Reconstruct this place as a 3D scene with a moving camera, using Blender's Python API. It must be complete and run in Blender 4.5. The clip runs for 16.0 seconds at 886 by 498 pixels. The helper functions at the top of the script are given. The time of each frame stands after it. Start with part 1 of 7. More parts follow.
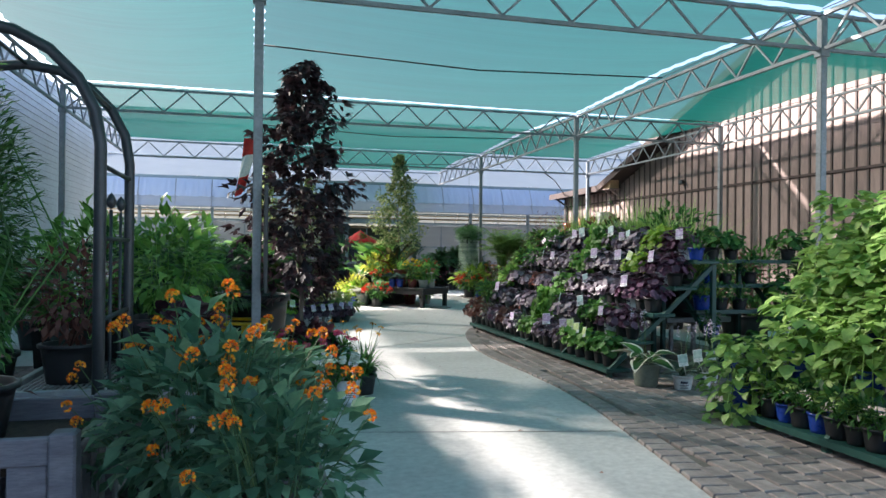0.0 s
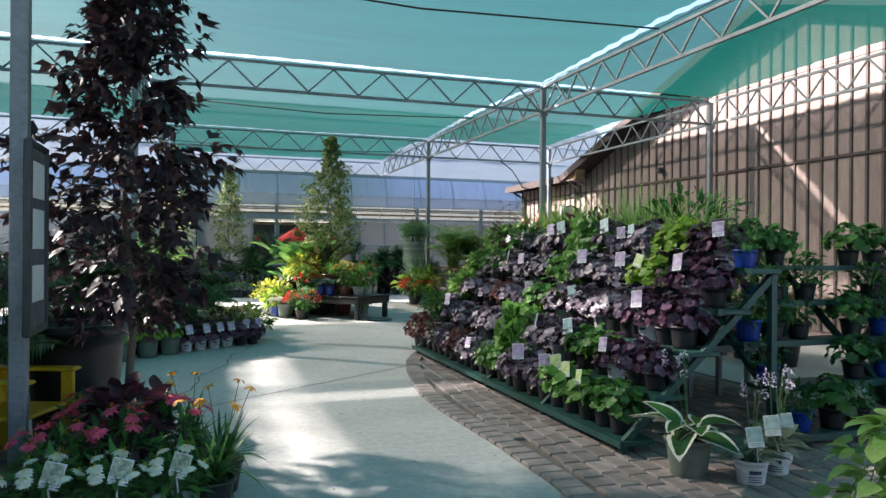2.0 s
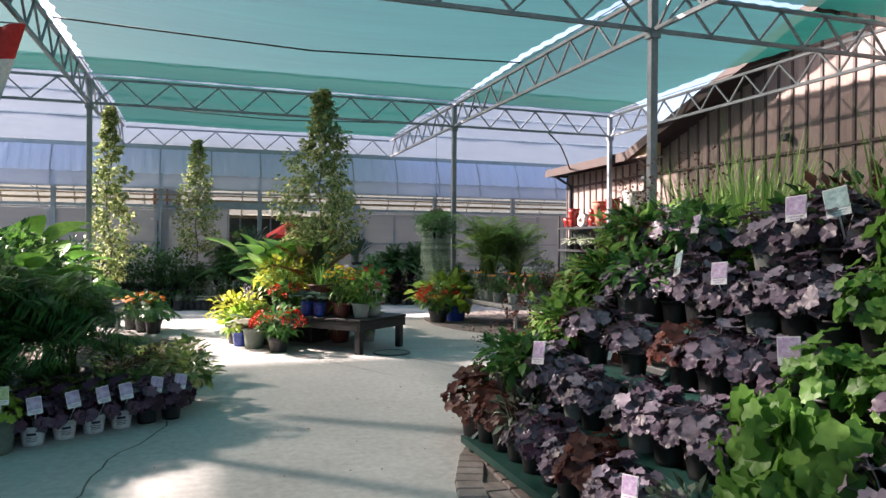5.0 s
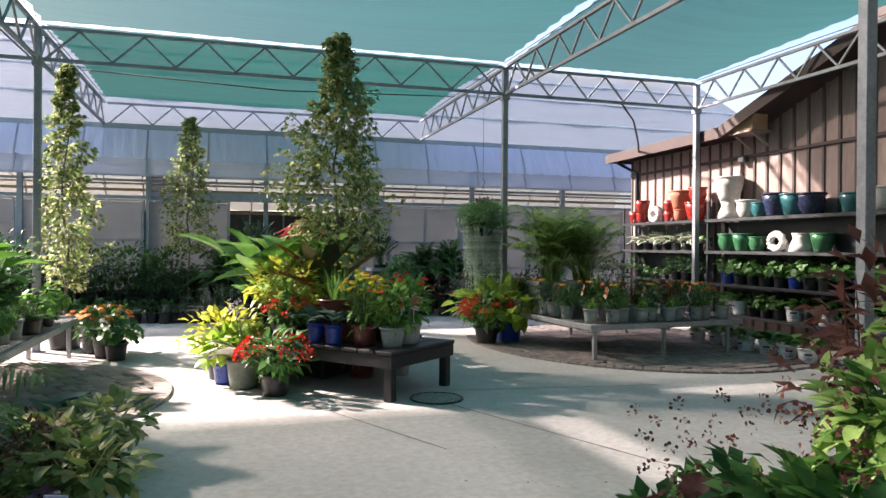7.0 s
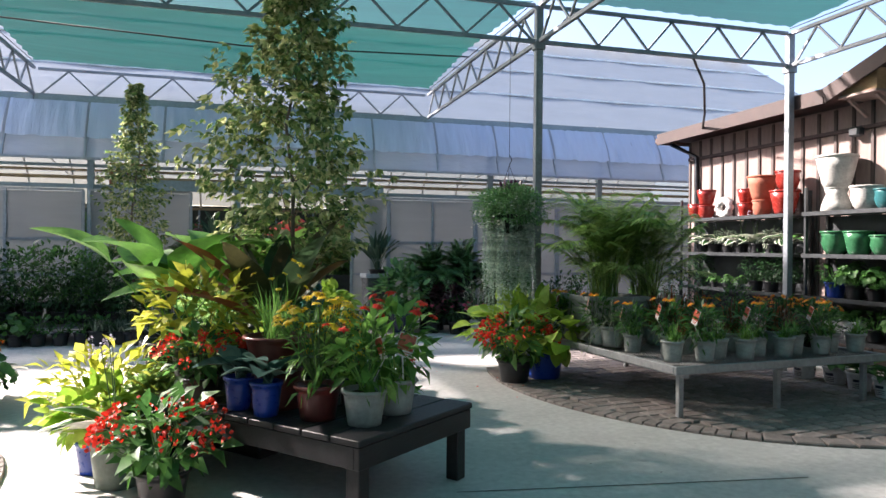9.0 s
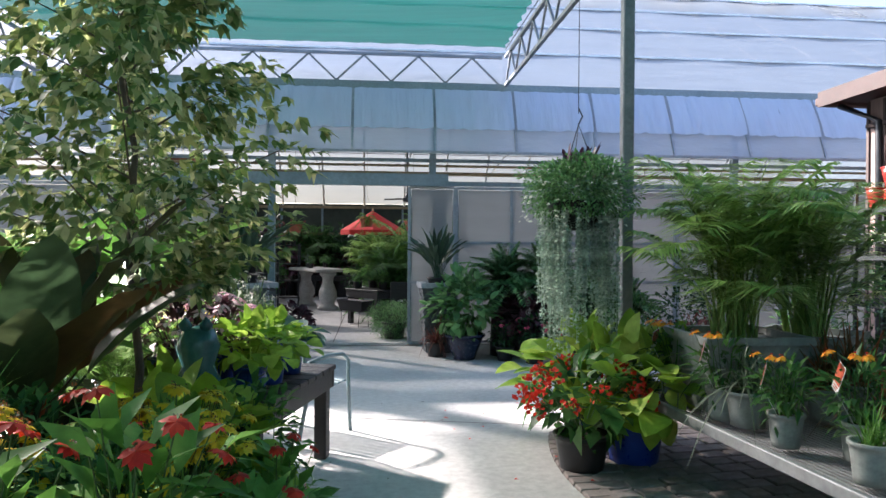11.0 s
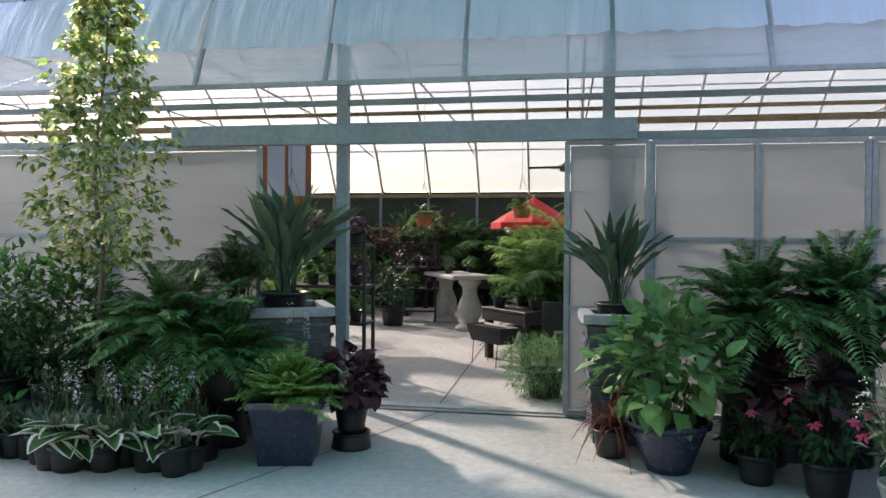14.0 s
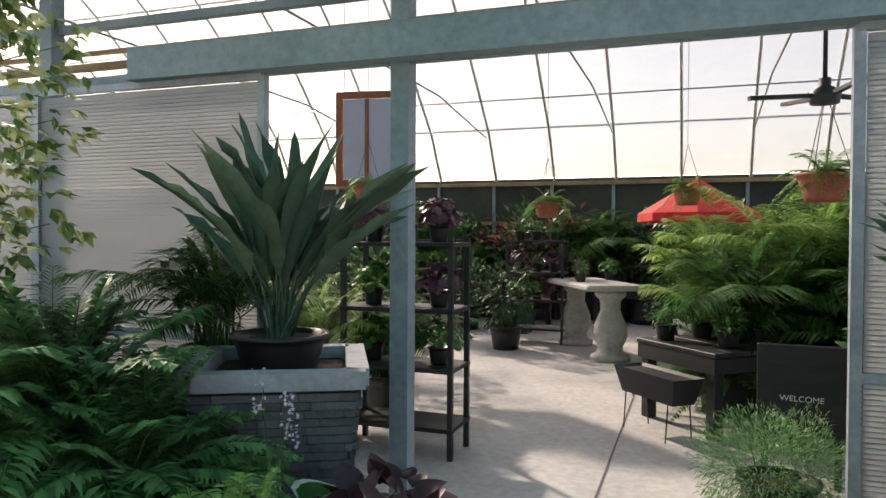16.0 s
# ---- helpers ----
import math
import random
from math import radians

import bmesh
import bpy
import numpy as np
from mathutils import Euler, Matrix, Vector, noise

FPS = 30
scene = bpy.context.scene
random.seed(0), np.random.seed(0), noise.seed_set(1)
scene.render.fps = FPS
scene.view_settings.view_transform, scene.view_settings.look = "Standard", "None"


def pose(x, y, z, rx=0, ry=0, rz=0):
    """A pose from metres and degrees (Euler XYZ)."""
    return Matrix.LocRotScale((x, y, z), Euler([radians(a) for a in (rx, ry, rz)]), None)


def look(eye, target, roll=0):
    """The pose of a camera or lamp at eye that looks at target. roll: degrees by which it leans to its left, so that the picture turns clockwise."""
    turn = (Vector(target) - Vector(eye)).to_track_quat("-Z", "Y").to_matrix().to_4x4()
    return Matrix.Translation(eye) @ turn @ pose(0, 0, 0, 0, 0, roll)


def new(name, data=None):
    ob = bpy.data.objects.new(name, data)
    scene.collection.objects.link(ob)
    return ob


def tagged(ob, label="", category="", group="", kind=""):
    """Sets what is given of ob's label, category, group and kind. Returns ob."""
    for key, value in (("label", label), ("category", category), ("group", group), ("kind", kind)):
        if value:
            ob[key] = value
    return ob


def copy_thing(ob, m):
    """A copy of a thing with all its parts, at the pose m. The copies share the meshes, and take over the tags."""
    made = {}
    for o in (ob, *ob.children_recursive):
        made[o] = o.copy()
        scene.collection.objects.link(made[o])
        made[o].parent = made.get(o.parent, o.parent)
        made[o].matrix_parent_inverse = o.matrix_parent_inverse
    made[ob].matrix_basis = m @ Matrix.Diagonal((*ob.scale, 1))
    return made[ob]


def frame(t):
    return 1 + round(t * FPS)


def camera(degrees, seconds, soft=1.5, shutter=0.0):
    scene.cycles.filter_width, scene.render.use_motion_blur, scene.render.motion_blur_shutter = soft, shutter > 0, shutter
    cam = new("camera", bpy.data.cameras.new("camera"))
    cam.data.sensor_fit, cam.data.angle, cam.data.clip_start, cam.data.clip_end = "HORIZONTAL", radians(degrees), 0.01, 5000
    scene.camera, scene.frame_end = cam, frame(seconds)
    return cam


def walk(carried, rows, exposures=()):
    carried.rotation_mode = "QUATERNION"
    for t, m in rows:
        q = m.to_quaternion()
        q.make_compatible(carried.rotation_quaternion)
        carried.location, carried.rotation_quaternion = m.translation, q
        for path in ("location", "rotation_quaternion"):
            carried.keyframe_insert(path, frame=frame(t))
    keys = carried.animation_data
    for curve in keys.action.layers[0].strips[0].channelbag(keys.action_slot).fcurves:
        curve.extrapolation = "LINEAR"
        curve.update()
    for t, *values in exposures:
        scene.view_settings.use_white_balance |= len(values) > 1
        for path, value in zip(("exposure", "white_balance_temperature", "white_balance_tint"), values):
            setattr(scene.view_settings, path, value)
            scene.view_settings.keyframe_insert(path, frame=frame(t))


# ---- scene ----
cam = camera(64.3, 16.0)
METRES, EYE, TILT, LEAN, TURN = 24.0, 1.4, 0.0, 0.0, -14.8
ROWS = [
    (0.0, 0.0, 0.0, 0.0, -0.0, 0.17, -0.61),
    (0.5, 0.0027, 0.0312, 0.0004, -2.18, 0.13, -0.61),
    (1.0, 0.0043, 0.0601, 0.0019, -3.43, 0.08, -0.51),
    (1.5, 0.0073, 0.0904, 0.0022, -3.95, 0.04, -0.48),
    (2.0, 0.0093, 0.122, 0.0023, -4.05, 0.02, -0.42),
    (2.5, 0.0115, 0.1553, 0.002, -4.09, -0.02, -0.43),
    (3.0, 0.0114, 0.1892, 0.0022, -4.01, -0.06, -0.42),
    (3.5, 0.0102, 0.2222, 0.0025, -3.98, -0.11, -0.37),
    (4.0, 0.0073, 0.2539, 0.0037, -3.91, -0.15, -0.38),
    (6.5, -0.0071, 0.4117, 0.0032, -2.61, -0.27, -0.43),
    (7.0, -0.0102, 0.4424, 0.0032, -2.09, -0.25, -0.46),
    (7.5, -0.012, 0.4743, 0.0028, -1.67, -0.27, -0.5),
    (8.0, -0.0132, 0.5045, 0.0027, -1.41, -0.25, -0.52),
    (8.5, -0.0107, 0.5354, 0.0029, -1.24, -0.23, -0.54),
    (11.0, 0.0269, 0.681, 0.0057, 9.36, -0.45, -0.4),
    (11.5, 0.0318, 0.7119, 0.0055, 16.41, -0.53, -0.36),
    (12.0, 0.0316, 0.7431, 0.0053, 16.86, -0.56, -0.43),
    (12.5, 0.0277, 0.7744, 0.0053, 17.36, -0.59, -0.46),
    (13.0, 0.0195, 0.8041, 0.005, 19.1, -0.61, -0.43),
    (13.5, 0.0097, 0.8341, 0.0056, 21.42, -0.72, -0.4),
    (14.0, -0.0008, 0.8636, 0.0055, 24.53, -0.74, -0.39),
    (14.5, -0.0134, 0.893, 0.0058, 27.39, -0.78, -0.37),
    (15.0, -0.0277, 0.9208, 0.0054, 30.04, -0.83, -0.33),
    (15.5, -0.0427, 0.949, 0.0048, 32.14, -0.88, -0.31),
    (16.0, -0.0563, 0.9751, 0.0047, 34.35, -0.96, -0.34),
]
walk(cam, [(t, pose(0, 0, EYE, TILT, LEAN, TURN) @ pose(METRES * x, METRES * y, METRES * z, 90 + pitch, roll, yaw)) for t, x, y, z, yaw, pitch, roll in ROWS],
     [(0.0, 2.5, 6100, 12), (1.5, 2.45, 6100, 11), (3.5, 2.45, 6350, 18), (6.5, 2.35, 6600, 21), (8.5, 2.35, 6350, 18), (11.0, 2.65, 6000, 16), (12.5, 2.85, 6300, 15), (14.5, 3.1, 6750, 16), (16.0, 3.15, 7050, 17)])

# ---- world and sun ----
SUN_EL, SUN_AZ = 33.0, 311.0        # degrees; azimuth clockwise from +y
world = bpy.data.worlds.new("sky")
scene.world = world
world.use_nodes = True
wn = world.node_tree
sky = wn.nodes.new("ShaderNodeTexSky")
sky.sky_type, sky.sun_disc = "NISHITA", False
sky.sun_elevation, sky.sun_rotation = radians(SUN_EL), radians(SUN_AZ)
sky.air_density, sky.dust_density, sky.ozone_density = 1.0, 2.5, 1.0
wn.nodes["Background"].inputs["Strength"].default_value = 0.078
wn.links.new(sky.outputs[0], wn.nodes["Background"].inputs["Color"])
sun = new("sun", bpy.data.lights.new("sun", "SUN"))
sun.data.energy, sun.data.angle, sun.data.color = 4.5, radians(2.4), (1.0, 0.89, 0.78)
sun_dir = Vector((math.sin(radians(SUN_AZ)) * math.cos(radians(SUN_EL)), math.cos(radians(SUN_AZ)) * math.cos(radians(SUN_EL)), math.sin(radians(SUN_EL))))
sun.matrix_world = look(sun_dir * 50, (0, 0, 0))


# ---- materials ----
class Mat:
    """A node material in the making."""

    def __init__(self, name):
        self.m = bpy.data.materials.new(name)
        self.m.use_nodes = True
        self.t = self.m.node_tree
        self.b = self.t.nodes["Principled BSDF"]
        self.out = self.t.nodes["Material Output"]

    def n(self, kind, **settings):
        node = self.t.nodes.new(kind)
        for key, value in settings.items():
            node.inputs[key].default_value = value
        return node

    def l(self, a, b):
        self.t.links.new(a, b)

    def noise(self, scale, detail=4.0, rough=0.6, stretch=(1, 1, 1), kind="Object"):
        co = self.n("ShaderNodeTexCoord")
        mp = self.n("ShaderNodeMapping")
        mp.inputs["Scale"].default_value = stretch
        tex = self.n("ShaderNodeTexNoise", Scale=scale, Detail=detail, Roughness=rough)
        self.l(co.outputs[kind], mp.inputs["Vector"])
        self.l(mp.outputs[0], tex.inputs["Vector"])
        return tex.outputs["Fac"]

    def ramp(self, fac, stops):
        r = self.n("ShaderNodeValToRGB")
        e = r.color_ramp.elements
        while len(e) < len(stops):
            e.new(0.5)
        for el, (pos, col) in zip(e, stops):
            el.position, el.color = pos, (*col, 1)
        self.l(fac, r.inputs["Fac"])
        return r.outputs["Color"]

    def mix(self, fac, a, b, kind="MIX"):
        x = self.n("ShaderNodeMix")
        x.data_type, x.blend_type = "RGBA", kind
        for sock, v in ((x.inputs[0], fac), (x.inputs[6], a), (x.inputs[7], b)):
            if isinstance(v, (int, float)):
                sock.default_value = v
            elif isinstance(v, tuple):
                sock.default_value = (*v, 1)
            else:
                self.l(v, sock)
        return x.outputs[2]

    def bump(self, height, strength, distance=0.01):
        bp = self.n("ShaderNodeBump", Strength=strength, Distance=distance)
        self.l(height, bp.inputs["Height"])
        self.l(bp.outputs[0], self.b.inputs["Normal"])

    def island(self):
        return self.n("ShaderNodeNewGeometry").outputs["Random Per Island"]

    def thing(self):
        return self.n("ShaderNodeObjectInfo").outputs["Random"]


def surface(name, dark, light, scale, rough=0.6, metal=0.0, bump=0.2, stretch=(1, 1, 1), fine=6.0, vary=0.0, spec=0.5):
    """Two-scale mottled surface: broad stains, fine grain, a little relief."""
    k = Mat(name)
    broad, grain = k.noise(scale, 5, 0.65, stretch), k.noise(scale * fine, 4, 0.6, stretch)
    col = k.ramp(broad, [(0.3, dark), (0.7, light)])
    g = k.ramp(grain, [(0.3, (0.75, 0.75, 0.75)), (0.7, (1.12, 1.12, 1.12))])
    col = k.mix(0.8, col, g, "MULTIPLY")
    if vary:
        v = k.ramp(k.thing(), [(0.0, (1 - vary,) * 3), (1.0, (1 + vary * 0.6,) * 3)])
        col = k.mix(1.0, col, v, "MULTIPLY")
    k.l(col, k.b.inputs["Base Color"])
    rr = k.n("ShaderNodeMapRange")
    k.l(grain, rr.inputs["Value"])
    rr.inputs["To Min"].default_value, rr.inputs["To Max"].default_value = max(0.05, rough - 0.12), min(1, rough + 0.12)
    k.l(rr.outputs[0], k.b.inputs["Roughness"])
    k.b.inputs["Metallic"].default_value = metal
    k.b.inputs["Specular IOR Level"].default_value = spec
    if bump:
        k.bump(grain, bump)
    return k.m


def leafy(name, stops, rough=0.45, glow=0.42):
    """Leaves: a colour for each leaf out of the range given, light shining through a little."""
    k = Mat(name)
    n = len(stops)
    col = k.ramp(k.island(), [(0.08 + 0.84 * i / max(1, n - 1), c) for i, c in enumerate(stops)])
    v = k.ramp(k.noise(26.0, 3), [(0.3, (0.72, 0.74, 0.72)), (0.7, (1.18, 1.16, 1.1))])
    col = k.mix(0.85, col, v, "MULTIPLY")
    k.l(col, k.b.inputs["Base Color"])
    k.b.inputs["Roughness"].default_value = rough
    k.b.inputs["Specular IOR Level"].default_value = 0.4
    tr = k.n("ShaderNodeBsdfTranslucent")
    k.l(col, tr.inputs["Color"])
    mx = k.n("ShaderNodeMixShader", Fac=glow)
    k.l(k.b.outputs[0], mx.inputs[1])
    k.l(tr.outputs[0], mx.inputs[2])
    k.l(mx.outputs[0], k.out.inputs["Surface"])
    return k.m


def film(name, tint, through_tint, clear, glow, rough=0.25, streak=(3, 3, 3), wrinkle=0.3, gain=1.25, dye=(1, 1, 1)):
    """Plastic film, cloth or twin-wall sheet: scatters light through, lets some pass straight, shines a little."""
    k = Mat(name)
    s = k.noise(2.0, 5, 0.6, streak)
    col = k.mix(s, tint, tuple(min(1, c * gain) for c in tint))
    k.l(col, k.b.inputs["Base Color"])
    k.b.inputs["Roughness"].default_value = rough
    k.bump(k.noise(4.0, 4, 0.6, streak), wrinkle, 0.03)
    tr = k.n("ShaderNodeBsdfTranslucent")
    k.l(k.mix(s, through_tint, tuple(min(1, c * gain) for c in through_tint)), tr.inputs["Color"])
    m1 = k.n("ShaderNodeMixShader", Fac=glow)
    k.l(k.b.outputs[0], m1.inputs[1])
    k.l(tr.outputs[0], m1.inputs[2])
    tp = k.n("ShaderNodeBsdfTransparent", Color=(*dye, 1))
    m2 = k.n("ShaderNodeMixShader", Fac=clear)
    k.l(m1.outputs[0], m2.inputs[1])
    k.l(tp.outputs[0], m2.inputs[2])
    k.l(m2.outputs[0], k.out.inputs["Surface"])
    return k.m


M = {
    "concrete": surface("concrete", (0.45, 0.435, 0.42), (0.61, 0.595, 0.575), 0.55, 0.75, bump=0.12, fine=30),
    "joint": surface("joint", (0.10, 0.09, 0.08), (0.18, 0.17, 0.15), 3, 0.9),
    "paver": surface("paver", (0.20, 0.165, 0.155), (0.33, 0.285, 0.265), 5, 0.85, bump=0.5, vary=0.3),
    "sand": surface("sand", (0.10, 0.09, 0.08), (0.17, 0.15, 0.13), 6, 0.95, bump=0.5),
    "soilbed": surface("soilbed", (0.03, 0.02, 0.015), (0.07, 0.05, 0.04), 9, 0.95, bump=0.8),
    "gravel": surface("gravel", (0.20, 0.19, 0.17), (0.36, 0.34, 0.31), 2, 0.95, bump=0.6, fine=20),
    "galv": surface("galvanised steel", (0.17, 0.19, 0.21), (0.29, 0.31, 0.34), 3, 0.48, 0.4, bump=0.05, fine=12),
    "ghsteel": surface("painted greenhouse steel", (0.16, 0.23, 0.26), (0.24, 0.32, 0.35), 2, 0.5, bump=0.08, fine=14),
    "alu": surface("aluminium", (0.55, 0.56, 0.57), (0.72, 0.73, 0.74), 4, 0.4, 0.6, bump=0.05),
    "panelframe": surface("dull pale frame", (0.24, 0.28, 0.31), (0.34, 0.38, 0.41), 4, 0.5, 0.2, bump=0.05),
    "dullmesh": surface("dull zinc", (0.30, 0.31, 0.32), (0.42, 0.43, 0.44), 4, 0.5, 0.4, bump=0.05),
    "darkmetal": surface("black metal", (0.015, 0.018, 0.02), (0.04, 0.045, 0.05), 5, 0.4, bump=0.1),
    "rust": surface("weathered pipe", (0.20, 0.15, 0.08), (0.34, 0.27, 0.15), 6, 0.7),
    "siding": surface("grey siding", (0.50, 0.53, 0.57), (0.60, 0.63, 0.67), 0.8, 0.6, bump=0.06, fine=30),
    "board": surface("brown barn board", (0.22, 0.160, 0.145), (0.34, 0.255, 0.230), 2.2, 0.8, bump=0.35, stretch=(1, 1, 0.2), fine=10, vary=0.18),
    "batten": surface("dark batten", (0.055, 0.040, 0.036), (0.10, 0.075, 0.068), 3, 0.8, bump=0.3),
    # dimness of the crowded greenhouse back is put into this colour
    "backgreen": surface("dark green for crowded dim back", (0.03, 0.04, 0.03), (0.06, 0.075, 0.055), 1.5, 0.9),
    "fascia": surface("dark red brown trim", (0.030, 0.017, 0.015), (0.050, 0.026, 0.022), 3, 0.7, bump=0.2),
    "shingle": surface("shingle", (0.05, 0.045, 0.04), (0.10, 0.09, 0.08), 6, 0.9, bump=0.6),
    "blackwood": surface("black stained wood", (0.006, 0.006, 0.008), (0.020, 0.020, 0.022), 3, 0.5, bump=0.3, stretch=(1, 6, 6), fine=8),
    "greywood": surface("grey stained wood", (0.10, 0.10, 0.12), (0.18, 0.18, 0.20), 3, 0.7, bump=0.35, stretch=(1, 6, 6), fine=8),
    "rawwood": surface("raw wood", (0.36, 0.22, 0.11), (0.52, 0.35, 0.19), 3, 0.7, bump=0.2, stretch=(6, 1, 6)),
    "redwood": surface("red stained wood", (0.24, 0.08, 0.035), (0.36, 0.13, 0.06), 3, 0.55, bump=0.2, stretch=(6, 6, 1)),
    "greenshelf": surface("green shelf paint", (0.008, 0.048, 0.040), (0.016, 0.080, 0.066), 3, 0.5, bump=0.1),
    "blackpot": surface("black plastic", (0.010, 0.010, 0.012), (0.022, 0.022, 0.025), 5, 0.42, bump=0.04),
    "greypot": surface("grey pot", (0.24, 0.26, 0.25), (0.36, 0.38, 0.36), 6, 0.6, bump=0.08, vary=0.12),
    "olivepot": surface("olive pot", (0.12, 0.15, 0.12), (0.18, 0.21, 0.17), 6, 0.6, bump=0.08),
    "whitepot": surface("white pot", (0.68, 0.68, 0.70), (0.80, 0.80, 0.82), 5, 0.4, bump=0.03),
    "bluepot": surface("blue pot", (0.008, 0.03, 0.22), (0.015, 0.06, 0.36), 5, 0.3, bump=0.03),
    "navypot": surface("navy ceramic", (0.015, 0.02, 0.05), (0.03, 0.04, 0.08), 5, 0.25, bump=0.03),
    "redpot": surface("oxblood pot", (0.10, 0.018, 0.015), (0.17, 0.035, 0.03), 5, 0.35, bump=0.05),
    "terra": surface("terracotta", (0.30, 0.09, 0.05), (0.42, 0.14, 0.08), 5, 0.75, bump=0.1),
    "redglaze": surface("red glaze", (0.22, 0.02, 0.015), (0.32, 0.035, 0.025), 5, 0.25, bump=0.04),
    "greenglaze": surface("green glaze", (0.02, 0.09, 0.04), (0.05, 0.17, 0.08), 5, 0.2, bump=0.04),
    "tealglaze": surface("teal glaze", (0.02, 0.09, 0.10), (0.04, 0.15, 0.16), 5, 0.22, bump=0.04),
    "stone": surface("cast stone", (0.36, 0.35, 0.33), (0.52, 0.51, 0.48), 8, 0.9, bump=0.5),
    "slate": surface("stacked slate", (0.07, 0.08, 0.09), (0.16, 0.17, 0.18), 6, 0.85, bump=0.8, vary=0.3),
    "rim": surface("pale rim", (0.50, 0.49, 0.47), (0.62, 0.61, 0.58), 6, 0.8, bump=0.3),
    "soil": surface("potting soil", (0.015, 0.010, 0.008), (0.05, 0.035, 0.025), 30, 0.95, bump=0.8),
    "bark": surface("bark", (0.09, 0.07, 0.055), (0.19, 0.155, 0.125), 8, 0.9, bump=0.8, stretch=(3, 3, 0.6)),
    "greenstem": surface("green stem", (0.04, 0.09, 0.02), (0.09, 0.16, 0.05), 9, 0.6),
    "tag": surface("white plant tag", (0.74, 0.74, 0.76), (0.84, 0.84, 0.86), 9, 0.35, bump=0),
    "ink": surface("dark print", (0.02, 0.025, 0.06), (0.05, 0.06, 0.11), 9, 0.5, bump=0),
    "picpurple": surface("purple print", (0.30, 0.16, 0.36), (0.70, 0.60, 0.78), 22, 0.4, bump=0),
    "picgreen": surface("green print", (0.22, 0.36, 0.08), (0.70, 0.78, 0.42), 22, 0.4, bump=0),
    "picred": surface("red print", (0.45, 0.05, 0.03), (0.72, 0.20, 0.10), 40, 0.4, bump=0),
    "picwhite": surface("white flower print", (0.03, 0.06, 0.02), (0.72, 0.74, 0.55), 26, 0.4, bump=0),
    "picteal": surface("teal print", (0.16, 0.30, 0.32), (0.58, 0.72, 0.72), 22, 0.4, bump=0),
    "yellowpl": surface("yellow plastic", (0.60, 0.36, 0.01), (0.75, 0.48, 0.02), 4, 0.45, bump=0.05),
    "redcloth": surface("red canvas", (0.55, 0.02, 0.02), (0.72, 0.05, 0.04), 4, 0.8, bump=0.2),
    "whitecloth": surface("white canvas", (0.72, 0.72, 0.72), (0.84, 0.84, 0.84), 4, 0.8, bump=0.2),
    "rubber": surface("rubber", (0.02, 0.02, 0.02), (0.04, 0.04, 0.04), 4, 0.7),
    "lf_dark": leafy("dark foliage", [(0.014, 0.041, 0.017), (0.031, 0.082, 0.032), (0.051, 0.136, 0.048)]),
    "lf_fan": leafy("dull blue-green foliage", [(0.036, 0.074, 0.050), (0.060, 0.114, 0.077), (0.102, 0.168, 0.110)], 0.55, 0.2),
    "lf_mid": leafy("green foliage", [(0.029, 0.094, 0.026), (0.065, 0.174, 0.043), (0.116, 0.275, 0.065)]),
    "lf_lantana": leafy("blue-green lantana foliage", [(0.057, 0.144, 0.086), (0.109, 0.230, 0.138), (0.184, 0.333, 0.196)]),
    "lf_fern": leafy("fern foliage", [(0.072, 0.169, 0.065), (0.130, 0.286, 0.104), (0.221, 0.429, 0.169)], 0.45, 0.42),
    "lf_fresh": leafy("fresh green foliage", [(0.072, 0.192, 0.030), (0.144, 0.324, 0.060), (0.240, 0.444, 0.108)]),
    "lf_lime": leafy("lime foliage", [(0.19, 0.34, 0.035), (0.32, 0.50, 0.06), (0.46, 0.60, 0.11)]),
    "lf_vine": leafy("lime vine foliage", [(0.18, 0.32, 0.075), (0.30, 0.48, 0.13), (0.44, 0.62, 0.22)]),
    "lf_yellow": leafy("golden foliage", [(0.30, 0.34, 0.03), (0.48, 0.50, 0.06), (0.60, 0.60, 0.12)]),
    "lf_purple": leafy("dark purple foliage", [(0.060, 0.040, 0.062), (0.17, 0.12, 0.175), (0.33, 0.27, 0.35)], 0.38, 0.15),
    "lf_plum": leafy("plum foliage", [(0.040, 0.014, 0.032), (0.095, 0.036, 0.074), (0.19, 0.10, 0.165)], 0.3, 0.2),
    "lf_burgundy": leafy("burgundy foliage", [(0.035, 0.012, 0.020), (0.075, 0.025, 0.040), (0.13, 0.055, 0.075)], 0.45, 0.25),
    "lf_maroon": leafy("maroon maple foliage", [(0.026, 0.019, 0.026), (0.054, 0.031, 0.041), (0.102, 0.055, 0.062)], 0.45, 0.25),
    "lf_red": leafy("red foliage", [(0.08, 0.028, 0.026), (0.15, 0.050, 0.042), (0.22, 0.10, 0.08)]),
    "lf_bronze": leafy("bronze foliage", [(0.045, 0.085, 0.04), (0.12, 0.07, 0.03), (0.36, 0.10, 0.04)]),
    "lf_blue": leafy("blue-green foliage", [(0.05, 0.11, 0.10), (0.09, 0.17, 0.15), (0.15, 0.24, 0.20)]),
    "lf_silver": leafy("silver foliage", [(0.28, 0.38, 0.32), (0.42, 0.54, 0.46), (0.58, 0.68, 0.60)]),
    "lf_cream": leafy("cream-edged foliage", [(0.088, 0.175, 0.050), (0.250, 0.325, 0.106), (0.625, 0.625, 0.338)], 0.5, 0.45),
    "lf_grey": leafy("grey foliage", [(0.084, 0.126, 0.084), (0.168, 0.210, 0.154), (0.336, 0.378, 0.308)]),
    "pt_orange": leafy("orange petals", [(0.80, 0.14, 0.01), (0.85, 0.26, 0.01), (0.85, 0.42, 0.02)], 0.6, 0.2),
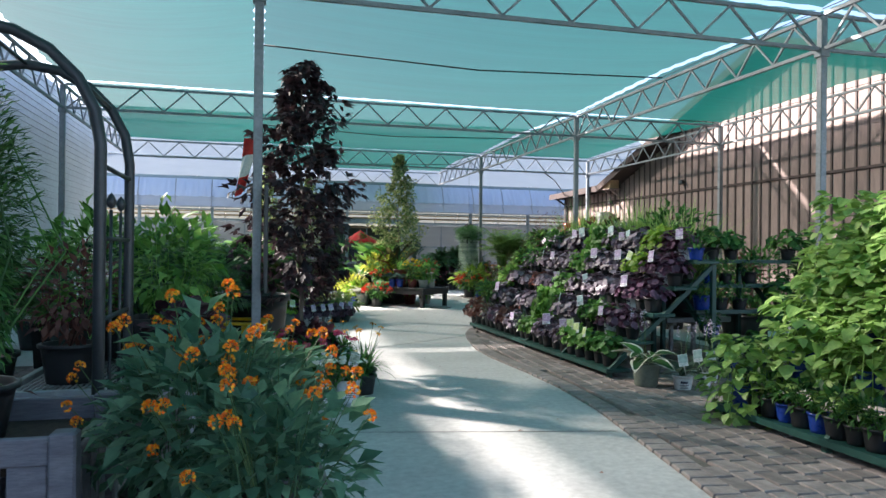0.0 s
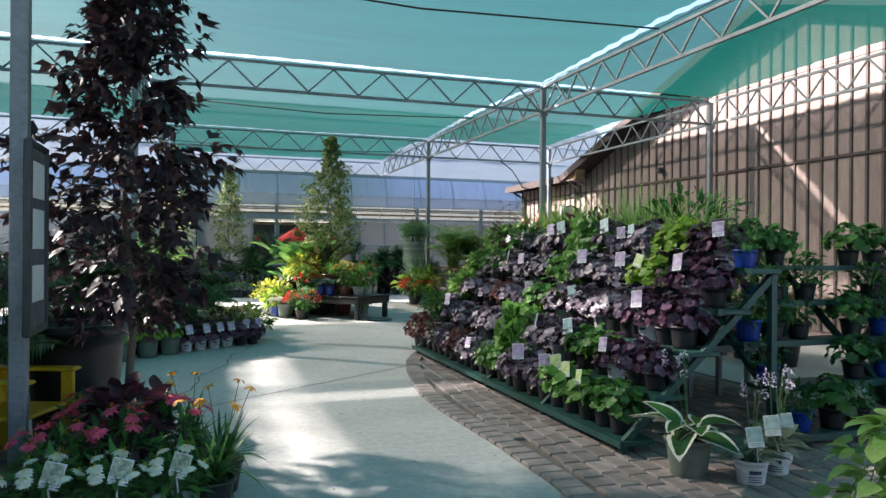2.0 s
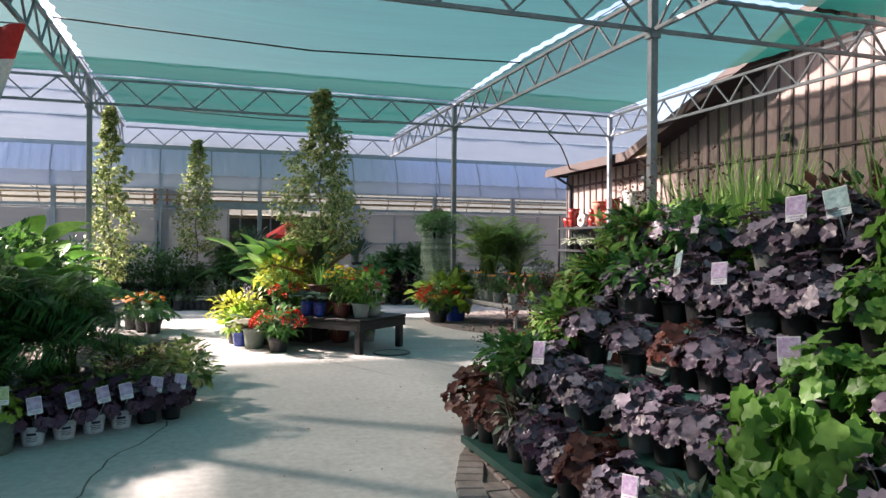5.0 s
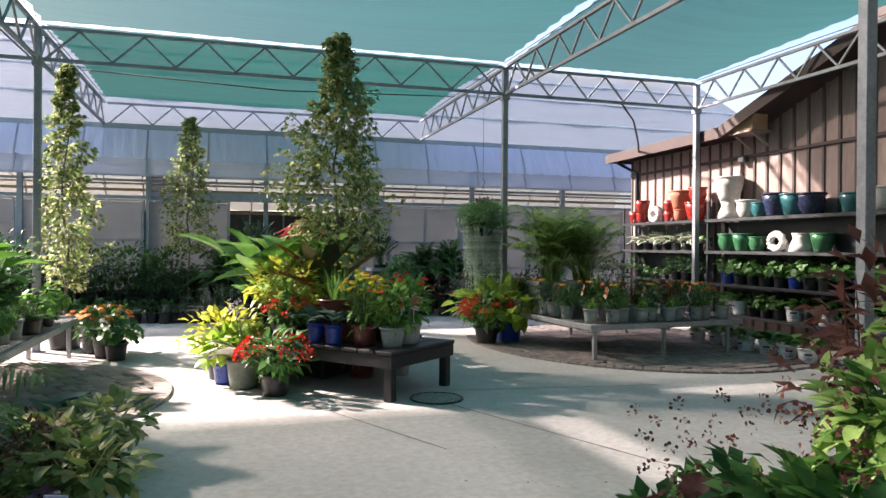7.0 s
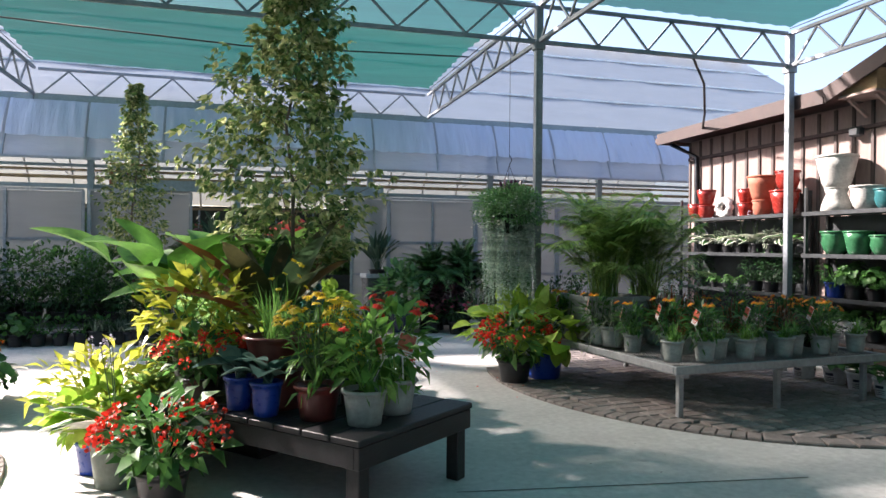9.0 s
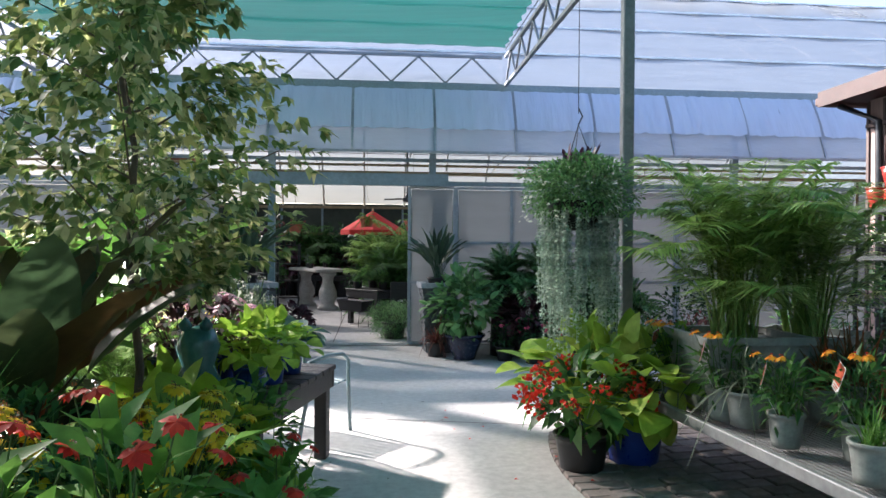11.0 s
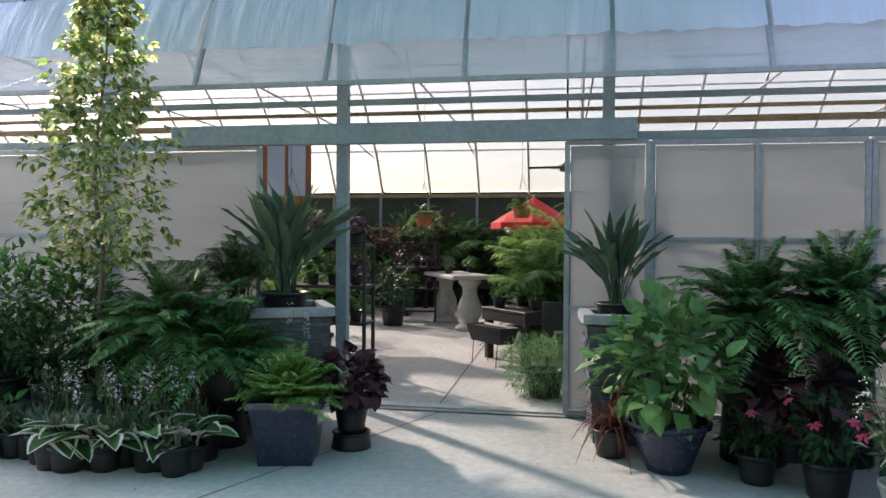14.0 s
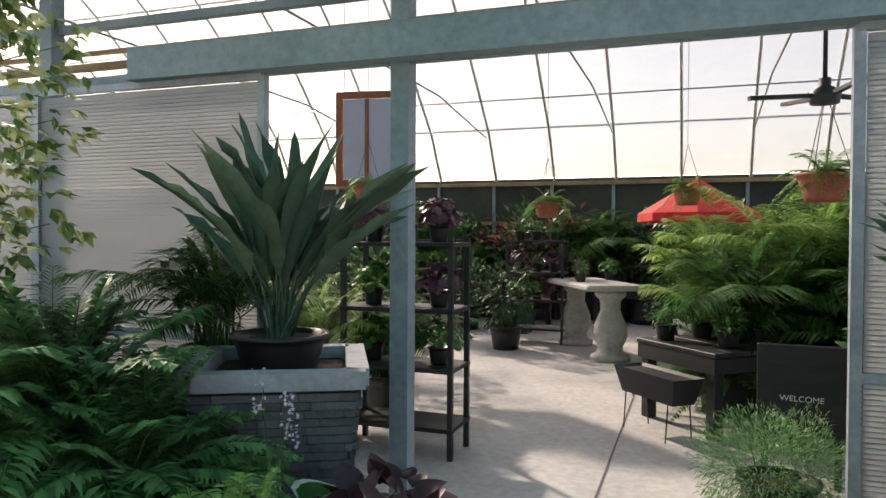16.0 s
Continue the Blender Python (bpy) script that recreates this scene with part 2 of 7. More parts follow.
    "pt_yellow": leafy("yellow petals", [(0.75, 0.50, 0.01), (0.85, 0.62, 0.02)], 0.6, 0.2),
    "pt_red": leafy("red petals", [(0.62, 0.02, 0.012), (0.80, 0.05, 0.02)], 0.55, 0.2),
    "pt_pink": leafy("pink petals", [(0.55, 0.04, 0.13), (0.75, 0.10, 0.20)], 0.6, 0.2),
    "pt_pale": leafy("pale pink petals", [(0.70, 0.32, 0.46), (0.82, 0.55, 0.66)], 0.6, 0.2),
    "pt_white": leafy("white petals", [(0.72, 0.72, 0.62), (0.84, 0.82, 0.76)], 0.6, 0.2),
    "pt_lilac": leafy("lilac petals", [(0.50, 0.42, 0.60), (0.68, 0.62, 0.76)], 0.6, 0.2),
    "filmflap": film("loose outer film", (0.56, 0.65, 0.78), (0.44, 0.52, 0.64), 0.14, 0.32, 0.16, (4.0, 0.5, 0.5), 0.8),
    "slaterim": surface("blue-grey rim", (0.26, 0.28, 0.31), (0.38, 0.40, 0.43), 6, 0.8, bump=0.3),
    "cloth": film("shade cloth", (0.004, 0.036, 0.031), (0.005, 0.056, 0.047), 0.12, 0.50, 0.8, (0.10, 2.2, 2.2), 0.3, 1.9, (1.0, 1.0, 0.95)),
    "poly": film("greenhouse film", (0.34, 0.41, 0.50), (0.28, 0.33, 0.42), 0.12, 0.36, 0.12, (0.6, 0.3, 2.0), 0.7),
    "roofpoly": film("roof film", (0.38, 0.44, 0.49), (0.075, 0.076, 0.074), 0.12, 0.45, 0.10, (0.4, 1.0, 1.0), 0.5),
    "twinwall": film("twin wall sheet", (0.30, 0.34, 0.38), (0.50, 0.52, 0.52), 0.17, 0.55, 0.22, (0.5, 0.5, 4.0), 0.15),
}


# ---- mesh helpers ----
class Mesh:
    """Collects faces for one mesh."""

    def __init__(self):
        self.v, self.f, self.s = [], [], []

    def add(self, verts, faces, smooth=False):
        k = len(self.v)
        self.v += [tuple(p) for p in verts]
        self.f += [tuple(k + i for i in q) for q in faces]
        self.s += [smooth] * len(faces)

    def box(self, c, size, turn=0.0, bevel=0.0, m=None):
        hx, hy, hz = size[0] / 2, size[1] / 2, size[2] / 2
        if bevel:
            b = min(bevel, 0.45 * min(size))
            pts, fc = [], []
            for z, o in ((-hz, b), (-hz + b, 0), (hz - b, 0), (hz, b)):
                x, y = hx - o, hy - o
                c2 = b
                pts += [(x - c2, -y, z), (x, -y + c2, z), (x, y - c2, z), (x - c2, y, z), (-x + c2, y, z), (-x, y - c2, z), (-x, -y + c2, z), (-x + c2, -y, z)]
            for r in range(3):
                for i in range(8):
                    j = (i + 1) % 8
                    fc.append((r * 8 + i, r * 8 + j, r * 8 + 8 + j, r * 8 + 8 + i))
            fc += [tuple(range(7, -1, -1)), tuple(range(24, 32))]
        else:
            pts = [(x, y, z) for z in (-hz, hz) for x, y in ((-hx, -hy), (hx, -hy), (hx, hy), (-hx, hy))]
            fc = [(3, 2, 1, 0), (4, 5, 6, 7), (0, 1, 5, 4), (1, 2, 6, 5), (2, 3, 7, 6), (3, 0, 4, 7)]
        mm = (m or Matrix.Identity(4)) @ Matrix.Translation(c) @ Matrix.Rotation(radians(turn), 4, "Z")
        self.add([mm @ Vector(p) for p in pts], fc)

    def bar(self, a, b, w, h=None, up=(0, 0, 1)):
        """A rectangular bar from a to b."""
        a, b = Vector(a), Vector(b)
        h = h or w
        d = (b - a).normalized()
        u = Vector(up)
        if abs(d.dot(u)) > 0.98:
            u = Vector((0, 1, 0))
        s = d.cross(u).normalized()
        u = s.cross(d)
        pts = [p + s * (x * w / 2) + u * (y * h / 2) for p in (a, b) for x, y in ((-1, -1), (1, -1), (1, 1), (-1, 1))]
        self.add(pts, [(3, 2, 1, 0), (4, 5, 6, 7), (0, 1, 5, 4), (1, 2, 6, 5), (2, 3, 7, 6), (3, 0, 4, 7)])

    def tube(self, pts, r, n=8, r2=None, cap=True):
        """A round pipe along pts, tapering from r to r2."""
        pts = [Vector(p) for p in pts]
        r2 = r if r2 is None else r2
        rings = []
        u = None
        for i, p in enumerate(pts):
            d = (pts[min(i + 1, len(pts) - 1)] - pts[max(i - 1, 0)]).normalized()
            if u is None:
                u = d.cross(Vector((0, 0, 1)) if abs(d.z) < 0.9 else Vector((1, 0, 0))).normalized()
            u = (u - d * u.dot(d)).normalized()
            w = d.cross(u)
            q = r + (r2 - r) * i / max(1, len(pts) - 1)
            rings += [p + (u * math.cos(6.2832 * k / n) + w * math.sin(6.2832 * k / n)) * q for k in range(n)]
        fc = []
        for i in range(len(pts) - 1):
            for k in range(n):
                j = (k + 1) % n
                fc.append((i * n + k, i * n + j, i * n + n + j, i * n + n + k))
        if cap:
            fc += [tuple(range(n - 1, -1, -1)), tuple(range((len(pts) - 1) * n, len(pts) * n))]
        self.add(rings, fc, True)

    def lathe(self, prof, c=(0, 0, 0), n=18, square=False):
        """Turns a profile of (radius, height) about the upright axis."""
        pts, fc = [], []
        off = math.pi / 4 if square else 0
        k2 = 4 if square else n
        s = 1.41421 if square else 1
        for r, z in prof:
            pts += [(c[0] + s * r * math.cos(off + 6.28319 * k / k2), c[1] + s * r * math.sin(off + 6.28319 * k / k2), c[2] + z) for k in range(k2)]
        for i in range(len(prof) - 1):
            for k in range(k2):
                j = (k + 1) % k2
                fc.append((i * k2 + k, i * k2 + j, i * k2 + k2 + j, i * k2 + k2 + k))
        fc.append(tuple(range(k2 - 1, -1, -1)))
        self.add(pts, fc, not square)

    def leaf(self, base, way, length, width, droop=0.25, fold=0.18, up=(0, 0, 1), point=0.5):
        """One leaf: folded along its rib, bent down towards the tip."""
        b, d = Vector(base), Vector(way).normalized()
        u = Vector(up)
        s = d.cross(u)
        if s.length < 0.05:
            s = d.cross(Vector((1, 0, 0.1)))
        s.normalize()
        u = s.cross(d)
        m = b + d * length * point - u * droop * length * 0.15
        t = b + d * length - u * droop * length
        e = u * fold * width
        self.add([b, m + s * width / 2 + e, m, m - s * width / 2 + e, t], [(0, 1, 2), (0, 2, 3), (1, 4, 2), (2, 4, 3)], True)

    def broad(self, base, way, length, width, droop=0.3, fold=0.15, up=(0, 0, 1), ruffle=0.0, n=4):
        """A large blade with a rounded outline and a curved rib."""
        b, d = Vector(base), Vector(way).normalized()
        s = d.cross(Vector(up))
        if s.length < 0.05:
            s = d.cross(Vector((1, 0, 0.1)))
        s.normalize()
        u = s.cross(d)
        pts, fc = [b], []
        for i in range(1, n + 1):
            q = i / (n + 0.6)
            w = width * 0.5 * math.sin(math.pi * min(1, q) ** 0.75) ** 0.7
            c = b + d * (length * q) - u * (droop * length * q * q)
            k = ruffle * length * random.uniform(-1, 1)
            pts += [c + s * w + u * (fold * w * 2 + k), c, c - s * w + u * (fold * w * 2 - k)]
        pts.append(b + d * length - u * droop * length)
        fc += [(0, 1, 2), (0, 2, 3)]
        for i in range(n - 1):
            k = 1 + 3 * i
            fc += [(k, k + 3, k + 4, k + 1), (k + 1, k + 4, k + 5, k + 2)]
        k = 1 + 3 * (n - 1)
        fc += [(k, len(pts) - 1, k + 1), (k + 1, len(pts) - 1, k + 2)]
        self.add(pts, fc, True)

    def strap(self, base, way, length, width, droop=0.6, n=5, fold=0.2):
        """A long arching blade."""
        b, d = Vector(base), Vector(way).normalized()
        s = d.cross(Vector((0, 0, 1)))
        if s.length < 0.02:
            s = Vector((1, 0, 0))
        s.normalize()
        pts, fc = [], []
        for i in range(n + 1):
            q = i / n
            w = width * 0.5 * (1 - q ** 3) * (0.6 + 0.8 * min(q * 3, 0.5)) + 0.0006
            c = b + d * (length * q) - Vector((0, 0, droop * length * q * q))
            pts += [c + s * w + Vector((0, 0, fold * w)), c - s * w + Vector((0, 0, fold * w))]
        for i in range(n):
            fc.append((2 * i, 2 * i + 1, 2 * i + 3, 2 * i + 2))
        self.add(pts, fc, True)

    def frond(self, base, way, length, pinna, droop=0.5, n=16, width=0.018, lift=0.3):
        """A feathered frond: a rib with leaflets down both sides."""
        b, d = Vector(base), Vector(way).normalized()
        s = d.cross(Vector((0, 0, 1)))
        if s.length < 0.02:
            s = Vector((1, 0, 0))
        s.normalize()
        pos = lambda q: b + d * (length * q) - Vector((0, 0, droop * length * q * q))
        self.tube([pos(i / 4) for i in range(5)], 0.004, 3, 0.0015, cap=False)
        for i in range(n):
            q = 0.14 + 0.86 * i / n
            p, dd = pos(q), (pos(min(1, q + 0.05)) - pos(q - 0.05)).normalized()
            ln = pinna * math.sin(math.pi * (0.12 + 0.86 * q)) ** 0.6
            for side in (-1, 1):
                w = (s * side + dd * 0.55 + Vector((0, 0, lift * random.uniform(0.2, 1)))).normalized()
                self.leaf(p, w, ln * random.uniform(0.85, 1.1), width, random.uniform(0.2, 0.5), 0.1)

    def data(self, name, mat):
        me = bpy.data.meshes.new(name)
        me.from_pydata(self.v, [], self.f)
        me.polygons.foreach_set("use_smooth", self.s)
        for m in (mat if isinstance(mat, (list, tuple)) else [mat]):
            me.materials.append(M[m] if isinstance(m, str) else m)
        me.update()
        return me


def part(name, mesh, mat, parent=None, label="", at=None):
    """Links a Mesh (or mesh data) as one object, under a thing or a part."""
    ob = new(name, mesh.data(name, mat) if isinstance(mesh, Mesh) else mesh)
    if parent is not None:
        ob.parent = parent
    if at is not None:
        ob.matrix_basis = at
    if label:
        ob["label"] = label
    return ob


def thing(name, label, category, group="", at=None, kind=""):
    ob = new(name)
    ob.empty_display_size = 0.1
    if at is not None:
        ob.matrix_basis = at
    return tagged(ob, label, category, group, kind)


def at(x, y, z=0.0, turn=0.0, s=1.0):
    return Matrix.Translation((x, y, z)) @ Matrix.Rotation(radians(turn), 4, "Z") @ Matrix.Diagonal((s, s, s, 1))


def structure(name, mesh, mat, label, category):
    return tagged(part(name, mesh, mat), label, category, "", "structure")


rnd = random.Random(7)
U = rnd.uniform

# ---- the yard: ground, shade frame ----
g = Mesh()
g.add([(-600, -600, -0.02), (600, -600, -0.02), (600, 600, -0.02), (-600, 600, -0.02)], [(0, 1, 2, 3)])
structure("ground", g, "gravel", "grey gravel ground around the yard", "ground")
g = Mesh()
g.add([(-4.2, -14, 0), (11, -14, 0), (11, 26.2, 0), (-4.2, 26.2, 0)], [(0, 1, 2, 3)])
structure("pavement_path", g, "concrete", "pale smooth concrete walkway with hairline joints", "pavement")
g = Mesh()
g.add([(-14, 26.2, 0.012), (18, 26.2, 0.012), (18, 38, 0.012), (-14, 38, 0.012)], [(0, 1, 2, 3)])
structure("floor", g, "concrete", "pale concrete floor inside the greenhouse", "floor")

COLS = (-3.45, 0.0, 6.75, 10.4)
ROWY = (-6.6, 0.3, 7.25, 14.2, 21.0)
END_Y, LOW, TOP = 26.3, 3.95, 4.38
for x in COLS:
    for y in ROWY:
        if x == 0.0 and y == 0.3:
            continue
        ob = thing("steel_post", "square galvanised steel post holding the shade roof", "post", "shade roof posts", at(x, y))
        m = Mesh()
        m.box((0, 0, TOP / 2), (0.09, 0.09, TOP), bevel=0.008)
        part("shaft", m, "galv", ob)
        m = Mesh()
        m.box((0, 0, 0.006), (0.2, 0.2, 0.012), bevel=0.003)
        part("base_plate", m, "galv", ob)
        m = Mesh()
        m.box((0, 0, LOW - 0.05), (0.13, 0.13, 0.1), bevel=0.006)
        part("bracket", m, "galv", ob)


def truss(a, b, group):
    """An open-web steel truss between two points at the lower chord."""
    a, b = Vector(a), Vector(b)
    ln = (b - a).length
    d = (b - a) / ln
    turn = math.degrees(math.atan2(d.y, d.x))
    ob = thing("roof_truss", "galvanised open-web steel truss with zigzag braces", "truss", group, at(a.x, a.y, LOW, turn))
    h = TOP - LOW
    m = Mesh()
    m.bar((0.05, 0, 0), (ln - 0.05, 0, 0), 0.045, 0.045)
    part("bottom_chord", m, "galv", ob)
    m = Mesh()
    m.bar((0.05, 0, h), (ln - 0.05, 0, h), 0.05, 0.04)
    part("top_chord", m, "galv", ob)
    n = max(2, round(ln / 0.80))
    st = (ln - 0.2) / n
    for i in range(n):
        x = 0.1 + i * st
        for p, q in (((x, 0, 0.022), (x + st / 2, 0, h - 0.02)), ((x + st / 2, 0, h - 0.02), (x + st, 0, 0.022))):
            m = Mesh()
            m.bar(p, q, 0.026, 0.026, (0, 1, 0))
            part("brace", m, "galv", ob)


for x in COLS:
    ys = ROWY + ((END_Y,) if x in (0.0, 6.75) else ())
    for y0, y1 in zip(ys, ys[1:]):
        truss((x, y0, LOW), (x, y1, LOW), "lengthwise roof trusses")
for y in ROWY:
    for x0, x1 in zip(COLS, COLS[1:]):
        truss((x0, y, LOW), (x1, y, LOW), "crosswise roof trusses")
truss((0.0, END_Y, LOW), (6.75, END_Y, LOW), "crosswise roof trusses")


def shade(x0, x1, y0, y1):
    """One panel of shade cloth, sagging between its edges, with scalloped hems laced to the trusses."""
    m = Mesh()
    nx, ny = 30, 34
    for j in range(ny + 1):
        for i in range(nx + 1):
            u, v = i / nx, j / ny
            sc = 0.04 * abs(math.sin(v * math.pi * 17))
            sy = 0.035 * abs(math.sin(u * math.pi * 15))
            x = x0 + 0.045 + sc + (x1 - x0 - 0.09 - 2 * sc) * u
            y = y0 + 0.05 + sy + (y1 - y0 - 0.10 - 2 * sy) * v
            sag = 0.22 * math.sin(math.pi * u) * math.sin(math.pi * v) ** 0.6
            rip = 0.03 * noise.noise((x * 0.25, y * 1.3, x0)) * math.sin(math.pi * u)
            z = TOP + 0.07 - sag + rip + 0.16 * (1 - abs(2 * v - 1)) * 0.6
            m.v.append((x, y, z))
    for j in range(ny):
        for i in range(nx):
            k = j * (nx + 1) + i
            m.f.append((k, k + 1, k + nx + 2, k + nx + 1))
            m.s.append(True)
    ob = thing("shade_cloth", "green woven shade cloth laced to the trusses", "shade cloth", "shade cloth panels")
    part("cloth", m, "cloth", ob)
    for x in (x0 + 0.05, x1 - 0.05):
        m = Mesh()
        m.tube([(x, y0 + 0.05, TOP + 0.05), (x, y1 - 0.05, TOP + 0.05)], 0.006, 5)
        part("lacing_cord", m, "rubber", ob)
    if x1 - x0 < 5:
        return
    m = Mesh()
    ym = (y0 + y1) / 2
    m.tube([(x0 + 0.06, ym, TOP + 0.03), ((x0 + x1) / 2, ym, TOP - 0.09), (x1 - 0.06, ym, TOP + 0.03)], 0.012, 6)
    part("support_wire", m, "rubber", ob)


for y0, y1 in zip(ROWY[1:], ROWY[2:]):
    for x0, x1 in zip(COLS, COLS[1:]):
        shade(x0, x1, y0, y1)
shade(0.0, 6.75, 21.0, END_Y - 0.25)

# ---- the shed: board-and-batten gable wall, eave, roof ----
SHX, SHY = 11.0, 24.0
FLAT, EAVE, RISE, HALF = 20.4, 3.38, 0.34, 7.5        # where the flat eave turns into the gable slope; height, slope, run
rake = lambda y: EAVE + max(0.0, RISE * min(FLAT - y, y - (FLAT - 2 * HALF)))
shed = tagged(new("wall_shed"), "brown board-and-batten shed wall under a dark gable roof", "wall", "", "structure")
m = Mesh()
Y0 = FLAT - 2 * HALF
pts = [(SHX, SHY, 0), (SHX, Y0, 0), (SHX, Y0, EAVE), (SHX, FLAT - HALF, EAVE + RISE * HALF), (SHX, FLAT, EAVE), (SHX, SHY, EAVE)]
m.add(pts + [(11.2, p[1], p[2]) for p in pts], [(0, 1, 2, 3, 4, 5), (11, 10, 9, 8, 7, 6), (0, 5, 11, 6), (1, 7, 8, 2)])
m.box((14.1, SHY - 0.1, EAVE / 2), (5.8, 0.2, EAVE))
part("wall_core", m, "board", shed)
y = SHY - 0.02
while y > Y0 + 0.3:
    for z0, z1 in ((0.1, 3.02), (3.08, rake(y - 0.15) - 0.03)):
        if z1 - z0 > 0.1:
            m = Mesh()
            m.box((SHX - 0.012, y - 0.145, (z0 + z1) / 2), (0.022, 0.272, z1 - z0))
            part("board", m, "board", shed)
            m = Mesh()
            m.box((SHX - 0.034, y, (z0 + z1) / 2), (0.022, 0.045, z1 - z0))
            part("batten", m, "batten", shed)
    y -= 0.29
m = Mesh()
m.box((SHX - 0.035, (SHY + Y0) / 2, 3.05), (0.05, SHY - Y0, 0.05))
part("belt_trim", m, "fascia", shed)
x = SHX + 0.2
while x < 16.8:
    m = Mesh()
    m.box((x, SHY + 0.012, 1.6), (0.045, 0.022, 3.1))
    part("batten", m, "batten", shed)
    x += 0.29
roof = tagged(new("roof_shed"), "dark shingled shed roof with a red-brown fascia", "roof", "", "structure")
RX = 10.5
line = [(SHY + 0.25, EAVE + 0.02), (FLAT + 0.1, EAVE + 0.05), (FLAT - HALF, EAVE + 0.05 + RISE * HALF), (Y0 - 0.4, EAVE - 0.05)]
for (ya, za), (yb, zb) in zip(line, line[1:]):
    m = Mesh()
    m.add([(RX, ya, za), (17, ya, za), (17, yb, zb), (RX, yb, zb), (RX, ya, za + 0.1), (17, ya, za + 0.1), (17, yb, zb + 0.1), (RX, yb, zb + 0.1)],
          [(0, 3, 2, 1), (4, 5, 6, 7), (0, 1, 5, 4), (0, 4, 7, 3), (2, 3, 7, 6)])
    part("roof_deck", m, "fascia", roof)
    up = (0, -(zb - za) / (yb - ya), 1)
    n = max(2, round(abs(yb - ya) / 0.3))
    for k in range(n):
        f = (k + 0.5) / n
        yy, zz = ya + (yb - ya) * f, za + (zb - za) * f + 0.112
        m = Mesh()
        m.bar((RX - 0.03, yy, zz), (17, yy, zz), 0.33, 0.012, up)
        part("shingle_course", m, "shingle", roof)
    m = Mesh()
    m.bar((RX - 0.02, ya, za + 0.02), (RX - 0.02, yb, zb + 0.02), 0.03, 0.19)
    part("barge_board", m, "fascia", roof)
m = Mesh()
m.box((13.7, SHY + 0.32, EAVE + 0.03), (6.4, 0.11, 0.12), bevel=0.02)
part("gutter", m, "fascia", roof)
m = Mesh()
m.tube([(SHX - 0.2, SHY + 0.3, EAVE - 0.02), (SHX - 0.07, SHY - 0.25, EAVE - 0.3), (SHX - 0.07, SHY - 0.3, 0.1)], 0.04, 8)
part("downpipe", m, "darkmetal", roof)

# ---- grey sided building ----
side = tagged(new("wall_siding"), "pale grey lap-sided building wall", "wall", "", "structure")
m = Mesh()
m.box((-4.35, 6.0, 2.45), (0.2, 29.6, 4.9))
part("wall_core", m, "siding", side)
k = 0
z = 0.1
while z < 4.78:
    m = Mesh()
    m.add([(-4.248, -8.7, z), (-4.248, 20.7, z), (-4.225, 20.7, z), (-4.225, -8.7, z), (-4.245, -8.7, z + 0.132), (-4.245, 20.7, z + 0.132)],
          [(0, 1, 2, 3), (3, 2, 5, 4), (0, 3, 4), (1, 5, 2)])
    part("lap_board", m, "siding", side)
    z += 0.13

# ---- greenhouse ----
GY = 26.35
GUT, RIDGE_Y, RIDGE_Z, BACK_Y, BACK_Z = 3.90, 31.4, 7.2, 37.0, 2.7
gh = tagged(new("wall_greenhouse"), "film-covered greenhouse front of blue-grey steel posts", "greenhouse", "", "structure")


def gpart(name, mat, *calls, label=""):
    m = Mesh()
    for fn, *a in calls:
        {"box": m.box, "bar": m.bar, "tube": m.tube}[fn](*a)
    return part(name, m, mat, gh, label)


POSTX = [3.25 + 2.4 * k for k in range(-7, 6)]
for x in POSTX:
    gpart("post", "ghsteel", ("box", (x, GY, GUT / 2), (0.1, 0.1, GUT)))
for x0, x1 in ((-14, -0.02), (6.8, 17.5)):
    gpart("gutter_beam", "ghsteel", ("box", ((x0 + x1) / 2, GY - 0.02, GUT), (x1 - x0, 0.16, 0.12)))
gpart("gutter_beam", "ghsteel", ("box", (3.4, GY - 0.02, GUT), (6.8, 0.16, 0.12)))
gpart("door_header", "ghsteel", ("box", (3.75, GY - 0.14, 2.485), (4.25, 0.10, 0.18)), label="broad blue-grey sliding-door track cover")
for z, w in ((2.45, 0.07), (2.80, 0.05)):
    gpart("rail", "ghsteel", ("box", (1.75, GY + 0.03, z), (31, 0.05, w)))
gpart("heating_pipe", "rust", ("tube", [(-13.5, GY + 0.25, 2.62), (17.5, GY + 0.25, 2.62)], 0.03))
gpart("heating_pipe", "rust", ("tube", [(-13.5, GY + 0.4, 2.76), (17.5, GY + 0.4, 2.76)], 0.02))
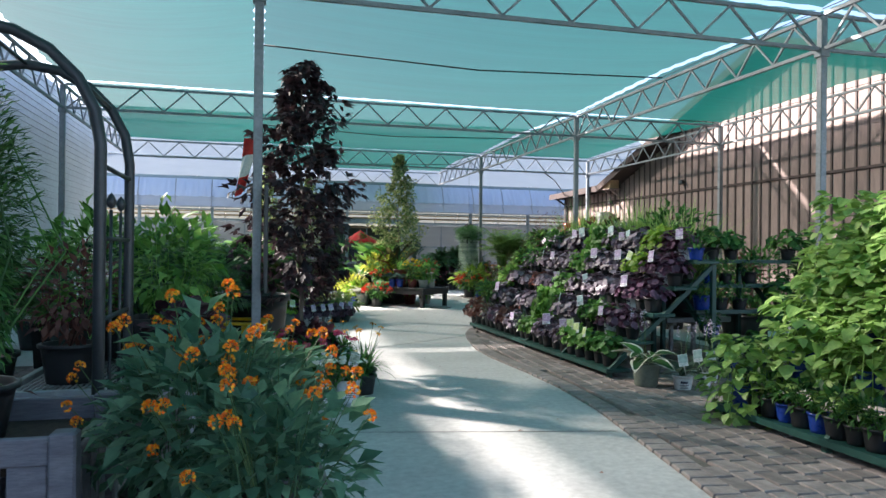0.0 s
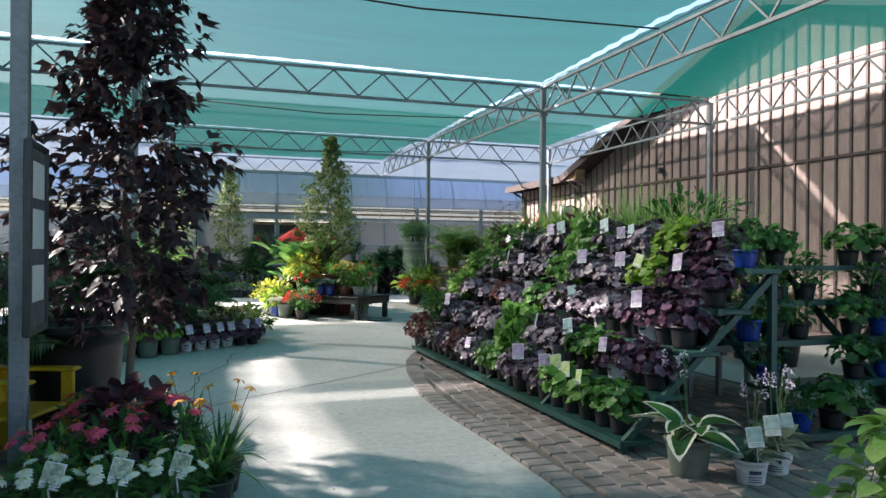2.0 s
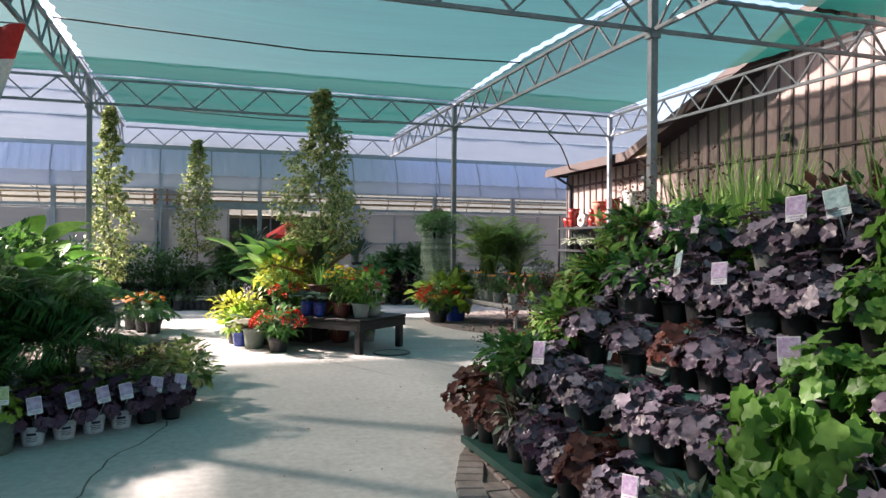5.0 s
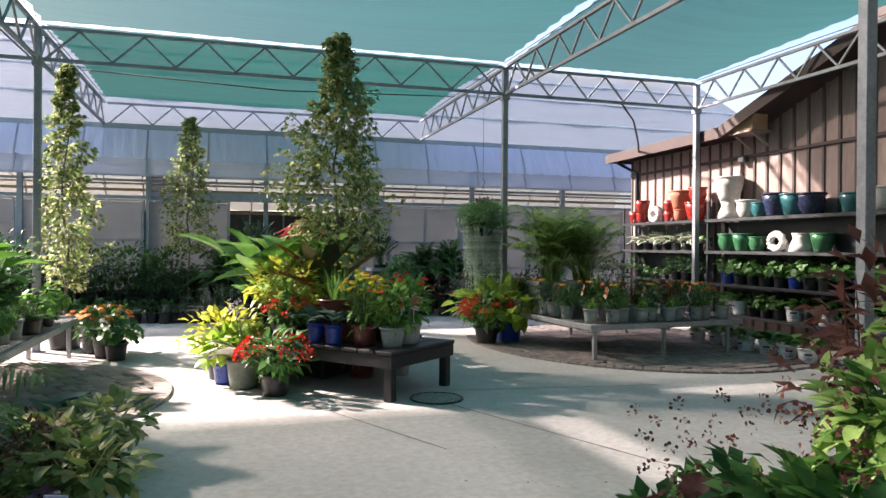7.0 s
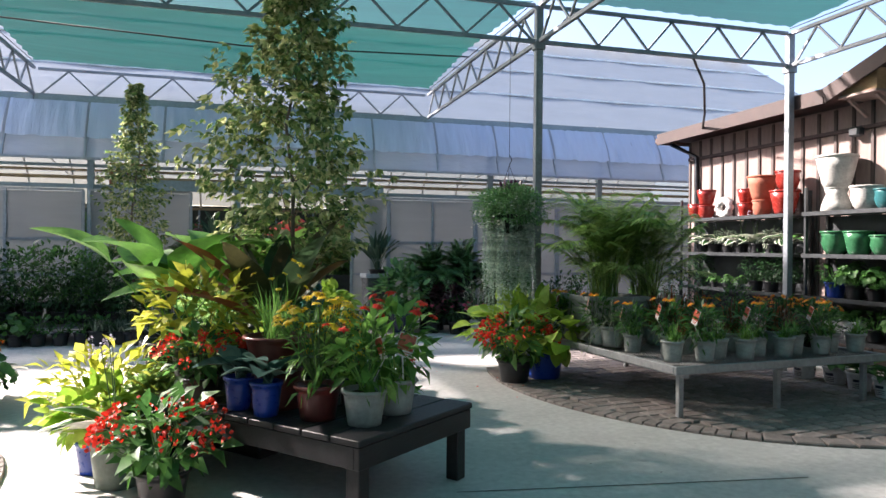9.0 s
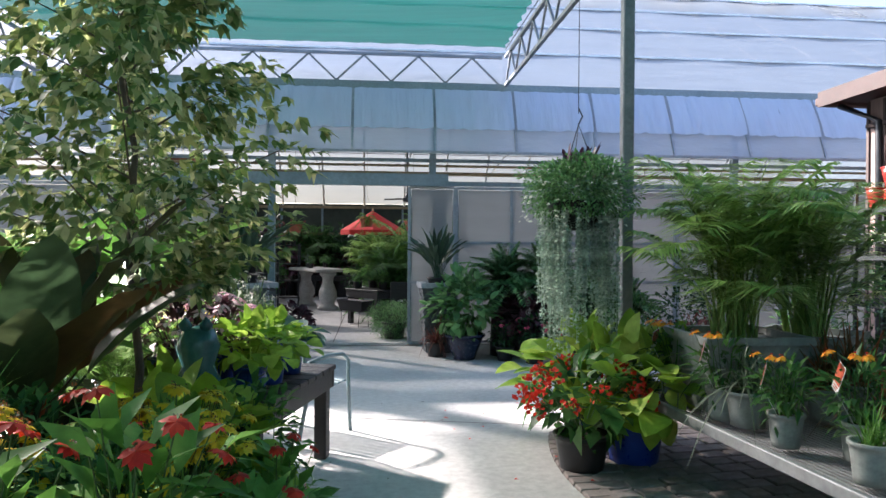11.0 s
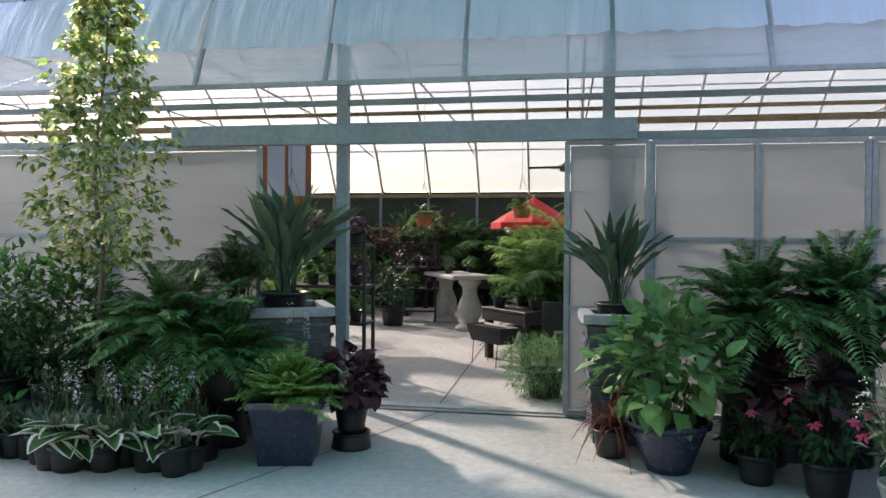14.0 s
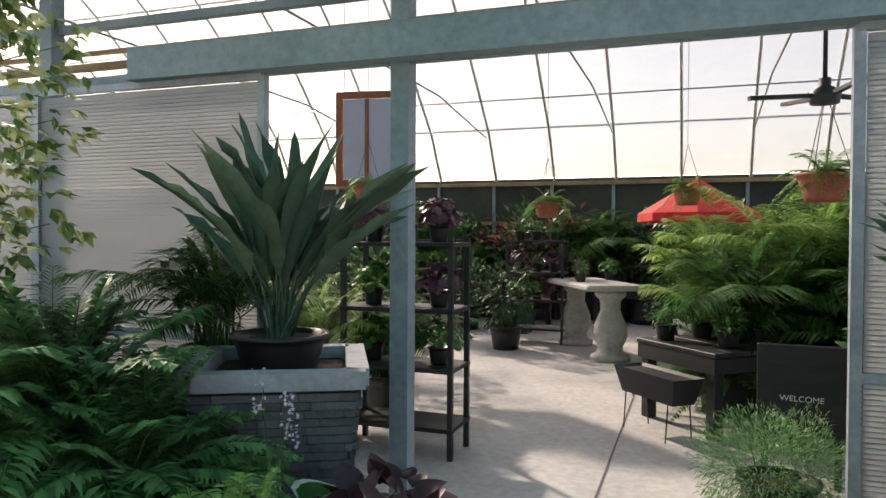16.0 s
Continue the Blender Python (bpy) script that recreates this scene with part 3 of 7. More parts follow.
# vents propped open below the gutter
VB, VO = 2.86, 0.52
x = -13.55
while x < 17:
    w = 1.2
    a0, a1 = Vector((x, GY - 0.10, GUT - 0.06)), Vector((x, GY - VO, VB))
    m = Mesh()
    cols, rows = 8, 8
    for j in range(rows + 1):
        for i in range(cols + 1):
            u, v = i / cols, j / rows
            p = a0.lerp(a1, v) + Vector((w * u, 0, 0))
            bulge = 0.05 * math.sin(math.pi * v) * math.sin(math.pi * u) + 0.035 * noise.noise((x * 3 + u * 7, v * 2.2, 3))
            m.v.append((p.x, p.y - bulge * 0.9, p.z + bulge * 0.4))
    for j in range(rows):
        for i in range(cols):
            k = j * (cols + 1) + i
            m.f.append((k, k + 1, k + cols + 2, k + cols + 1))
            m.s.append(True)
    vent = part("vent", m, "poly", gh, "wrinkled film vent propped open at its foot")
    m = Mesh()
    cols, rows = 24, 8
    hem = [0.66 + 0.02 * abs(math.sin(i / cols * 9.42)) + 0.02 * noise.noise((x + i * 0.3, 5, 1)) for i in range(cols + 1)]
    for j in range(rows + 1):
        for i in range(cols + 1):
            u, v = i / cols, j / rows * hem[i]
            p = a0.lerp(a1, v) + Vector((0.02 + (w - 0.04) * u, 0, 0))
            fold = 0.035 + 0.05 * math.sin(math.pi * v) + 0.030 * noise.noise((x * 3 + u * 13, v * 1.5, 8)) + 0.012 * noise.noise((x + u * 34, v * 3, 2))
            m.v.append((p.x, p.y - fold * 0.9, p.z + fold * 0.4))
    for j in range(rows):
        for i in range(cols):
            k = j * (cols + 1) + i
            m.f.append((k, k + 1, k + cols + 2, k + cols + 1))
            m.s.append(True)
    part("film_flap", m, "filmflap", vent, "loose creased film with a scalloped hem")
    for q in (0.0,):
        m = Mesh()
        m.bar(a0 + Vector((w * q, -0.02, 0)), a1 + Vector((w * q, -0.02, 0)), 0.035, 0.03)
        part("mullion", m, "panelframe", vent)
    m = Mesh()
    m.bar(a1 + Vector((0, -0.01, 0)), a1 + Vector((w, -0.01, 0)), 0.04, 0.04)
    part("bottom_rail", m, "panelframe", vent)
    m = Mesh()
    m.bar(a1 + Vector((0.3, 0.02, 0.02)), (x + 0.3, GY + 0.1, VB + 0.3), 0.018)
    part("stay", m, "alu", vent)
    x += w
# lower wall sheets; the doorway lies between 2.47 and 5.3
DOOR0, DOOR1 = 2.47, 5.30


def sheet(x0, x1, y, z0=0.04, z1=2.38, cols=1, name="wall_panel"):
    ob = part(name, (lambda q: (q.box(((x0 + x1) / 2, y, (z0 + z1) / 2), (x1 - x0 - 0.06, 0.012, z1 - z0 - 0.06)), q)[1])(Mesh()), "twinwall", gh, "ribbed translucent twin-wall sheet")
    k = Mesh()
    for xx in [x0 + (x1 - x0) * i / cols for i in range(cols + 1)]:
        k.box((xx, y, (z0 + z1) / 2), (0.045, 0.045, z1 - z0))
    for zz in ((z0, 0.95, 1.55, z1) if cols > 1 else (z0, 0.95, z1)):
        k.box(((x0 + x1) / 2, y, zz), (x1 - x0, 0.038, 0.04))
    part("panel_frame", k, "panelframe", ob)
    r = Mesh()
    z = z0 + 0.05
    while z < z1 - 0.05:
        r.box(((x0 + x1) / 2, y - 0.009, z), (x1 - x0 - 0.05, 0.006, 0.005))
        z += 0.022
    tagged(part("ribs", r, "twinwall", ob), kind="stuff")


x = -13.6
while x < 0.0:
    sheet(x, x + 2.34, GY - 0.02, cols=2)
    x += 2.4
sheet(0.85, DOOR0, GY - 0.10, name="sliding_door")
sheet(DOOR1, 5.98, GY - 0.10, name="sliding_door")
x = 6.02
while x < 16:
    sheet(x, x + 1.70, GY - 0.03, cols=2)
    x += 1.75
gpart("door_sill", "concrete", ("box", (3.9, GY - 0.02, 0.015), (3.4, 0.14, 0.03)))
# roof: film between bowed rafters, purlins
groof = tagged(new("roof_greenhouse"), "white film greenhouse roof on steel rafters", "roof", "", "structure")
prof = [(GY - 0.05, GUT + 0.05), (27.6, 4.78), (29.0, 5.68), (30.3, 6.50), (RIDGE_Y, RIDGE_Z), (32.5, 6.62), (33.8, 5.75), (35.2, 4.72), (36.4, 3.60), (BACK_Y, BACK_Z)]
m = Mesh()
n = 30
for i in range(n + 1):
    for y, z in prof:
        m.v.append((-14 + 32 * i / n, y, z + (0.03 if i % 2 else 0)))
for i in range(n):
    for j in range(len(prof) - 1):
        k = i * len(prof) + j
        m.f.append((k, k + 1, k + len(prof) + 1, k + len(prof)))
        m.s.append(True)
part("roof_film", m, "roofpoly", groof)
for x in [3.25 + 1.2 * k for k in range(-14, 12)]:
    m = Mesh()
    m.tube([(x, y, z - 0.05) for y, z in prof], 0.028, 6)
    part("rafter", m, "alu", groof)
for y, z in prof[1:-1]:
    m = Mesh()
    m.box((2, y, z + 0.03), (32, 0.035, 0.03))
    part("purlin", m, "alu", groof)
for y, z in ((28.3, 5.16), (29.6, 5.98), (30.8, 6.74), (33.1, 6.14), (34.5, 5.16), (35.8, 4.08)):
    m = Mesh()
    m.tube([(-14, y, z), (18, y, z)], 0.014, 6)
    part("purlin", m, "galv", groof)
for k in range(-6, 5):
    x = 3.25 + 2.4 * k
    m = Mesh()
    m.tube([(x, GY, GUT - 0.1), (x, 29, 3.75), (x, 33.5, 3.75), (x, 36.2, 3.45)], 0.014, 6)
    part("tie_rod", m, "galv", groof)
# dark wall colour stands in for the dim, goods-filled depth behind the plants
bw = tagged(new("wall_back"), "back wall coloured dark green for the dim crowded interior", "wall", "", "structure")
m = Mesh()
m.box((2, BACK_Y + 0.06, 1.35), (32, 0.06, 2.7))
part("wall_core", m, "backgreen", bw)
for k in range(-13, 14):
    m = Mesh()
    m.box((2 + 1.2 * k, BACK_Y, 1.3), (0.06, 0.06, 2.6))
    part("post", m, "ghsteel", bw)
for z in (0.9, 1.8, 2.6):
    m = Mesh()
    m.box((2, BACK_Y - 0.03, z), (32, 0.05, 0.08))
    part("girt", m, "rust", bw)
for x in (-14, 18):
    m = Mesh()
    pr = [(x, GY, 0), (x, BACK_Y, 0)] + [(x, y, z) for y, z in reversed(prof)]
    m.add(pr, [tuple(range(len(pr)))])
    structure("wall_end", m, "twinwall", "translucent end wall of the greenhouse", "wall")


def roof_z(y):
    for (ya, za), (yb, zb) in zip(prof, prof[1:]):
        if ya <= y <= yb:
            return za + (zb - za) * (y - ya) / (yb - ya)
    return RIDGE_Z


# ---- plants: leaf masses ----
def ball(r=1.0):
    a, z = U(0, 6.2832), U(-1, 1)
    q = math.sqrt(1 - z * z)
    return Vector((q * math.cos(a), q * math.sin(a), z)) * r


def ringdir(i, n, tilt, jitter=0.3):
    a = 6.2832 * i / n + U(-jitter, jitter)
    return Vector((math.cos(a) * math.cos(tilt), math.sin(a) * math.cos(tilt), math.sin(tilt)))


def bush(rx, h, n, ln, wd, z0=0.0, droop=0.4, fat=False, shell=0.45, stems=6):
    """A rounded, uneven mass of single leaves on stems."""
    m = Mesh()
    for i in range(stems):
        d = ringdir(i, stems, 1.0)
        m.tube([(0, 0, z0), d * h * 0.5 + Vector((0, 0, z0)), Vector((d.x * rx * 1.2, d.y * rx * 1.2, z0 + h * 0.8))], 0.006, 4, 0.002, cap=False)
    lump = U(0, 50)
    for i in range(n):
        d = ball()
        r = shell + (1 - shell) * rnd.random() ** 0.6
        k = 1 + 0.45 * noise.noise((d.x * 1.7 + lump, d.y * 1.7, d.z * 1.7))
        p = Vector((d.x * rx * r * k, d.y * rx * r * k, z0 + h * (0.5 + 0.5 * d.z * r * k)))
        w = d + ball(0.6) + Vector((0, 0, 0.25))
        s = U(0.65, 1.2)
        (m.broad if fat else m.leaf)(p, w, ln * s, wd * s, U(0.1, droop * 1.6), U(0.02, 0.25), ball() * 0.5 + Vector((0, 0, 1)))
    return m


def round_leaf(m, p, d, r, ruffle=0.2, lobes=6):
    """A rounded, ruffled, lobed leaf facing along d."""
    d = d.normalized()
    s = d.cross(Vector((0, 0, 1)))
    s = s.normalized() if s.length > 0.05 else Vector((1, 0, 0))
    u = s.cross(d)
    pts = [p - d * r * 0.12]
    n = lobes * 3
    for i in range(n):
        a = 6.2832 * i / n
        q = r * (0.8 if i % 3 == 0 else 1.0) * U(0.9, 1.08)
        pts.append(p + (s * math.cos(a) + u * math.sin(a)) * q + d * (U(-ruffle, ruffle) * r))
    m.add(pts, [(0, 1 + i, 1 + (i + 1) % n) for i in range(n)], True)


def heuchera(rx=0.17, h=0.2, n=60, r=0.042):
    m = Mesh()
    for i in range(n):
        d = ball()
        d.z = abs(d.z) * 1.1 - 0.15
        k = U(0.75, 1.1)
        p = Vector((d.x * rx * k, d.y * rx * k, 0.04 + h * max(0.0, d.z) * k + U(-0.02, 0.03)))
        if i % 3 == 0:
            m.tube([(0, 0, 0), p * 0.6 + Vector((0, 0, 0.03)), p], 0.003, 3, cap=False)
        round_leaf(m, p, d + ball(0.45) + Vector((0, 0, 0.5)), r * U(0.7, 1.2))
    return m


def fern(n, ln, pinna, droop=0.75, tilt=(0.3, 1.1), leaflets=16, width=0.02, z0=0.0):
    m = Mesh()
    for i in range(n):
        t = U(*tilt)
        m.frond((U(-0.03, 0.03), U(-0.03, 0.03), z0), ringdir(i * 2.4, n, t, 0.5), ln * U(0.7, 1.1), pinna * U(0.8, 1.1), droop * U(0.7, 1.2) * (0.4 + 0.6 * math.cos(t)), leaflets, width)
    return m


def palm(n, ln, pinna, width=0.02, stem=0.35, droop=0.6, leaflets=20):
    m = Mesh()
    for i in range(n):
        d = ringdir(i * 2.4, n, U(0.7, 1.42), 0.6)
        foot = Vector((U(-0.10, 0.10), U(-0.10, 0.10), 0))
        p = foot + Vector((d.x * 0.35, d.y * 0.35, 1)) * (stem * U(0.1, 1.0))
        m.tube([foot, p], 0.008, 4, 0.005, cap=False)
        m.frond(p, d, ln * U(0.75, 1.1), pinna, droop * U(0.6, 1.3), leaflets, width, 0.15)
    return m


def blades(n, ln, wd, droop=0.7, tilt=(0.6, 1.45), spread=0.05, seg=5):
    m = Mesh()
    for i in range(n):
        m.strap((U(-spread, spread), U(-spread, spread), 0), ringdir(i * 2.4, n, U(*tilt), 0.8), ln * U(0.6, 1.1), wd * U(0.7, 1.2), droop * U(0.4, 1.2), seg)
    return m


def paddles(n, ln, wd, stalk, droop=0.25, tilt=(0.7, 1.35), ruffle=0.015, curl=0.18):
    """Big blades on stalks from one foot."""
    m = Mesh()
    for i in range(n):
        d = ringdir(i * 2.4, n, U(*tilt), 0.7)
        st = stalk * U(0.55, 1.1)
        foot = Vector((U(-0.04, 0.04), U(-0.04, 0.04), 0))
        top = foot + d * st
        m.tube([foot, foot + d * st * 0.5 + Vector((0, 0, 0.03)), top], 0.008, 5, 0.004, cap=False)
        e = Vector((d.x, d.y, d.z * 0.75 - 0.05))
        m.broad(top, e, ln * U(0.75, 1.15), wd * U(0.8, 1.15), droop * U(0.5, 1.6), curl, ball(0.25) + Vector((0, 0, 1)), ruffle, 5)
    return m


def strand(ln, leaf, each):
    """One strand of small round leaves hanging straight down."""
    m = Mesh()
    dx, dy = U(-0.03, 0.03), U(-0.03, 0.03)
    m.tube([(0, 0, 0.02), (dx * 0.5, dy * 0.5, -ln * 0.5), (dx, dy, -ln)], 0.0016, 3, cap=False)
    for k in range(each):
        f = (k + U(0, 1)) / each
        m.leaf((dx * f + U(-0.008, 0.008), dy * f + U(-0.008, 0.008), -ln * f), ball() - Vector((0, 0, 0.3)), leaf * U(0.7, 1.2), leaf * U(0.8, 1.1), 0.1, 0.1)
    return m


def vine(rx, h, drop, n, leaf, lobed=False):
    """A mound of heart-shaped leaves that spills over and hangs down."""
    m = Mesh()
    for i in range(n):
        a = U(0, 6.2832)
        f = rnd.random() ** 0.8
        t = U(-drop, h)
        q = rx * (0.35 + 0.65 * f) * (1 - 0.35 * max(0, t) / h)
        p = Vector((q * math.cos(a), q * math.sin(a), t))
        out = Vector((math.cos(a), math.sin(a), U(-0.7, 0.5)))
        s = U(0.7, 1.2)
        if lobed:
            round_leaf(m, p, out + ball(0.35) + Vector((0, 0, 0.35)), leaf * 0.55 * s)
            continue
        m.broad(p, out + ball(0.35), leaf * s, leaf * 0.85 * s, U(0.1, 0.5), U(0.03, 0.2), ball(0.4) + Vector((0, 0, 1)), 0.02, 3)
    for i in range(9):
        a = U(0, 6.2832)
        m.tube([(0, 0, 0), (rx * 0.6 * math.cos(a), rx * 0.6 * math.sin(a), h * 0.4), (rx * math.cos(a), rx * math.sin(a), -drop * U(0.3, 0.9))], 0.004, 4, cap=False)
    return m


def heads(pts, r, petals=9, kind="daisy"):
    """Flower heads at the points: flat rayed ones, or round clusters."""
    m = Mesh()
    for p in pts:
        p = Vector(p)
        face = (Vector((p.x, p.y, 0)).normalized() * 0.45 + Vector((0, 0, 1)) + ball(0.3)).normalized()
        s = face.cross(Vector((1, 0.2, 0))).normalized()
        t = face.cross(s)
        if kind == "daisy":
            for k in range(petals):
                a = 6.2832 * k / petals
                d = s * math.cos(a) + t * math.sin(a) - face * U(0.0, 0.45)
                m.leaf(p, d, r * U(0.85, 1.1), r * 0.5, 0.2, 0.05, face, 0.6)
        else:
            for k in range(petals):
                d = ball()
                d = (d + face * 0.6).normalized()
                m.leaf(p + d * r * 0.6, d * 0.7 + ball(0.6), r * 0.52, r * 0.55, 0.1, 0.1, ball(), 0.6)
    return m


def stalks(pts, r=0.003, foot=0.04):
    m = Mesh()
    for p in pts:
        m.tube([(p[0] * 0.15, p[1] * 0.15, foot), (p[0] * 0.6, p[1] * 0.6, p[2] * 0.6), p], r, 4, r * 0.7, cap=False)
    return m


def dome(n, rx, z0, z1, top_only=0.2):
    out = []
    for i in range(n):
        d = ball()
        d.z = abs(d.z) * (1 - top_only) + top_only
        out.append((d.x * rx, d.y * rx, z0 + (z1 - z0) * d.z))
    return out


def tree_meshes(h, crown0, rx, n, leaf, trunk, lobed=True, cone=1.0, wild=0.25):
    """Trunk, limbs and a crown of single leaves in tiers, with gaps and an uneven outline."""
    wood, crown = Mesh(), Mesh()
    wood.tube([(U(-0.015, 0.015) * k, U(-0.015, 0.015) * k, h * 0.97 * k / 8) for k in range(9)], trunk, 8, trunk * 0.18)
    tips = []
    nb = 46
    for i in range(nb):
        f = (i + 0.5) / nb
        z = crown0 + (h - crown0) * f
        prof = rx * (math.sin(math.pi * min(1, 0.16 + 0.84 * f)) ** 0.7 if cone < 0.5 else (1 - f) ** (0.55 * cone) * min(1, 0.45 + f * 4) + 0.06)
        a = 2.4 * i + U(-0.4, 0.4)
        ln = prof * U(0.55, 1.12)
        b = Vector((0, 0, z - ln * 0.35))
        e = Vector((math.cos(a) * ln, math.sin(a) * ln, z + ln * U(0.0, 0.35)))
        wood.tube([b, b.lerp(e, 0.5) + Vector((0, 0, 0.02)), e], trunk * 0.28 * (1 - 0.6 * f), 4, 0.002, cap=False)
        tips.append((b, e, ln))
    for i in range(n):
        b, e, ln = tips[rnd.randrange(nb)]
        q = rnd.random() ** 0.55
        p = b.lerp(e, 0.25 + 0.8 * q) + ball(0.05 + wild * ln * 0.5)
        out = Vector((p.x, p.y, 0)).normalized() if abs(p.x) + abs(p.y) > 1e-4 else Vector((1, 0, 0))
        d = out * 0.8 + ball(0.7) + Vector((0, 0, -0.15))
        s = leaf * U(0.65, 1.2)
        if lobed:
            up = ball(0.5) + Vector((0, 0, 1))
            for turn in (-0.75, 0, 0.75):
                dd = Matrix.Rotation(turn, 3, up.normalized()) @ d
                crown.leaf(p, dd, s * (1 if turn == 0 else 0.82), s * 0.46, U(0.1, 0.5), 0.1, up)
        else:
            crown.leaf(p, d, s, s * 0.55, U(0.1, 0.5), 0.12, ball(0.4) + Vector((0, 0, 1)))
    return wood, crown


# ---- pots and tags ----
def pot_mesh(r, h, taper=0.78, rim=0.012, square=False, belly=0.0):
    m = Mesh()
    prof = [(r * taper, 0.0)]
    for k in range(1, 5):
        f = k / 5
        prof.append((r * (taper + (1 - taper) * f) + belly * math.sin(math.pi * f), h * f * 0.94))
    prof += [(r, h * 0.90), (r + rim, h * 0.905), (r + rim, h), (r - 0.006, h), (r - 0.010, h * 0.90), (0.0, h * 0.885)]
    m.lathe(prof, n=16, square=square)
    return m


def tag_mesh(w, h, stick, lean, roll):
    """A printed card on a stake: card, picture field and stake."""
    card, pic, stake = Mesh(), Mesh(), Mesh()
    mm = Matrix.Rotation(lean, 4, "X")
    tip = Matrix.Translation(mm @ Vector((0, 0, stick))) @ Matrix.Rotation(-0.22, 4, "X") @ Matrix.Rotation(roll, 4, "Y")
    card.box((0, 0, h / 2), (w, 0.002, h), m=tip)
    pic.box((0, -0.0022, h * 0.62), (w * 0.93, 0.0015, h * 0.68), m=tip)
    pic.box((0, 0.0022, h * 0.62), (w * 0.93, 0.0015, h * 0.68), m=tip)
    for k, f in enumerate((0.7, 0.5)):
        pic.box((0, -0.0022, h * (0.19 - 0.09 * k)), (w * f, 0.0015, h * 0.035), m=tip)
    stake.box((0, 0.002, stick / 2), (0.008, 0.002, stick), m=mm)
    return card, pic, stake


CARDS = {}


def add_tag(ob, pic, p, turn=0.0, w=0.092, h=0.12, stick=0.17, lean=0.45, roll=0.0):
    key = (pic, w, h, stick, lean, roll)
    if key not in CARDS:
        a, b, c = tag_mesh(w, h, stick, lean, roll)
        CARDS[key] = (a.data("plant_tag", "tag"), b.data("picture", pic), c.data("stake", "tag"))
    a, b, c = CARDS[key]
    t = part("plant_tag", a, None, ob, "printed white card on a stake", Matrix.Translation(p) @ Matrix.Rotation(radians(turn), 4, "Z"))
    part("picture", b, None, t)
    part("stake", c, None, t)


def plant(name, label, category, group, pot, *bits, tag=None, band=None):
    """A potted plant: pot = (material, radius, height[, taper, square]); bits = (part name, Mesh, material[, lift])."""
    ob = thing(name, label, category, group, at(0, 0, -60))
    mat, r, h, *rest = pot
    taper = rest[0] if rest else 0.78
    sq = bool(rest[1]) if len(rest) > 1 else False
    p = part("pot", pot_mesh(r, h, taper, min(0.02, r * 0.09), sq), mat, ob)
    s = Mesh()
    s.lathe([(0.0, h * 0.87), (r * 0.93, h * 0.88), (r * 0.5, h * 0.905), (0.0, h * 0.91)], n=12, square=sq)
    part("soil", s, "soil", ob)
    if band:
        b = Mesh()
        rr = r * (taper + (1 - taper) * 0.6) + 0.0035
        for k in range(3):
            for j, (zz, hh, ww) in enumerate(((0.62, 0.13, 0.55), (0.45, 0.03, 0.7), (0.36, 0.03, 0.6), (0.27, 0.03, 0.65))):
                rz = r * (taper + (1 - taper) * zz) + 0.003
                arc = [(rz * math.cos(2.094 * k - 1.571 + a * ww), rz * math.sin(2.094 * k - 1.571 + a * ww)) for a in (-0.7, -0.42, -0.14, 0.14, 0.42, 0.7)]
                b.add([(x, y, h * (zz - hh / 2)) for x, y in arc] + [(x, y, h * (zz + hh / 2)) for x, y in arc], [(i, i + 1, i + 7, i + 6) for i in range(5)])
        tagged(part("print", b, band, p, "dark printed bars"), kind="stuff")
    for nm, me, mt, *lift in bits:
        up = Matrix.Translation((0, 0, h * 0.9 + (lift[0] if lift else 0)))
        if isinstance(me, list):
            for one in me:
                part(nm, one, mt, ob, "", up)
            continue
        q = part(nm, me, mt, ob, "", up)
        if nm in ("flower_stalks", "flowers", "flower_centres", "flower_plumes"):
            tagged(q, kind="stuff")
    if tag:
        add_tag(ob, tag, (r * 0.25, -r * 0.6, h * 0.9), U(-25, 25), roll=U(-0.5, 0.5), lean=U(0.3, 0.9))
    return ob


PLACED = {}


def put(proto, x, y, z=0.0, turn=None, s=1.0):
    """Sets a plant at its place: the first call moves the model itself, later ones copy it with its parts."""
    turn = U(0, 360) if turn is None else turn
    m = at(x, y, z, turn, s)
    if proto.name not in PLACED:
        PLACED[proto.name] = 1
        proto.matrix_basis = m
        return proto
    return copy_thing(proto, m @ Matrix.Diagonal((*(1 / k for k in proto.scale), 1)))


# ---- furniture ----
def tier_rack(name, label, m, length, tiers=5, rise=0.30, run=0.28, base=0.12):
    """A stepped plant rack: green boards on slanted side frames."""
    ob = thing(name, label, "plant rack", "stepped plant racks", m)
    for k in range(tiers):
        b = Mesh()
        b.box((length / 2, k * run + 0.15, base + k * rise - 0.018), (length, 0.27, 0.036), bevel=0.006)
        part("shelf_board", b, "greenshelf", ob)
        b = Mesh()
        b.box((length / 2, k * run + 0.0, base + k * rise - 0.014), (length + 0.02, 0.022, 0.048))
        part("shelf_lip", b, "greenshelf", ob)
    n = max(2, round(length / 1.25) + 1)
    for i in range(n):
        x = 0.06 + (length - 0.12) * i / (n - 1)
        f = Mesh()
        f.bar((x, 0.03, base - 0.05), (x, (tiers - 1) * run + 0.25, base + (tiers - 1) * rise - 0.05), 0.04, 0.05)
        f.bar((x, 0.06, 0.0), (x, 0.06, base - 0.03), 0.05)
        f.bar((x, (tiers - 1) * run + 0.25, 0.0), (x, (tiers - 1) * run + 0.25, base + (tiers - 1) * rise - 0.04), 0.05)
        part("side_frame", f, "greenshelf", ob)
    return ob


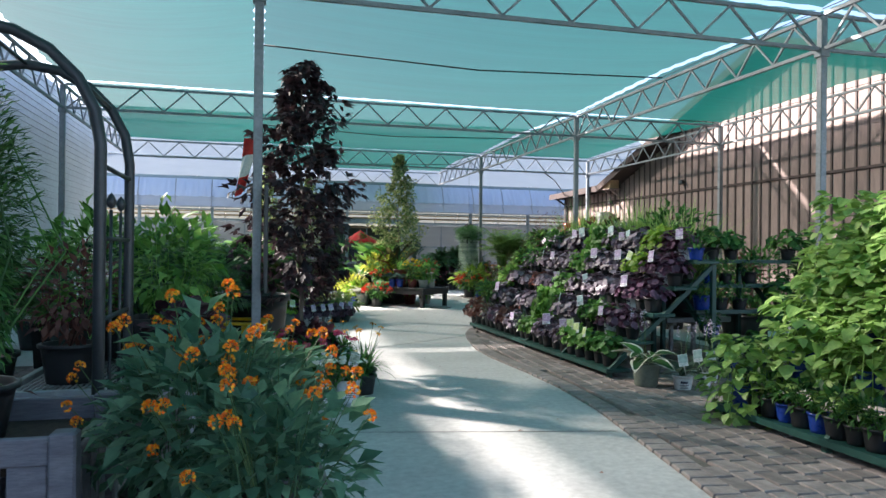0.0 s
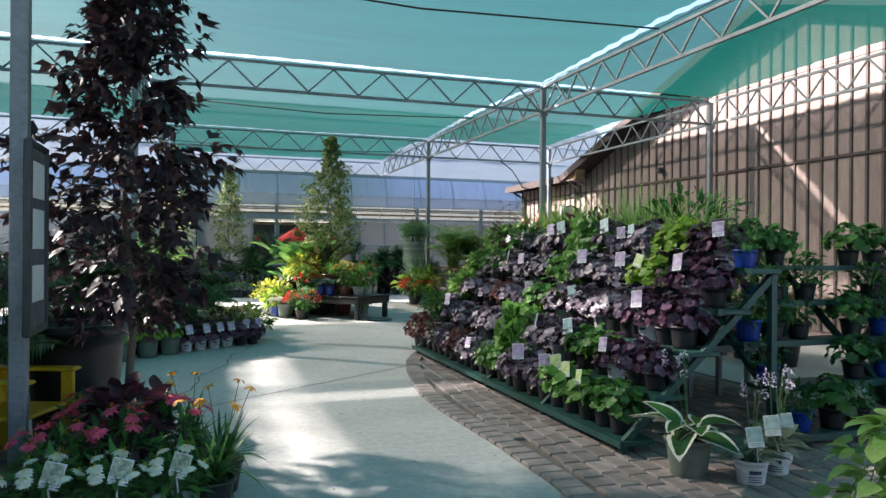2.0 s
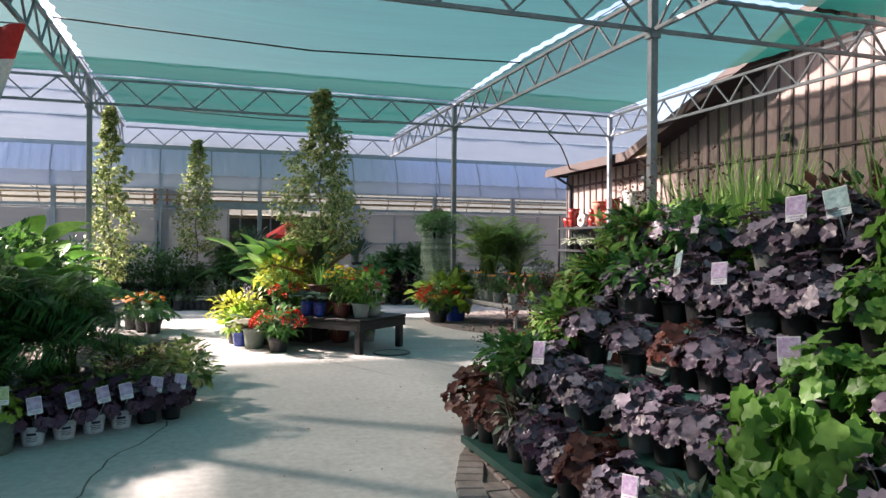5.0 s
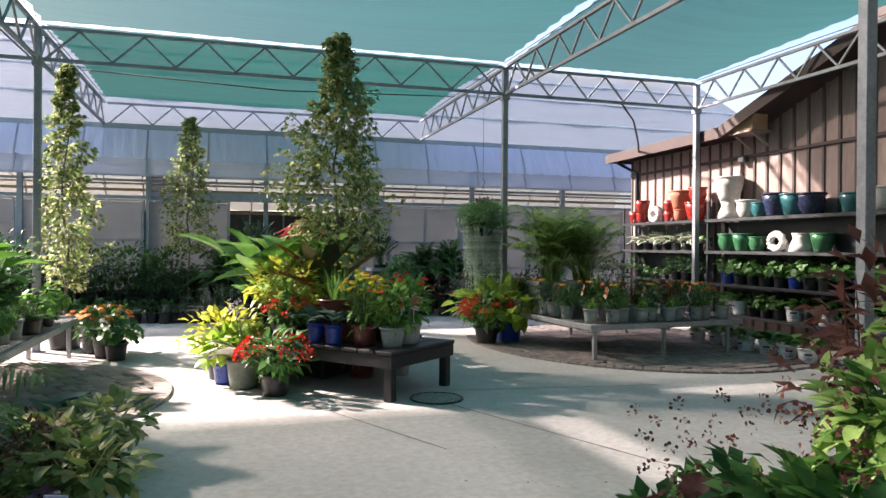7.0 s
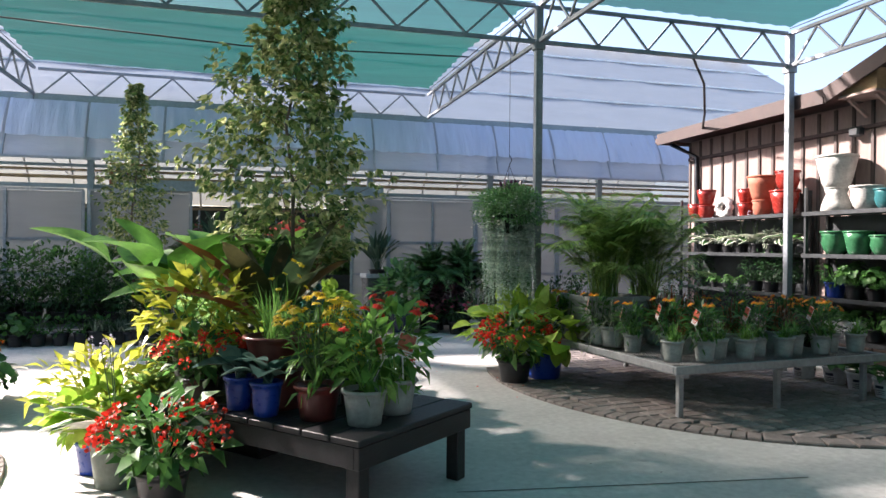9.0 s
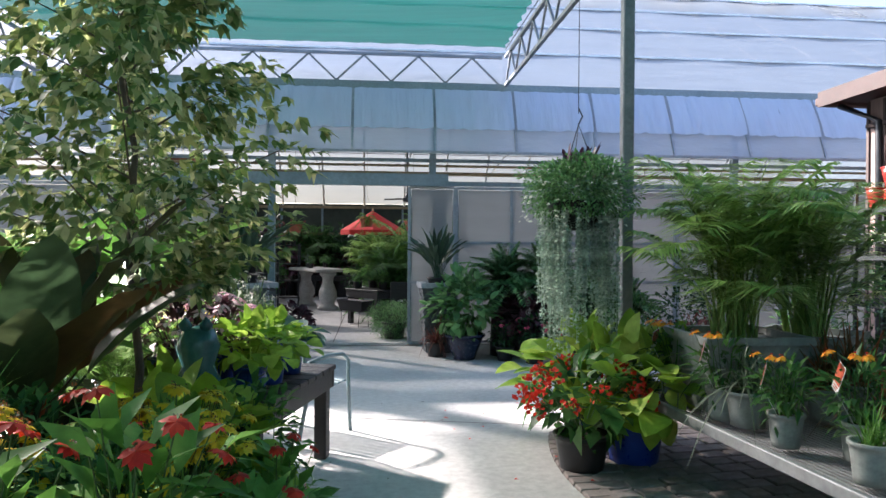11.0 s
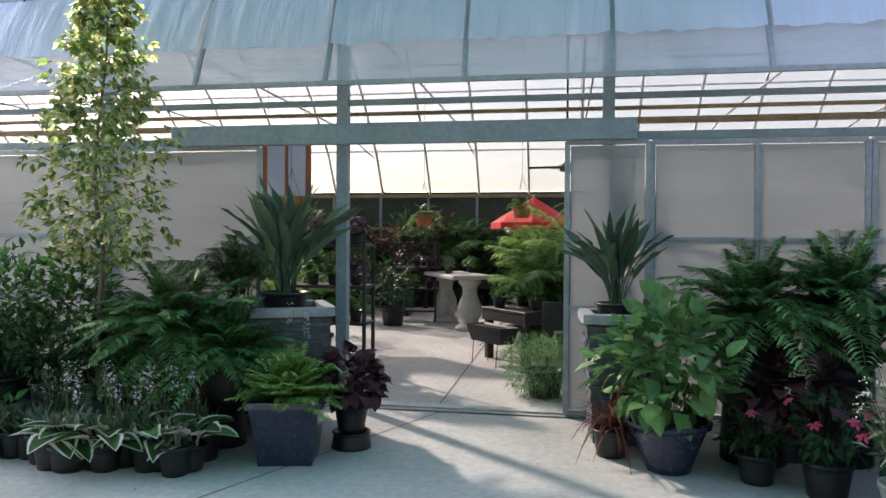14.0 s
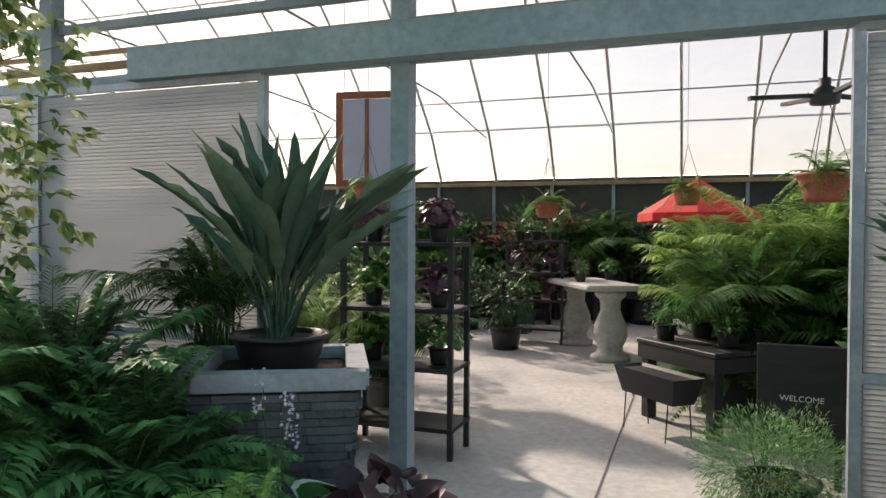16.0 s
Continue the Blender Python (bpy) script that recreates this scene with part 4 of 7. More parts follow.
def slat_table(label, m, lx, ly, top, mat="blackwood"):
    ob = thing("display_table", label, "table", "black display tables", m)
    n = 9
    for i in range(n):
        b = Mesh()
        b.box((lx / 2, (i + 0.5) * ly / n, top - 0.018), (lx, ly / n - 0.012, 0.036), bevel=0.005)
        part("slat", b, mat, ob)
    for c, sz in (((lx / 2, 0.03, top - 0.1), (lx - 0.02, 0.035, 0.12)), ((lx / 2, ly - 0.03, top - 0.1), (lx - 0.02, 0.035, 0.12)),
                  ((0.03, ly / 2, top - 0.1), (0.035, ly - 0.1, 0.12)), ((lx - 0.03, ly / 2, top - 0.1), (0.035, ly - 0.1, 0.12))):
        b = Mesh()
        b.box(c, sz, bevel=0.004)
        part("apron", b, mat, ob)
    for x in (0.08, lx - 0.08):
        for y in (0.08, ly - 0.08):
            b = Mesh()
            b.box((x, y, (top - 0.04) / 2), (0.09, 0.09, top - 0.04), bevel=0.006)
            part("leg", b, mat, ob)
    return ob


def mesh_bench(label, m, lx, ly, top, group="metal display benches"):
    ob = thing("display_bench", label, "bench", group, m)
    for c, sz in (((lx / 2, 0.02, top), (lx, 0.04, 0.07)), ((lx / 2, ly - 0.02, top), (lx, 0.04, 0.07)),
                  ((0.02, ly / 2, top), (0.04, ly - 0.08, 0.07)), ((lx - 0.02, ly / 2, top), (0.04, ly - 0.08, 0.07))):
        b = Mesh()
        b.box(c, sz, bevel=0.006)
        part("edge_rail", b, "dullmesh", ob)
    w = Mesh()
    k = 0.06
    while k < lx - 0.04:
        w.box((k, ly / 2, top - 0.002), (0.012, ly - 0.08, 0.008))
        k += 0.034
    k = 0.06
    while k < ly - 0.04:
        w.box((lx / 2, k, top - 0.012), (lx - 0.08, 0.010, 0.008))
        k += 0.10
    tagged(part("mesh_top", w, "dullmesh", ob), kind="stuff")
    for x in (0.15, lx / 2, lx - 0.15):
        b = Mesh()
        b.box((x, ly / 2, top - 0.05), (0.05, ly - 0.1, 0.05))
        part("cross_bar", b, "dullmesh", ob)
        for y in (0.14, ly - 0.14):
            b = Mesh()
            b.box((x, y, (top - 0.07) / 2), (0.05, 0.05, top - 0.07), bevel=0.005)
            part("leg", b, "dullmesh", ob)
    return ob


RACK_X = 3.72
tier_rack("plant_rack", "green stepped rack packed with coral bells", Matrix.Translation((RACK_X, 12.1, 0)) @ Matrix.Rotation(radians(-90), 4, "Z"), 5.1)
tier_rack("plant_rack", "green stepped rack overgrown by lime vines", Matrix.Translation((3.80, 5.25, 0)) @ Matrix.Rotation(radians(-90), 4, "Z"), 4.6)
tier_rack("plant_rack", "green stepped rack with few pots, mostly empty", Matrix.Translation((5.05, 6.75, 0)), 2.4)
E1, E2 = Vector((0.76, 0.65, 0)), Vector((-0.65, 0.76, 0))
TT = 0.48
slat_table("black slatted wooden table crowded with pots", at(3.93, 16.72, 0, 40.5), 1.12, 1.9, TT)
TT2 = 0.66
slat_table("black slatted wooden table with potted annuals", Matrix.Translation((4.52, 20.78, 0)) @ Matrix.Rotation(radians(166), 4, "Z"), 0.85, 1.35, TT2)
mesh_bench("pale aluminium mesh bench with potted zinnias", at(6.86, 18.3, 0, 5), 2.5, 2.6, 0.45)
mesh_bench("pale aluminium mesh bench with black planters", at(-1.5, 4.7, 0, 0), 1.25, 2.4, 0.5)
mesh_bench("pale aluminium mesh bench with mixed perennials", at(-0.55, 15.6, 0, 0), 1.22, 4.9, 0.5)

# garden bench with curved arms
gb = thing("garden_bench", "dark green metal garden bench with curved arms", "bench", "", at(3.34, 21.77, 0, -36.9))
for i in range(7):
    m = Mesh()
    m.box((0.6, 0.05 + i * 0.062, 0.42 - 0.012 * math.sin(i / 6 * math.pi)), (1.2, 0.045, 0.014), bevel=0.004)
    part("seat_slat", m, "ghsteel", gb)
for x in (0.0, 1.2):
    m = Mesh()
    m.tube([(x, 0.0, 0.62), (x, 0.22, 0.65), (x, 0.40, 0.64), (x, 0.47, 0.58), (x, 0.47, 0.42), (x, 0.50, 0.0)], 0.016, 8)
    part("arm", m, "ghsteel", gb)
    m = Mesh()
    m.tube([(x, -0.12, 0.0), (x, 0.0, 0.42), (x, -0.10, 0.88)], 0.016, 8)
    part("leg", m, "ghsteel", gb)
m = Mesh()
m.tube([(0, -0.10, 0.80), (0.3, -0.11, 0.90), (0.6, -0.11, 0.94), (0.9, -0.11, 0.90), (1.2, -0.10, 0.80)], 0.016, 8)
back = part("backrest", m, "ghsteel", gb)
for i in range(9):
    x = 0.12 + i * 0.12
    m = Mesh()
    pts = []
    for k in range(15):
        a = k / 14 * 9.0
        r = 0.055 * (1 - k / 18)
        pts.append((x + r * math.cos(a) * (1 if i % 2 else -1), -0.08, 0.62 + 0.12 * math.cos(i * 1.3) * 0.4 + r * math.sin(a)))
    m.tube(pts, 0.006, 5)
    part("scroll", m, "ghsteel", back)
    m = Mesh()
    m.bar((x, -0.02, 0.44), (x, -0.10, 0.86 + 0.04 * math.sin(i / 8 * math.pi)), 0.012)
    part("upright", m, "ghsteel", back)

# drain grate set in the paving
dr = thing("drain_grate", "round cast-iron drain grate in the concrete", "drain", "", at(4.40, 16.84, 0.004, 20))
m = Mesh()
m.tube([(0.25 * math.cos(a / 24 * 6.2832), 0.25 * math.sin(a / 24 * 6.2832), 0.004) for a in range(25)], 0.012, 5)
part("rim", m, "darkmetal", dr)
m = Mesh()
m.lathe([(0.24, 0.0), (0.24, 0.002), (0.0, 0.002)], n=24)
part("pit", m, "soil", dr)
for k in range(-4, 5):
    h2 = math.sqrt(0.245 ** 2 - (k * 0.053) ** 2)
    m = Mesh()
    m.box((k * 0.053, 0, 0.006), (0.018, 2 * h2, 0.008))
    part("bar", m, "stone", dr)
    m = Mesh()
    m.box((0, k * 0.053, 0.0055), (2 * h2, 0.018, 0.008))
    part("bar", m, "stone", dr)


# ---- shed shelves with glazed pots ----
def shelf_unit(y0, y1, levels):
    ob = thing("shelf_unit", "black metal shelving against the shed wall", "shelf", "shed shelves", at(10.5, y0))
    ln = y1 - y0
    for z in levels:
        b = Mesh()
        b.box((0.2, ln / 2, z), (0.42, ln, 0.03), bevel=0.004)
        part("shelf_board", b, "darkmetal", ob)
        b = Mesh()
        b.box((-0.016, ln / 2, z + 0.005), (0.012, ln, 0.05))
        part("shelf_edge", b, "darkmetal", ob)
    b = Mesh()
    b.box((0.415, ln / 2, 1.1), (0.012, ln - 0.02, 1.66))
    part("back_panel", b, "darkmetal", ob)
    for x in (0.02, 0.38):
        for y in (0.03, ln - 0.03):
            b = Mesh()
            b.box((x, y, 1.15), (0.035, 0.035, 2.3))
            part("upright", b, "darkmetal", ob)
    return ob


shelf_unit(21.1, 23.6, (0.35, 0.85, 1.40, 1.95))
shelf_unit(16.6, 20.85, (0.35, 0.85, 1.40, 1.95))


def vessel(name, label, prof, mat, x, y, z, s=1.0):
    ob = thing(name, label, "flower pot", "glazed pots on the shed shelves", at(x, y, z, 0, s))
    m = Mesh()
    top = prof[-1]
    m.lathe(prof + [(top[0] * 0.86, top[1]), (top[0] * 0.80, top[1] * 0.85), (0.0, top[1] * 0.8)], n=22)
    part("body", m, mat, ob)
    r = Mesh()
    r.tube([(top[0] * 0.97 * math.cos(k / 20 * 6.2832), top[0] * 0.97 * math.sin(k / 20 * 6.2832), top[1]) for k in range(21)], top[0] * 0.08, 6)
    part("rim", r, mat, ob)
    return ob


P_CONE = [(0.10, 0), (0.12, 0.05), (0.15, 0.18), (0.17, 0.28)]
P_URN = [(0.09, 0), (0.13, 0.06), (0.16, 0.14), (0.15, 0.22), (0.17, 0.27)]
P_BELL = [(0.16, 0), (0.14, 0.1), (0.10, 0.2), (0.12, 0.26)]
TOPZ = 1.966
for y, pr, mt, s, z in ((23.4, P_CONE, "redglaze", 0.9, TOPZ), (23.15, P_URN, "redglaze", 0.8, TOPZ), (23.15, P_CONE, "redglaze", 0.9, TOPZ + 0.22), (22.2, P_CONE, "redglaze", 0.75, TOPZ), (22.2, P_CONE, "redglaze", 0.75, TOPZ + 0.21),
                        (21.85, P_URN, "terra", 0.85, TOPZ), (21.85, P_CONE, "terra", 1.25, TOPZ + 0.23), (21.4, P_CONE, "redglaze", 1.2, TOPZ), (21.35, P_URN, "redglaze", 1.0, TOPZ + 0.34)):
    vessel("flower_pot", "red glazed flower pot on a shelf" if mt == "redglaze" else "terracotta flower pot on a shelf", pr, mt, 10.7, y, z, s)
for y, pr, mt, s, z in ((20.5, P_BELL, "stone", 1.2, TOPZ), (20.5, P_CONE, "stone", 1.45, TOPZ + 0.31), (20.05, P_URN, "stone", 1.1, TOPZ), (19.75, P_URN, "tealglaze", 0.9, TOPZ), (19.4, P_CONE, "navypot", 1.3, TOPZ), (19.05, P_CONE, "tealglaze", 1.2, TOPZ),
                        (18.7, P_URN, "navypot", 1.2, TOPZ), (20.5, P_URN, "greenglaze", 1.1, 1.416), (20.15, P_CONE, "greenglaze", 1.05, 1.416), (19.8, P_URN, "greenglaze", 0.9, 1.416), (18.9, P_BELL, "stone", 1.1, 1.416), (18.5, P_CONE, "greenglaze", 1.0, 1.416), (18.0, P_CONE, "tealglaze", 1.0, TOPZ), (17.5, P_URN, "stone", 1.2, TOPZ)):
    vessel("flower_pot", {"stone": "pale stone-coloured flower pot on a shelf", "tealglaze": "teal glazed flower pot on a shelf", "navypot": "navy glazed flower pot on a shelf", "greenglaze": "green glazed flower pot on a shelf"}[mt], pr, mt, 10.7, y, z, s)
for y, z in ((22.65, TOPZ), (19.35, 1.416)):
    ob = thing("ring_planter", "pale stone ring planter standing on edge", "planter", "ring planters", at(10.66, y, z + 0.17))
    m = Mesh()
    m.tube([(0.02 * math.sin(k * 3), 0.135 * math.cos(k / 18 * 6.2832), 0.115 * math.sin(k / 18 * 6.2832)) for k in range(19)], 0.055, 9)
    part("ring", m, "rim", ob)
ob = thing("cardboard_box", "brown cardboard box on the wall ledge", "box", "", at(10.72, 20.05, 3.41))
m = Mesh()
m.box((0, 0, 0.15), (0.3, 0.5, 0.3), bevel=0.004)
part("carton", m, "rawwood", ob)
m = Mesh()
m.box((0, 0, 0.303), (0.302, 0.06, 0.004))
part("tape", m, "rust", ob)
ob = thing("wall_bracket", "small wooden bracket under the box", "bracket", "", at(10.72, 20.05, 3.37))
m = Mesh()
m.box((0.02, 0, 0.02), (0.42, 0.55, 0.035), bevel=0.004)
part("ledge_board", m, "board", ob)
m = Mesh()
m.bar((0.2, 0.2, -0.2), (-0.1, 0.2, 0.0), 0.04)
m.bar((0.2, -0.2, -0.2), (-0.1, -0.2, 0.0), 0.04)
part("strut", m, "board", ob)
for y, z in ((16.5, 3.3), (20.4, 3.0)):
    ob = thing("wall_lamp", "small dark floodlight on the shed wall", "lamp", "shed lamps", at(10.9, y, z))
    m = Mesh()
    m.box((0, 0, 0), (0.12, 0.16, 0.12), bevel=0.02)
    part("housing", m, "darkmetal", ob)
    m = Mesh()
    m.bar((0.03, 0, 0.02), (0.09, 0, 0.08), 0.03)
    part("arm", m, "darkmetal", ob)
ob = thing("black_hose", "black cable sloping from the eave to a post", "cable", "", at(0, 0))
m = Mesh()
m.tube([(8.9, 21.0, 3.93), (9.5, 21.6, 3.78), (10.1, 22.4, 3.55), (10.5, 23.0, 3.42)], 0.018, 6)
part("cable", m, "rubber", ob)

# ---- post sign, flag, arbour, planter box ----
ob = thing("framed_sign", "black framed notice board hung on a steel post", "sign", "", at(0.085, 7.24, 1.0))
m = Mesh()
for c, sz in (((0, -0.21, 0.5), (0.04, 0.04, 1.06)), ((0, 0.21, 0.5), (0.04, 0.04, 1.06)), ((0, 0, 1.01), (0.04, 0.38, 0.04)), ((0, 0, -0.01), (0.04, 0.38, 0.04))):
    m.box(c, sz, bevel=0.006)
part("frame", m, "darkmetal", ob)
m = Mesh()
m.box((0, 0, 0.5), (0.015, 0.38, 0.98))
sheet_ob = part("panel", m, "slate", ob)
for z, h in ((0.82, 0.2), (0.55, 0.22), (0.25, 0.2)):
    m = Mesh()
    m.box((0.0095, 0, z), (0.004, 0.28, h))
    part("notice", m, "tag", sheet_ob)
ob = thing("flag", "red and white flag hanging from a roof truss", "flag", "", at(-0.12, 16.2, 2.73))
for x0, x1, mt in ((0, 0.28, "redcloth"), (0.28, 0.62, "whitecloth"), (0.62, 0.9, "redcloth")):
    m = Mesh()
    for i in range(9):
        for j in range(5):
            u, v = x0 + (x1 - x0) * j / 4, i / 8
            m.v.append((0.36 * (v - 0.5) * (1 - 0.45 * u) - 0.28 * u + 0.02 * math.sin(v * 9 + u * 4), 0.05 * math.sin(u * 5 + v * 6), 1.17 - u * 1.35 - 0.12 * (1 - v) * (0.4 + u)))
    for i in range(8):
        for j in range(4):
            k = i * 5 + j
            m.f.append((k, k + 1, k + 6, k + 5))
            m.s.append(True)
    part("band", m, mt, ob, "red cloth band" if mt == "redcloth" else "white cloth band")
m = Mesh()
m.tube([(-0.2, 0, 1.17), (0.14, 0, 1.17)], 0.01, 6)
part("rod", m, "galv", ob)
ob = thing("garden_arbour", "black tubular metal garden arbour", "arbour", "", at(-0.82, 4.15))
for y in (0.0, 0.9):
    m = Mesh()
    pts = [(0, y, 0), (0, y, 1.0), (0, y, 1.95)] + [(-0.62 + 0.62 * math.cos(a / 10 * math.pi), y, 1.95 + 0.62 * math.sin(a / 10 * math.pi)) for a in range(1, 10)] + [(-1.24, y, 1.95), (-1.24, y, 1.0), (-1.24, y, 0)]
    m.tube(pts, 0.032, 10)
    part("hoop", m, "darkmetal", ob)
for z in (0.45, 1.0, 1.45, 1.85):
    for x in (0, -1.24):
        m = Mesh()
        m.tube([(x, 0, z), (x, 0.9, z)], 0.014, 6)
        part("rung", m, "darkmetal", ob)
for y in (0.3, 0.6):
    m = Mesh()
    m.tube([(0, y, 0.2), (0, y, 1.62)], 0.010, 6)
    part("upright_rod", m, "darkmetal", ob)
    k = Mesh()
    k.lathe([(0.0, 0), (0.022, 0.02), (0.03, 0.05), (0.018, 0.08), (0.0, 0.1)], (0, y, 1.62), 10)
    part("finial", k, "darkmetal", ob)
for a in (0.2, 0.5, 0.8):
    x, z = -0.62 + 0.62 * math.cos(a * math.pi), 1.95 + 0.62 * math.sin(a * math.pi)
    m = Mesh()
    m.tube([(x, 0, z), (x, 0.9, z)], 0.012, 6)
    part("rung", m, "darkmetal", ob)
ob = thing("planter_box", "grey stained slatted wooden planter box", "planter", "", at(-1.02, 2.78))
for x in (-0.44, 0.44):
    for y in (-0.32, 0.32):
        m = Mesh()
        m.box((x, y, 0.41), (0.08, 0.08, 0.82), bevel=0.008)
        part("corner_post", m, "greywood", ob)
for y in (-0.32, 0.32):
    for k in range(6):
        m = Mesh()
        m.box((-0.335 + k * 0.134, y, 0.42), (0.115, 0.02, 0.6), bevel=0.004)
        part("slat", m, "greywood", ob)
    for z in (0.11, 0.76):
        m = Mesh()
        m.box((0, y - 0.004, z), (0.8, 0.03, 0.09), bevel=0.005)
        part("rail", m, "greywood", ob)
for x in (-0.44, 0.44):
    for k in range(4):
        m = Mesh()
        m.box((x, -0.2 + k * 0.134, 0.42), (0.02, 0.115, 0.6), bevel=0.004)
        part("slat", m, "greywood", ob)
m = Mesh()
m.box((0, 0, 0.70), (0.84, 0.6, 0.04))
part("soil", m, "soil", ob)
# yellow folding stand
ob = thing("yellow_chair", "bright yellow plastic garden chair", "chair", "", at(-0.22, 8.12, 0, 70))
m = Mesh()
m.box((0, 0, 0.36), (0.5, 0.46, 0.03), bevel=0.01)
part("seat", m, "yellowpl", ob)
for x in (-0.27, 0.27):
    m = Mesh()
    m.box((x, 0.02, 0.60), (0.12, 0.62, 0.025), bevel=0.01)
    part("armrest", m, "yellowpl", ob)
    for y in (-0.22, 0.22):
        m = Mesh()
        m.box((x, y, 0.293), (0.03, 0.09, 0.586), bevel=0.006)
        part("leg", m, "yellowpl", ob)
for k in range(5):
    m = Mesh()
    m.bar((-0.2 + 0.1 * k, 0.2, 0.36), (-0.24 + 0.12 * k, 0.42, 0.98 - 0.03 * abs(k - 2)), 0.085, 0.02, (0, 1, 0))
    part("back_slat", m, "yellowpl", ob)

# ---- inside the greenhouse ----
ped = thing("pedestal_table", "pale cast-stone table on two turned pedestals", "table", "", at(3.42, 32.4, 0.012))
for dx, dy in ((-0.3, 0.58), (0.3, -0.58)):
    m = Mesh()
    m.lathe([(0.24, 0), (0.24, 0.06), (0.17, 0.10), (0.15, 0.16), (0.21, 0.30), (0.20, 0.42), (0.12, 0.62), (0.13, 0.74), (0.19, 0.80), (0.19, 0.86), (0.0, 0.86)], (dx, dy, 0), 20)
    part("pedestal", m, "stone", ped)
m = Mesh()
m.box((0, 0, 0.895), (0.75, 1.75, 0.07), 27, bevel=0.02)
part("tabletop", m, "stone", ped)
INT = 0.012
slat_table("black slatted display table inside the greenhouse", at(4.22, 29.15, INT, -48.7), 0.92, 1.6, 0.66)
slat_table("black slatted display table inside the greenhouse", at(0.2, 35.0, INT, 0), 2.2, 0.9, 0.62)
slat_table("black slatted display table inside the greenhouse", at(3.0, 35.4, INT, 0), 2.2, 0.9, 0.62)
slat_table("black slatted display table inside the greenhouse", at(5.4, 31.0, INT, 0), 2.2, 0.9, 0.62)
slat_table("black slatted display table inside the greenhouse", at(-2.6, 31.5, INT, 0), 2.2, 0.9, 0.7)
um = thing("patio_umbrella", "red canvas patio umbrella on a pole", "umbrella", "", at(4.72, 33.2, INT, 0, 0.93))
m = Mesh()
m.tube([(0, 0, 0), (0, 0, 2.55)], 0.022, 8)
part("pole", m, "rawwood", um)
m = Mesh()
n = 8
ring = [(0.85 * math.cos(k / n * 6.2832), 0.85 * math.sin(k / n * 6.2832), 1.98) for k in range(n)]
m.add([(0, 0, 2.5)] + ring, [(0, 1 + k, 1 + (k + 1) % n) for k in range(n)])
m.add(ring + [(x, y, z - 0.12) for x, y, z in ring], [(k, (k + 1) % n, n + (k + 1) % n, n + k) for k in range(n)])
can = part("canopy", m, "redcloth", um)
for k in range(n):
    m = Mesh()
    m.bar((0, 0, 2.44), (ring[k][0], ring[k][1], 1.955), 0.014)
    part("rib", m, "rawwood", um)
for x, y in ((2.55, 33.0), (2.75, 27.6), (0.9, 33.2)):
    ob = thing("display_rack", "dark tall display rack inside the greenhouse", "rack", "dark racks", at(x, y, INT))
    for xx in (-0.4, 0.4):
        for yy in (-0.18, 0.18):
            m = Mesh()
            m.box((xx, yy, 0.75), (0.035, 0.035, 1.5))
            part("upright", m, "darkmetal", ob)
    for z in (0.2, 0.6, 1.0, 1.45):
        m = Mesh()
        m.box((0, 0, z), (0.84, 0.42, 0.03), bevel=0.004)
        part("shelf_board", m, "blackwood", ob)
ob = thing("framed_mirror", "orange wooden window frame hung in the greenhouse", "frame", "", at(0.75, 31.1, 2.25, 10))
for c, sz in (((-0.36, 0, 0.5), (0.09, 0.05, 1.2)), ((0.36, 0, 0.5), (0.09, 0.05, 1.2)), ((0, 0, 1.06), (0.63, 0.05, 0.09)), ((0, 0, -0.06), (0.63, 0.05, 0.09)), ((0, 0, 0.5), (0.05, 0.04, 1.02))):
    m = Mesh()
    m.box(c, sz, bevel=0.008)
    part("frame_bar", m, "redwood", ob)
m = Mesh()
m.box((0, 0.01, 0.5), (0.62, 0.008, 1.02))
part("pane", m, "poly", ob)
for x in (-0.3, 0.3):
    m = Mesh()
    m.tube([(x, 0, 1.1), (x, 0, roof_z(31.1) - 2.25)], 0.004, 4)
    part("hanging_wire", m, "rubber", ob)
# ceiling fan, its curved blades reduced to four plain arms
fan = thing("hanging_bracket", "dark ceiling fan with plain arms hung from the rafters", "bracket", "", at(5.3, 27.05, 2.2))
m = Mesh()
m.lathe([(0.0, 0), (0.07, 0.01), (0.08, 0.07), (0.03, 0.1), (0.03, 0.14), (0.0, 0.14)], n=12)
part("hub", m, "darkmetal", fan)
m = Mesh()
m.tube([(0, 0, 0.1), (0, 0, 1.98)], 0.012, 6)
part("rod", m, "darkmetal", fan)
for k in range(4):
    a = k * 1.5708 + 0.4
    m = Mesh()
    m.bar((0.06 * math.cos(a), 0.06 * math.sin(a), 0.05), (0.4 * math.cos(a), 0.4 * math.sin(a), 0.03 + 0.05 * (k % 2)), 0.03, 0.02)
    part("arm", m, "darkmetal", fan)
ob = thing("green_bin", "dark green square bin on the greenhouse floor", "bin", "", at(2.05, 33.9, INT))
m = Mesh()
m.lathe([(0.2, 0), (0.22, 0.5), (0.23, 0.52), (0.23, 0.55), (0.21, 0.55), (0.2, 0.5), (0, 0.49)], square=True)
part("body", m, "greenshelf", ob)
ob = thing("welcome_sign", "black board with the word welcome in white", "sign", "", at(5.30, 27.7, INT, -6))
m = Mesh()
m.box((0, 0, 0.55), (0.5, 0.03, 0.62), bevel=0.006)
part("board", m, "blackwood", ob)
for x in (-0.2, 0.2):
    m = Mesh()
    m.box((x, 0.03, 0.3), (0.04, 0.03, 0.6))
    part("leg", m, "blackwood", ob)
txt = bpy.data.curves.new("word", "FONT")
txt.body, txt.size, txt.extrude, txt.align_x = "WELCOME", 0.05, 0.001, "CENTER"
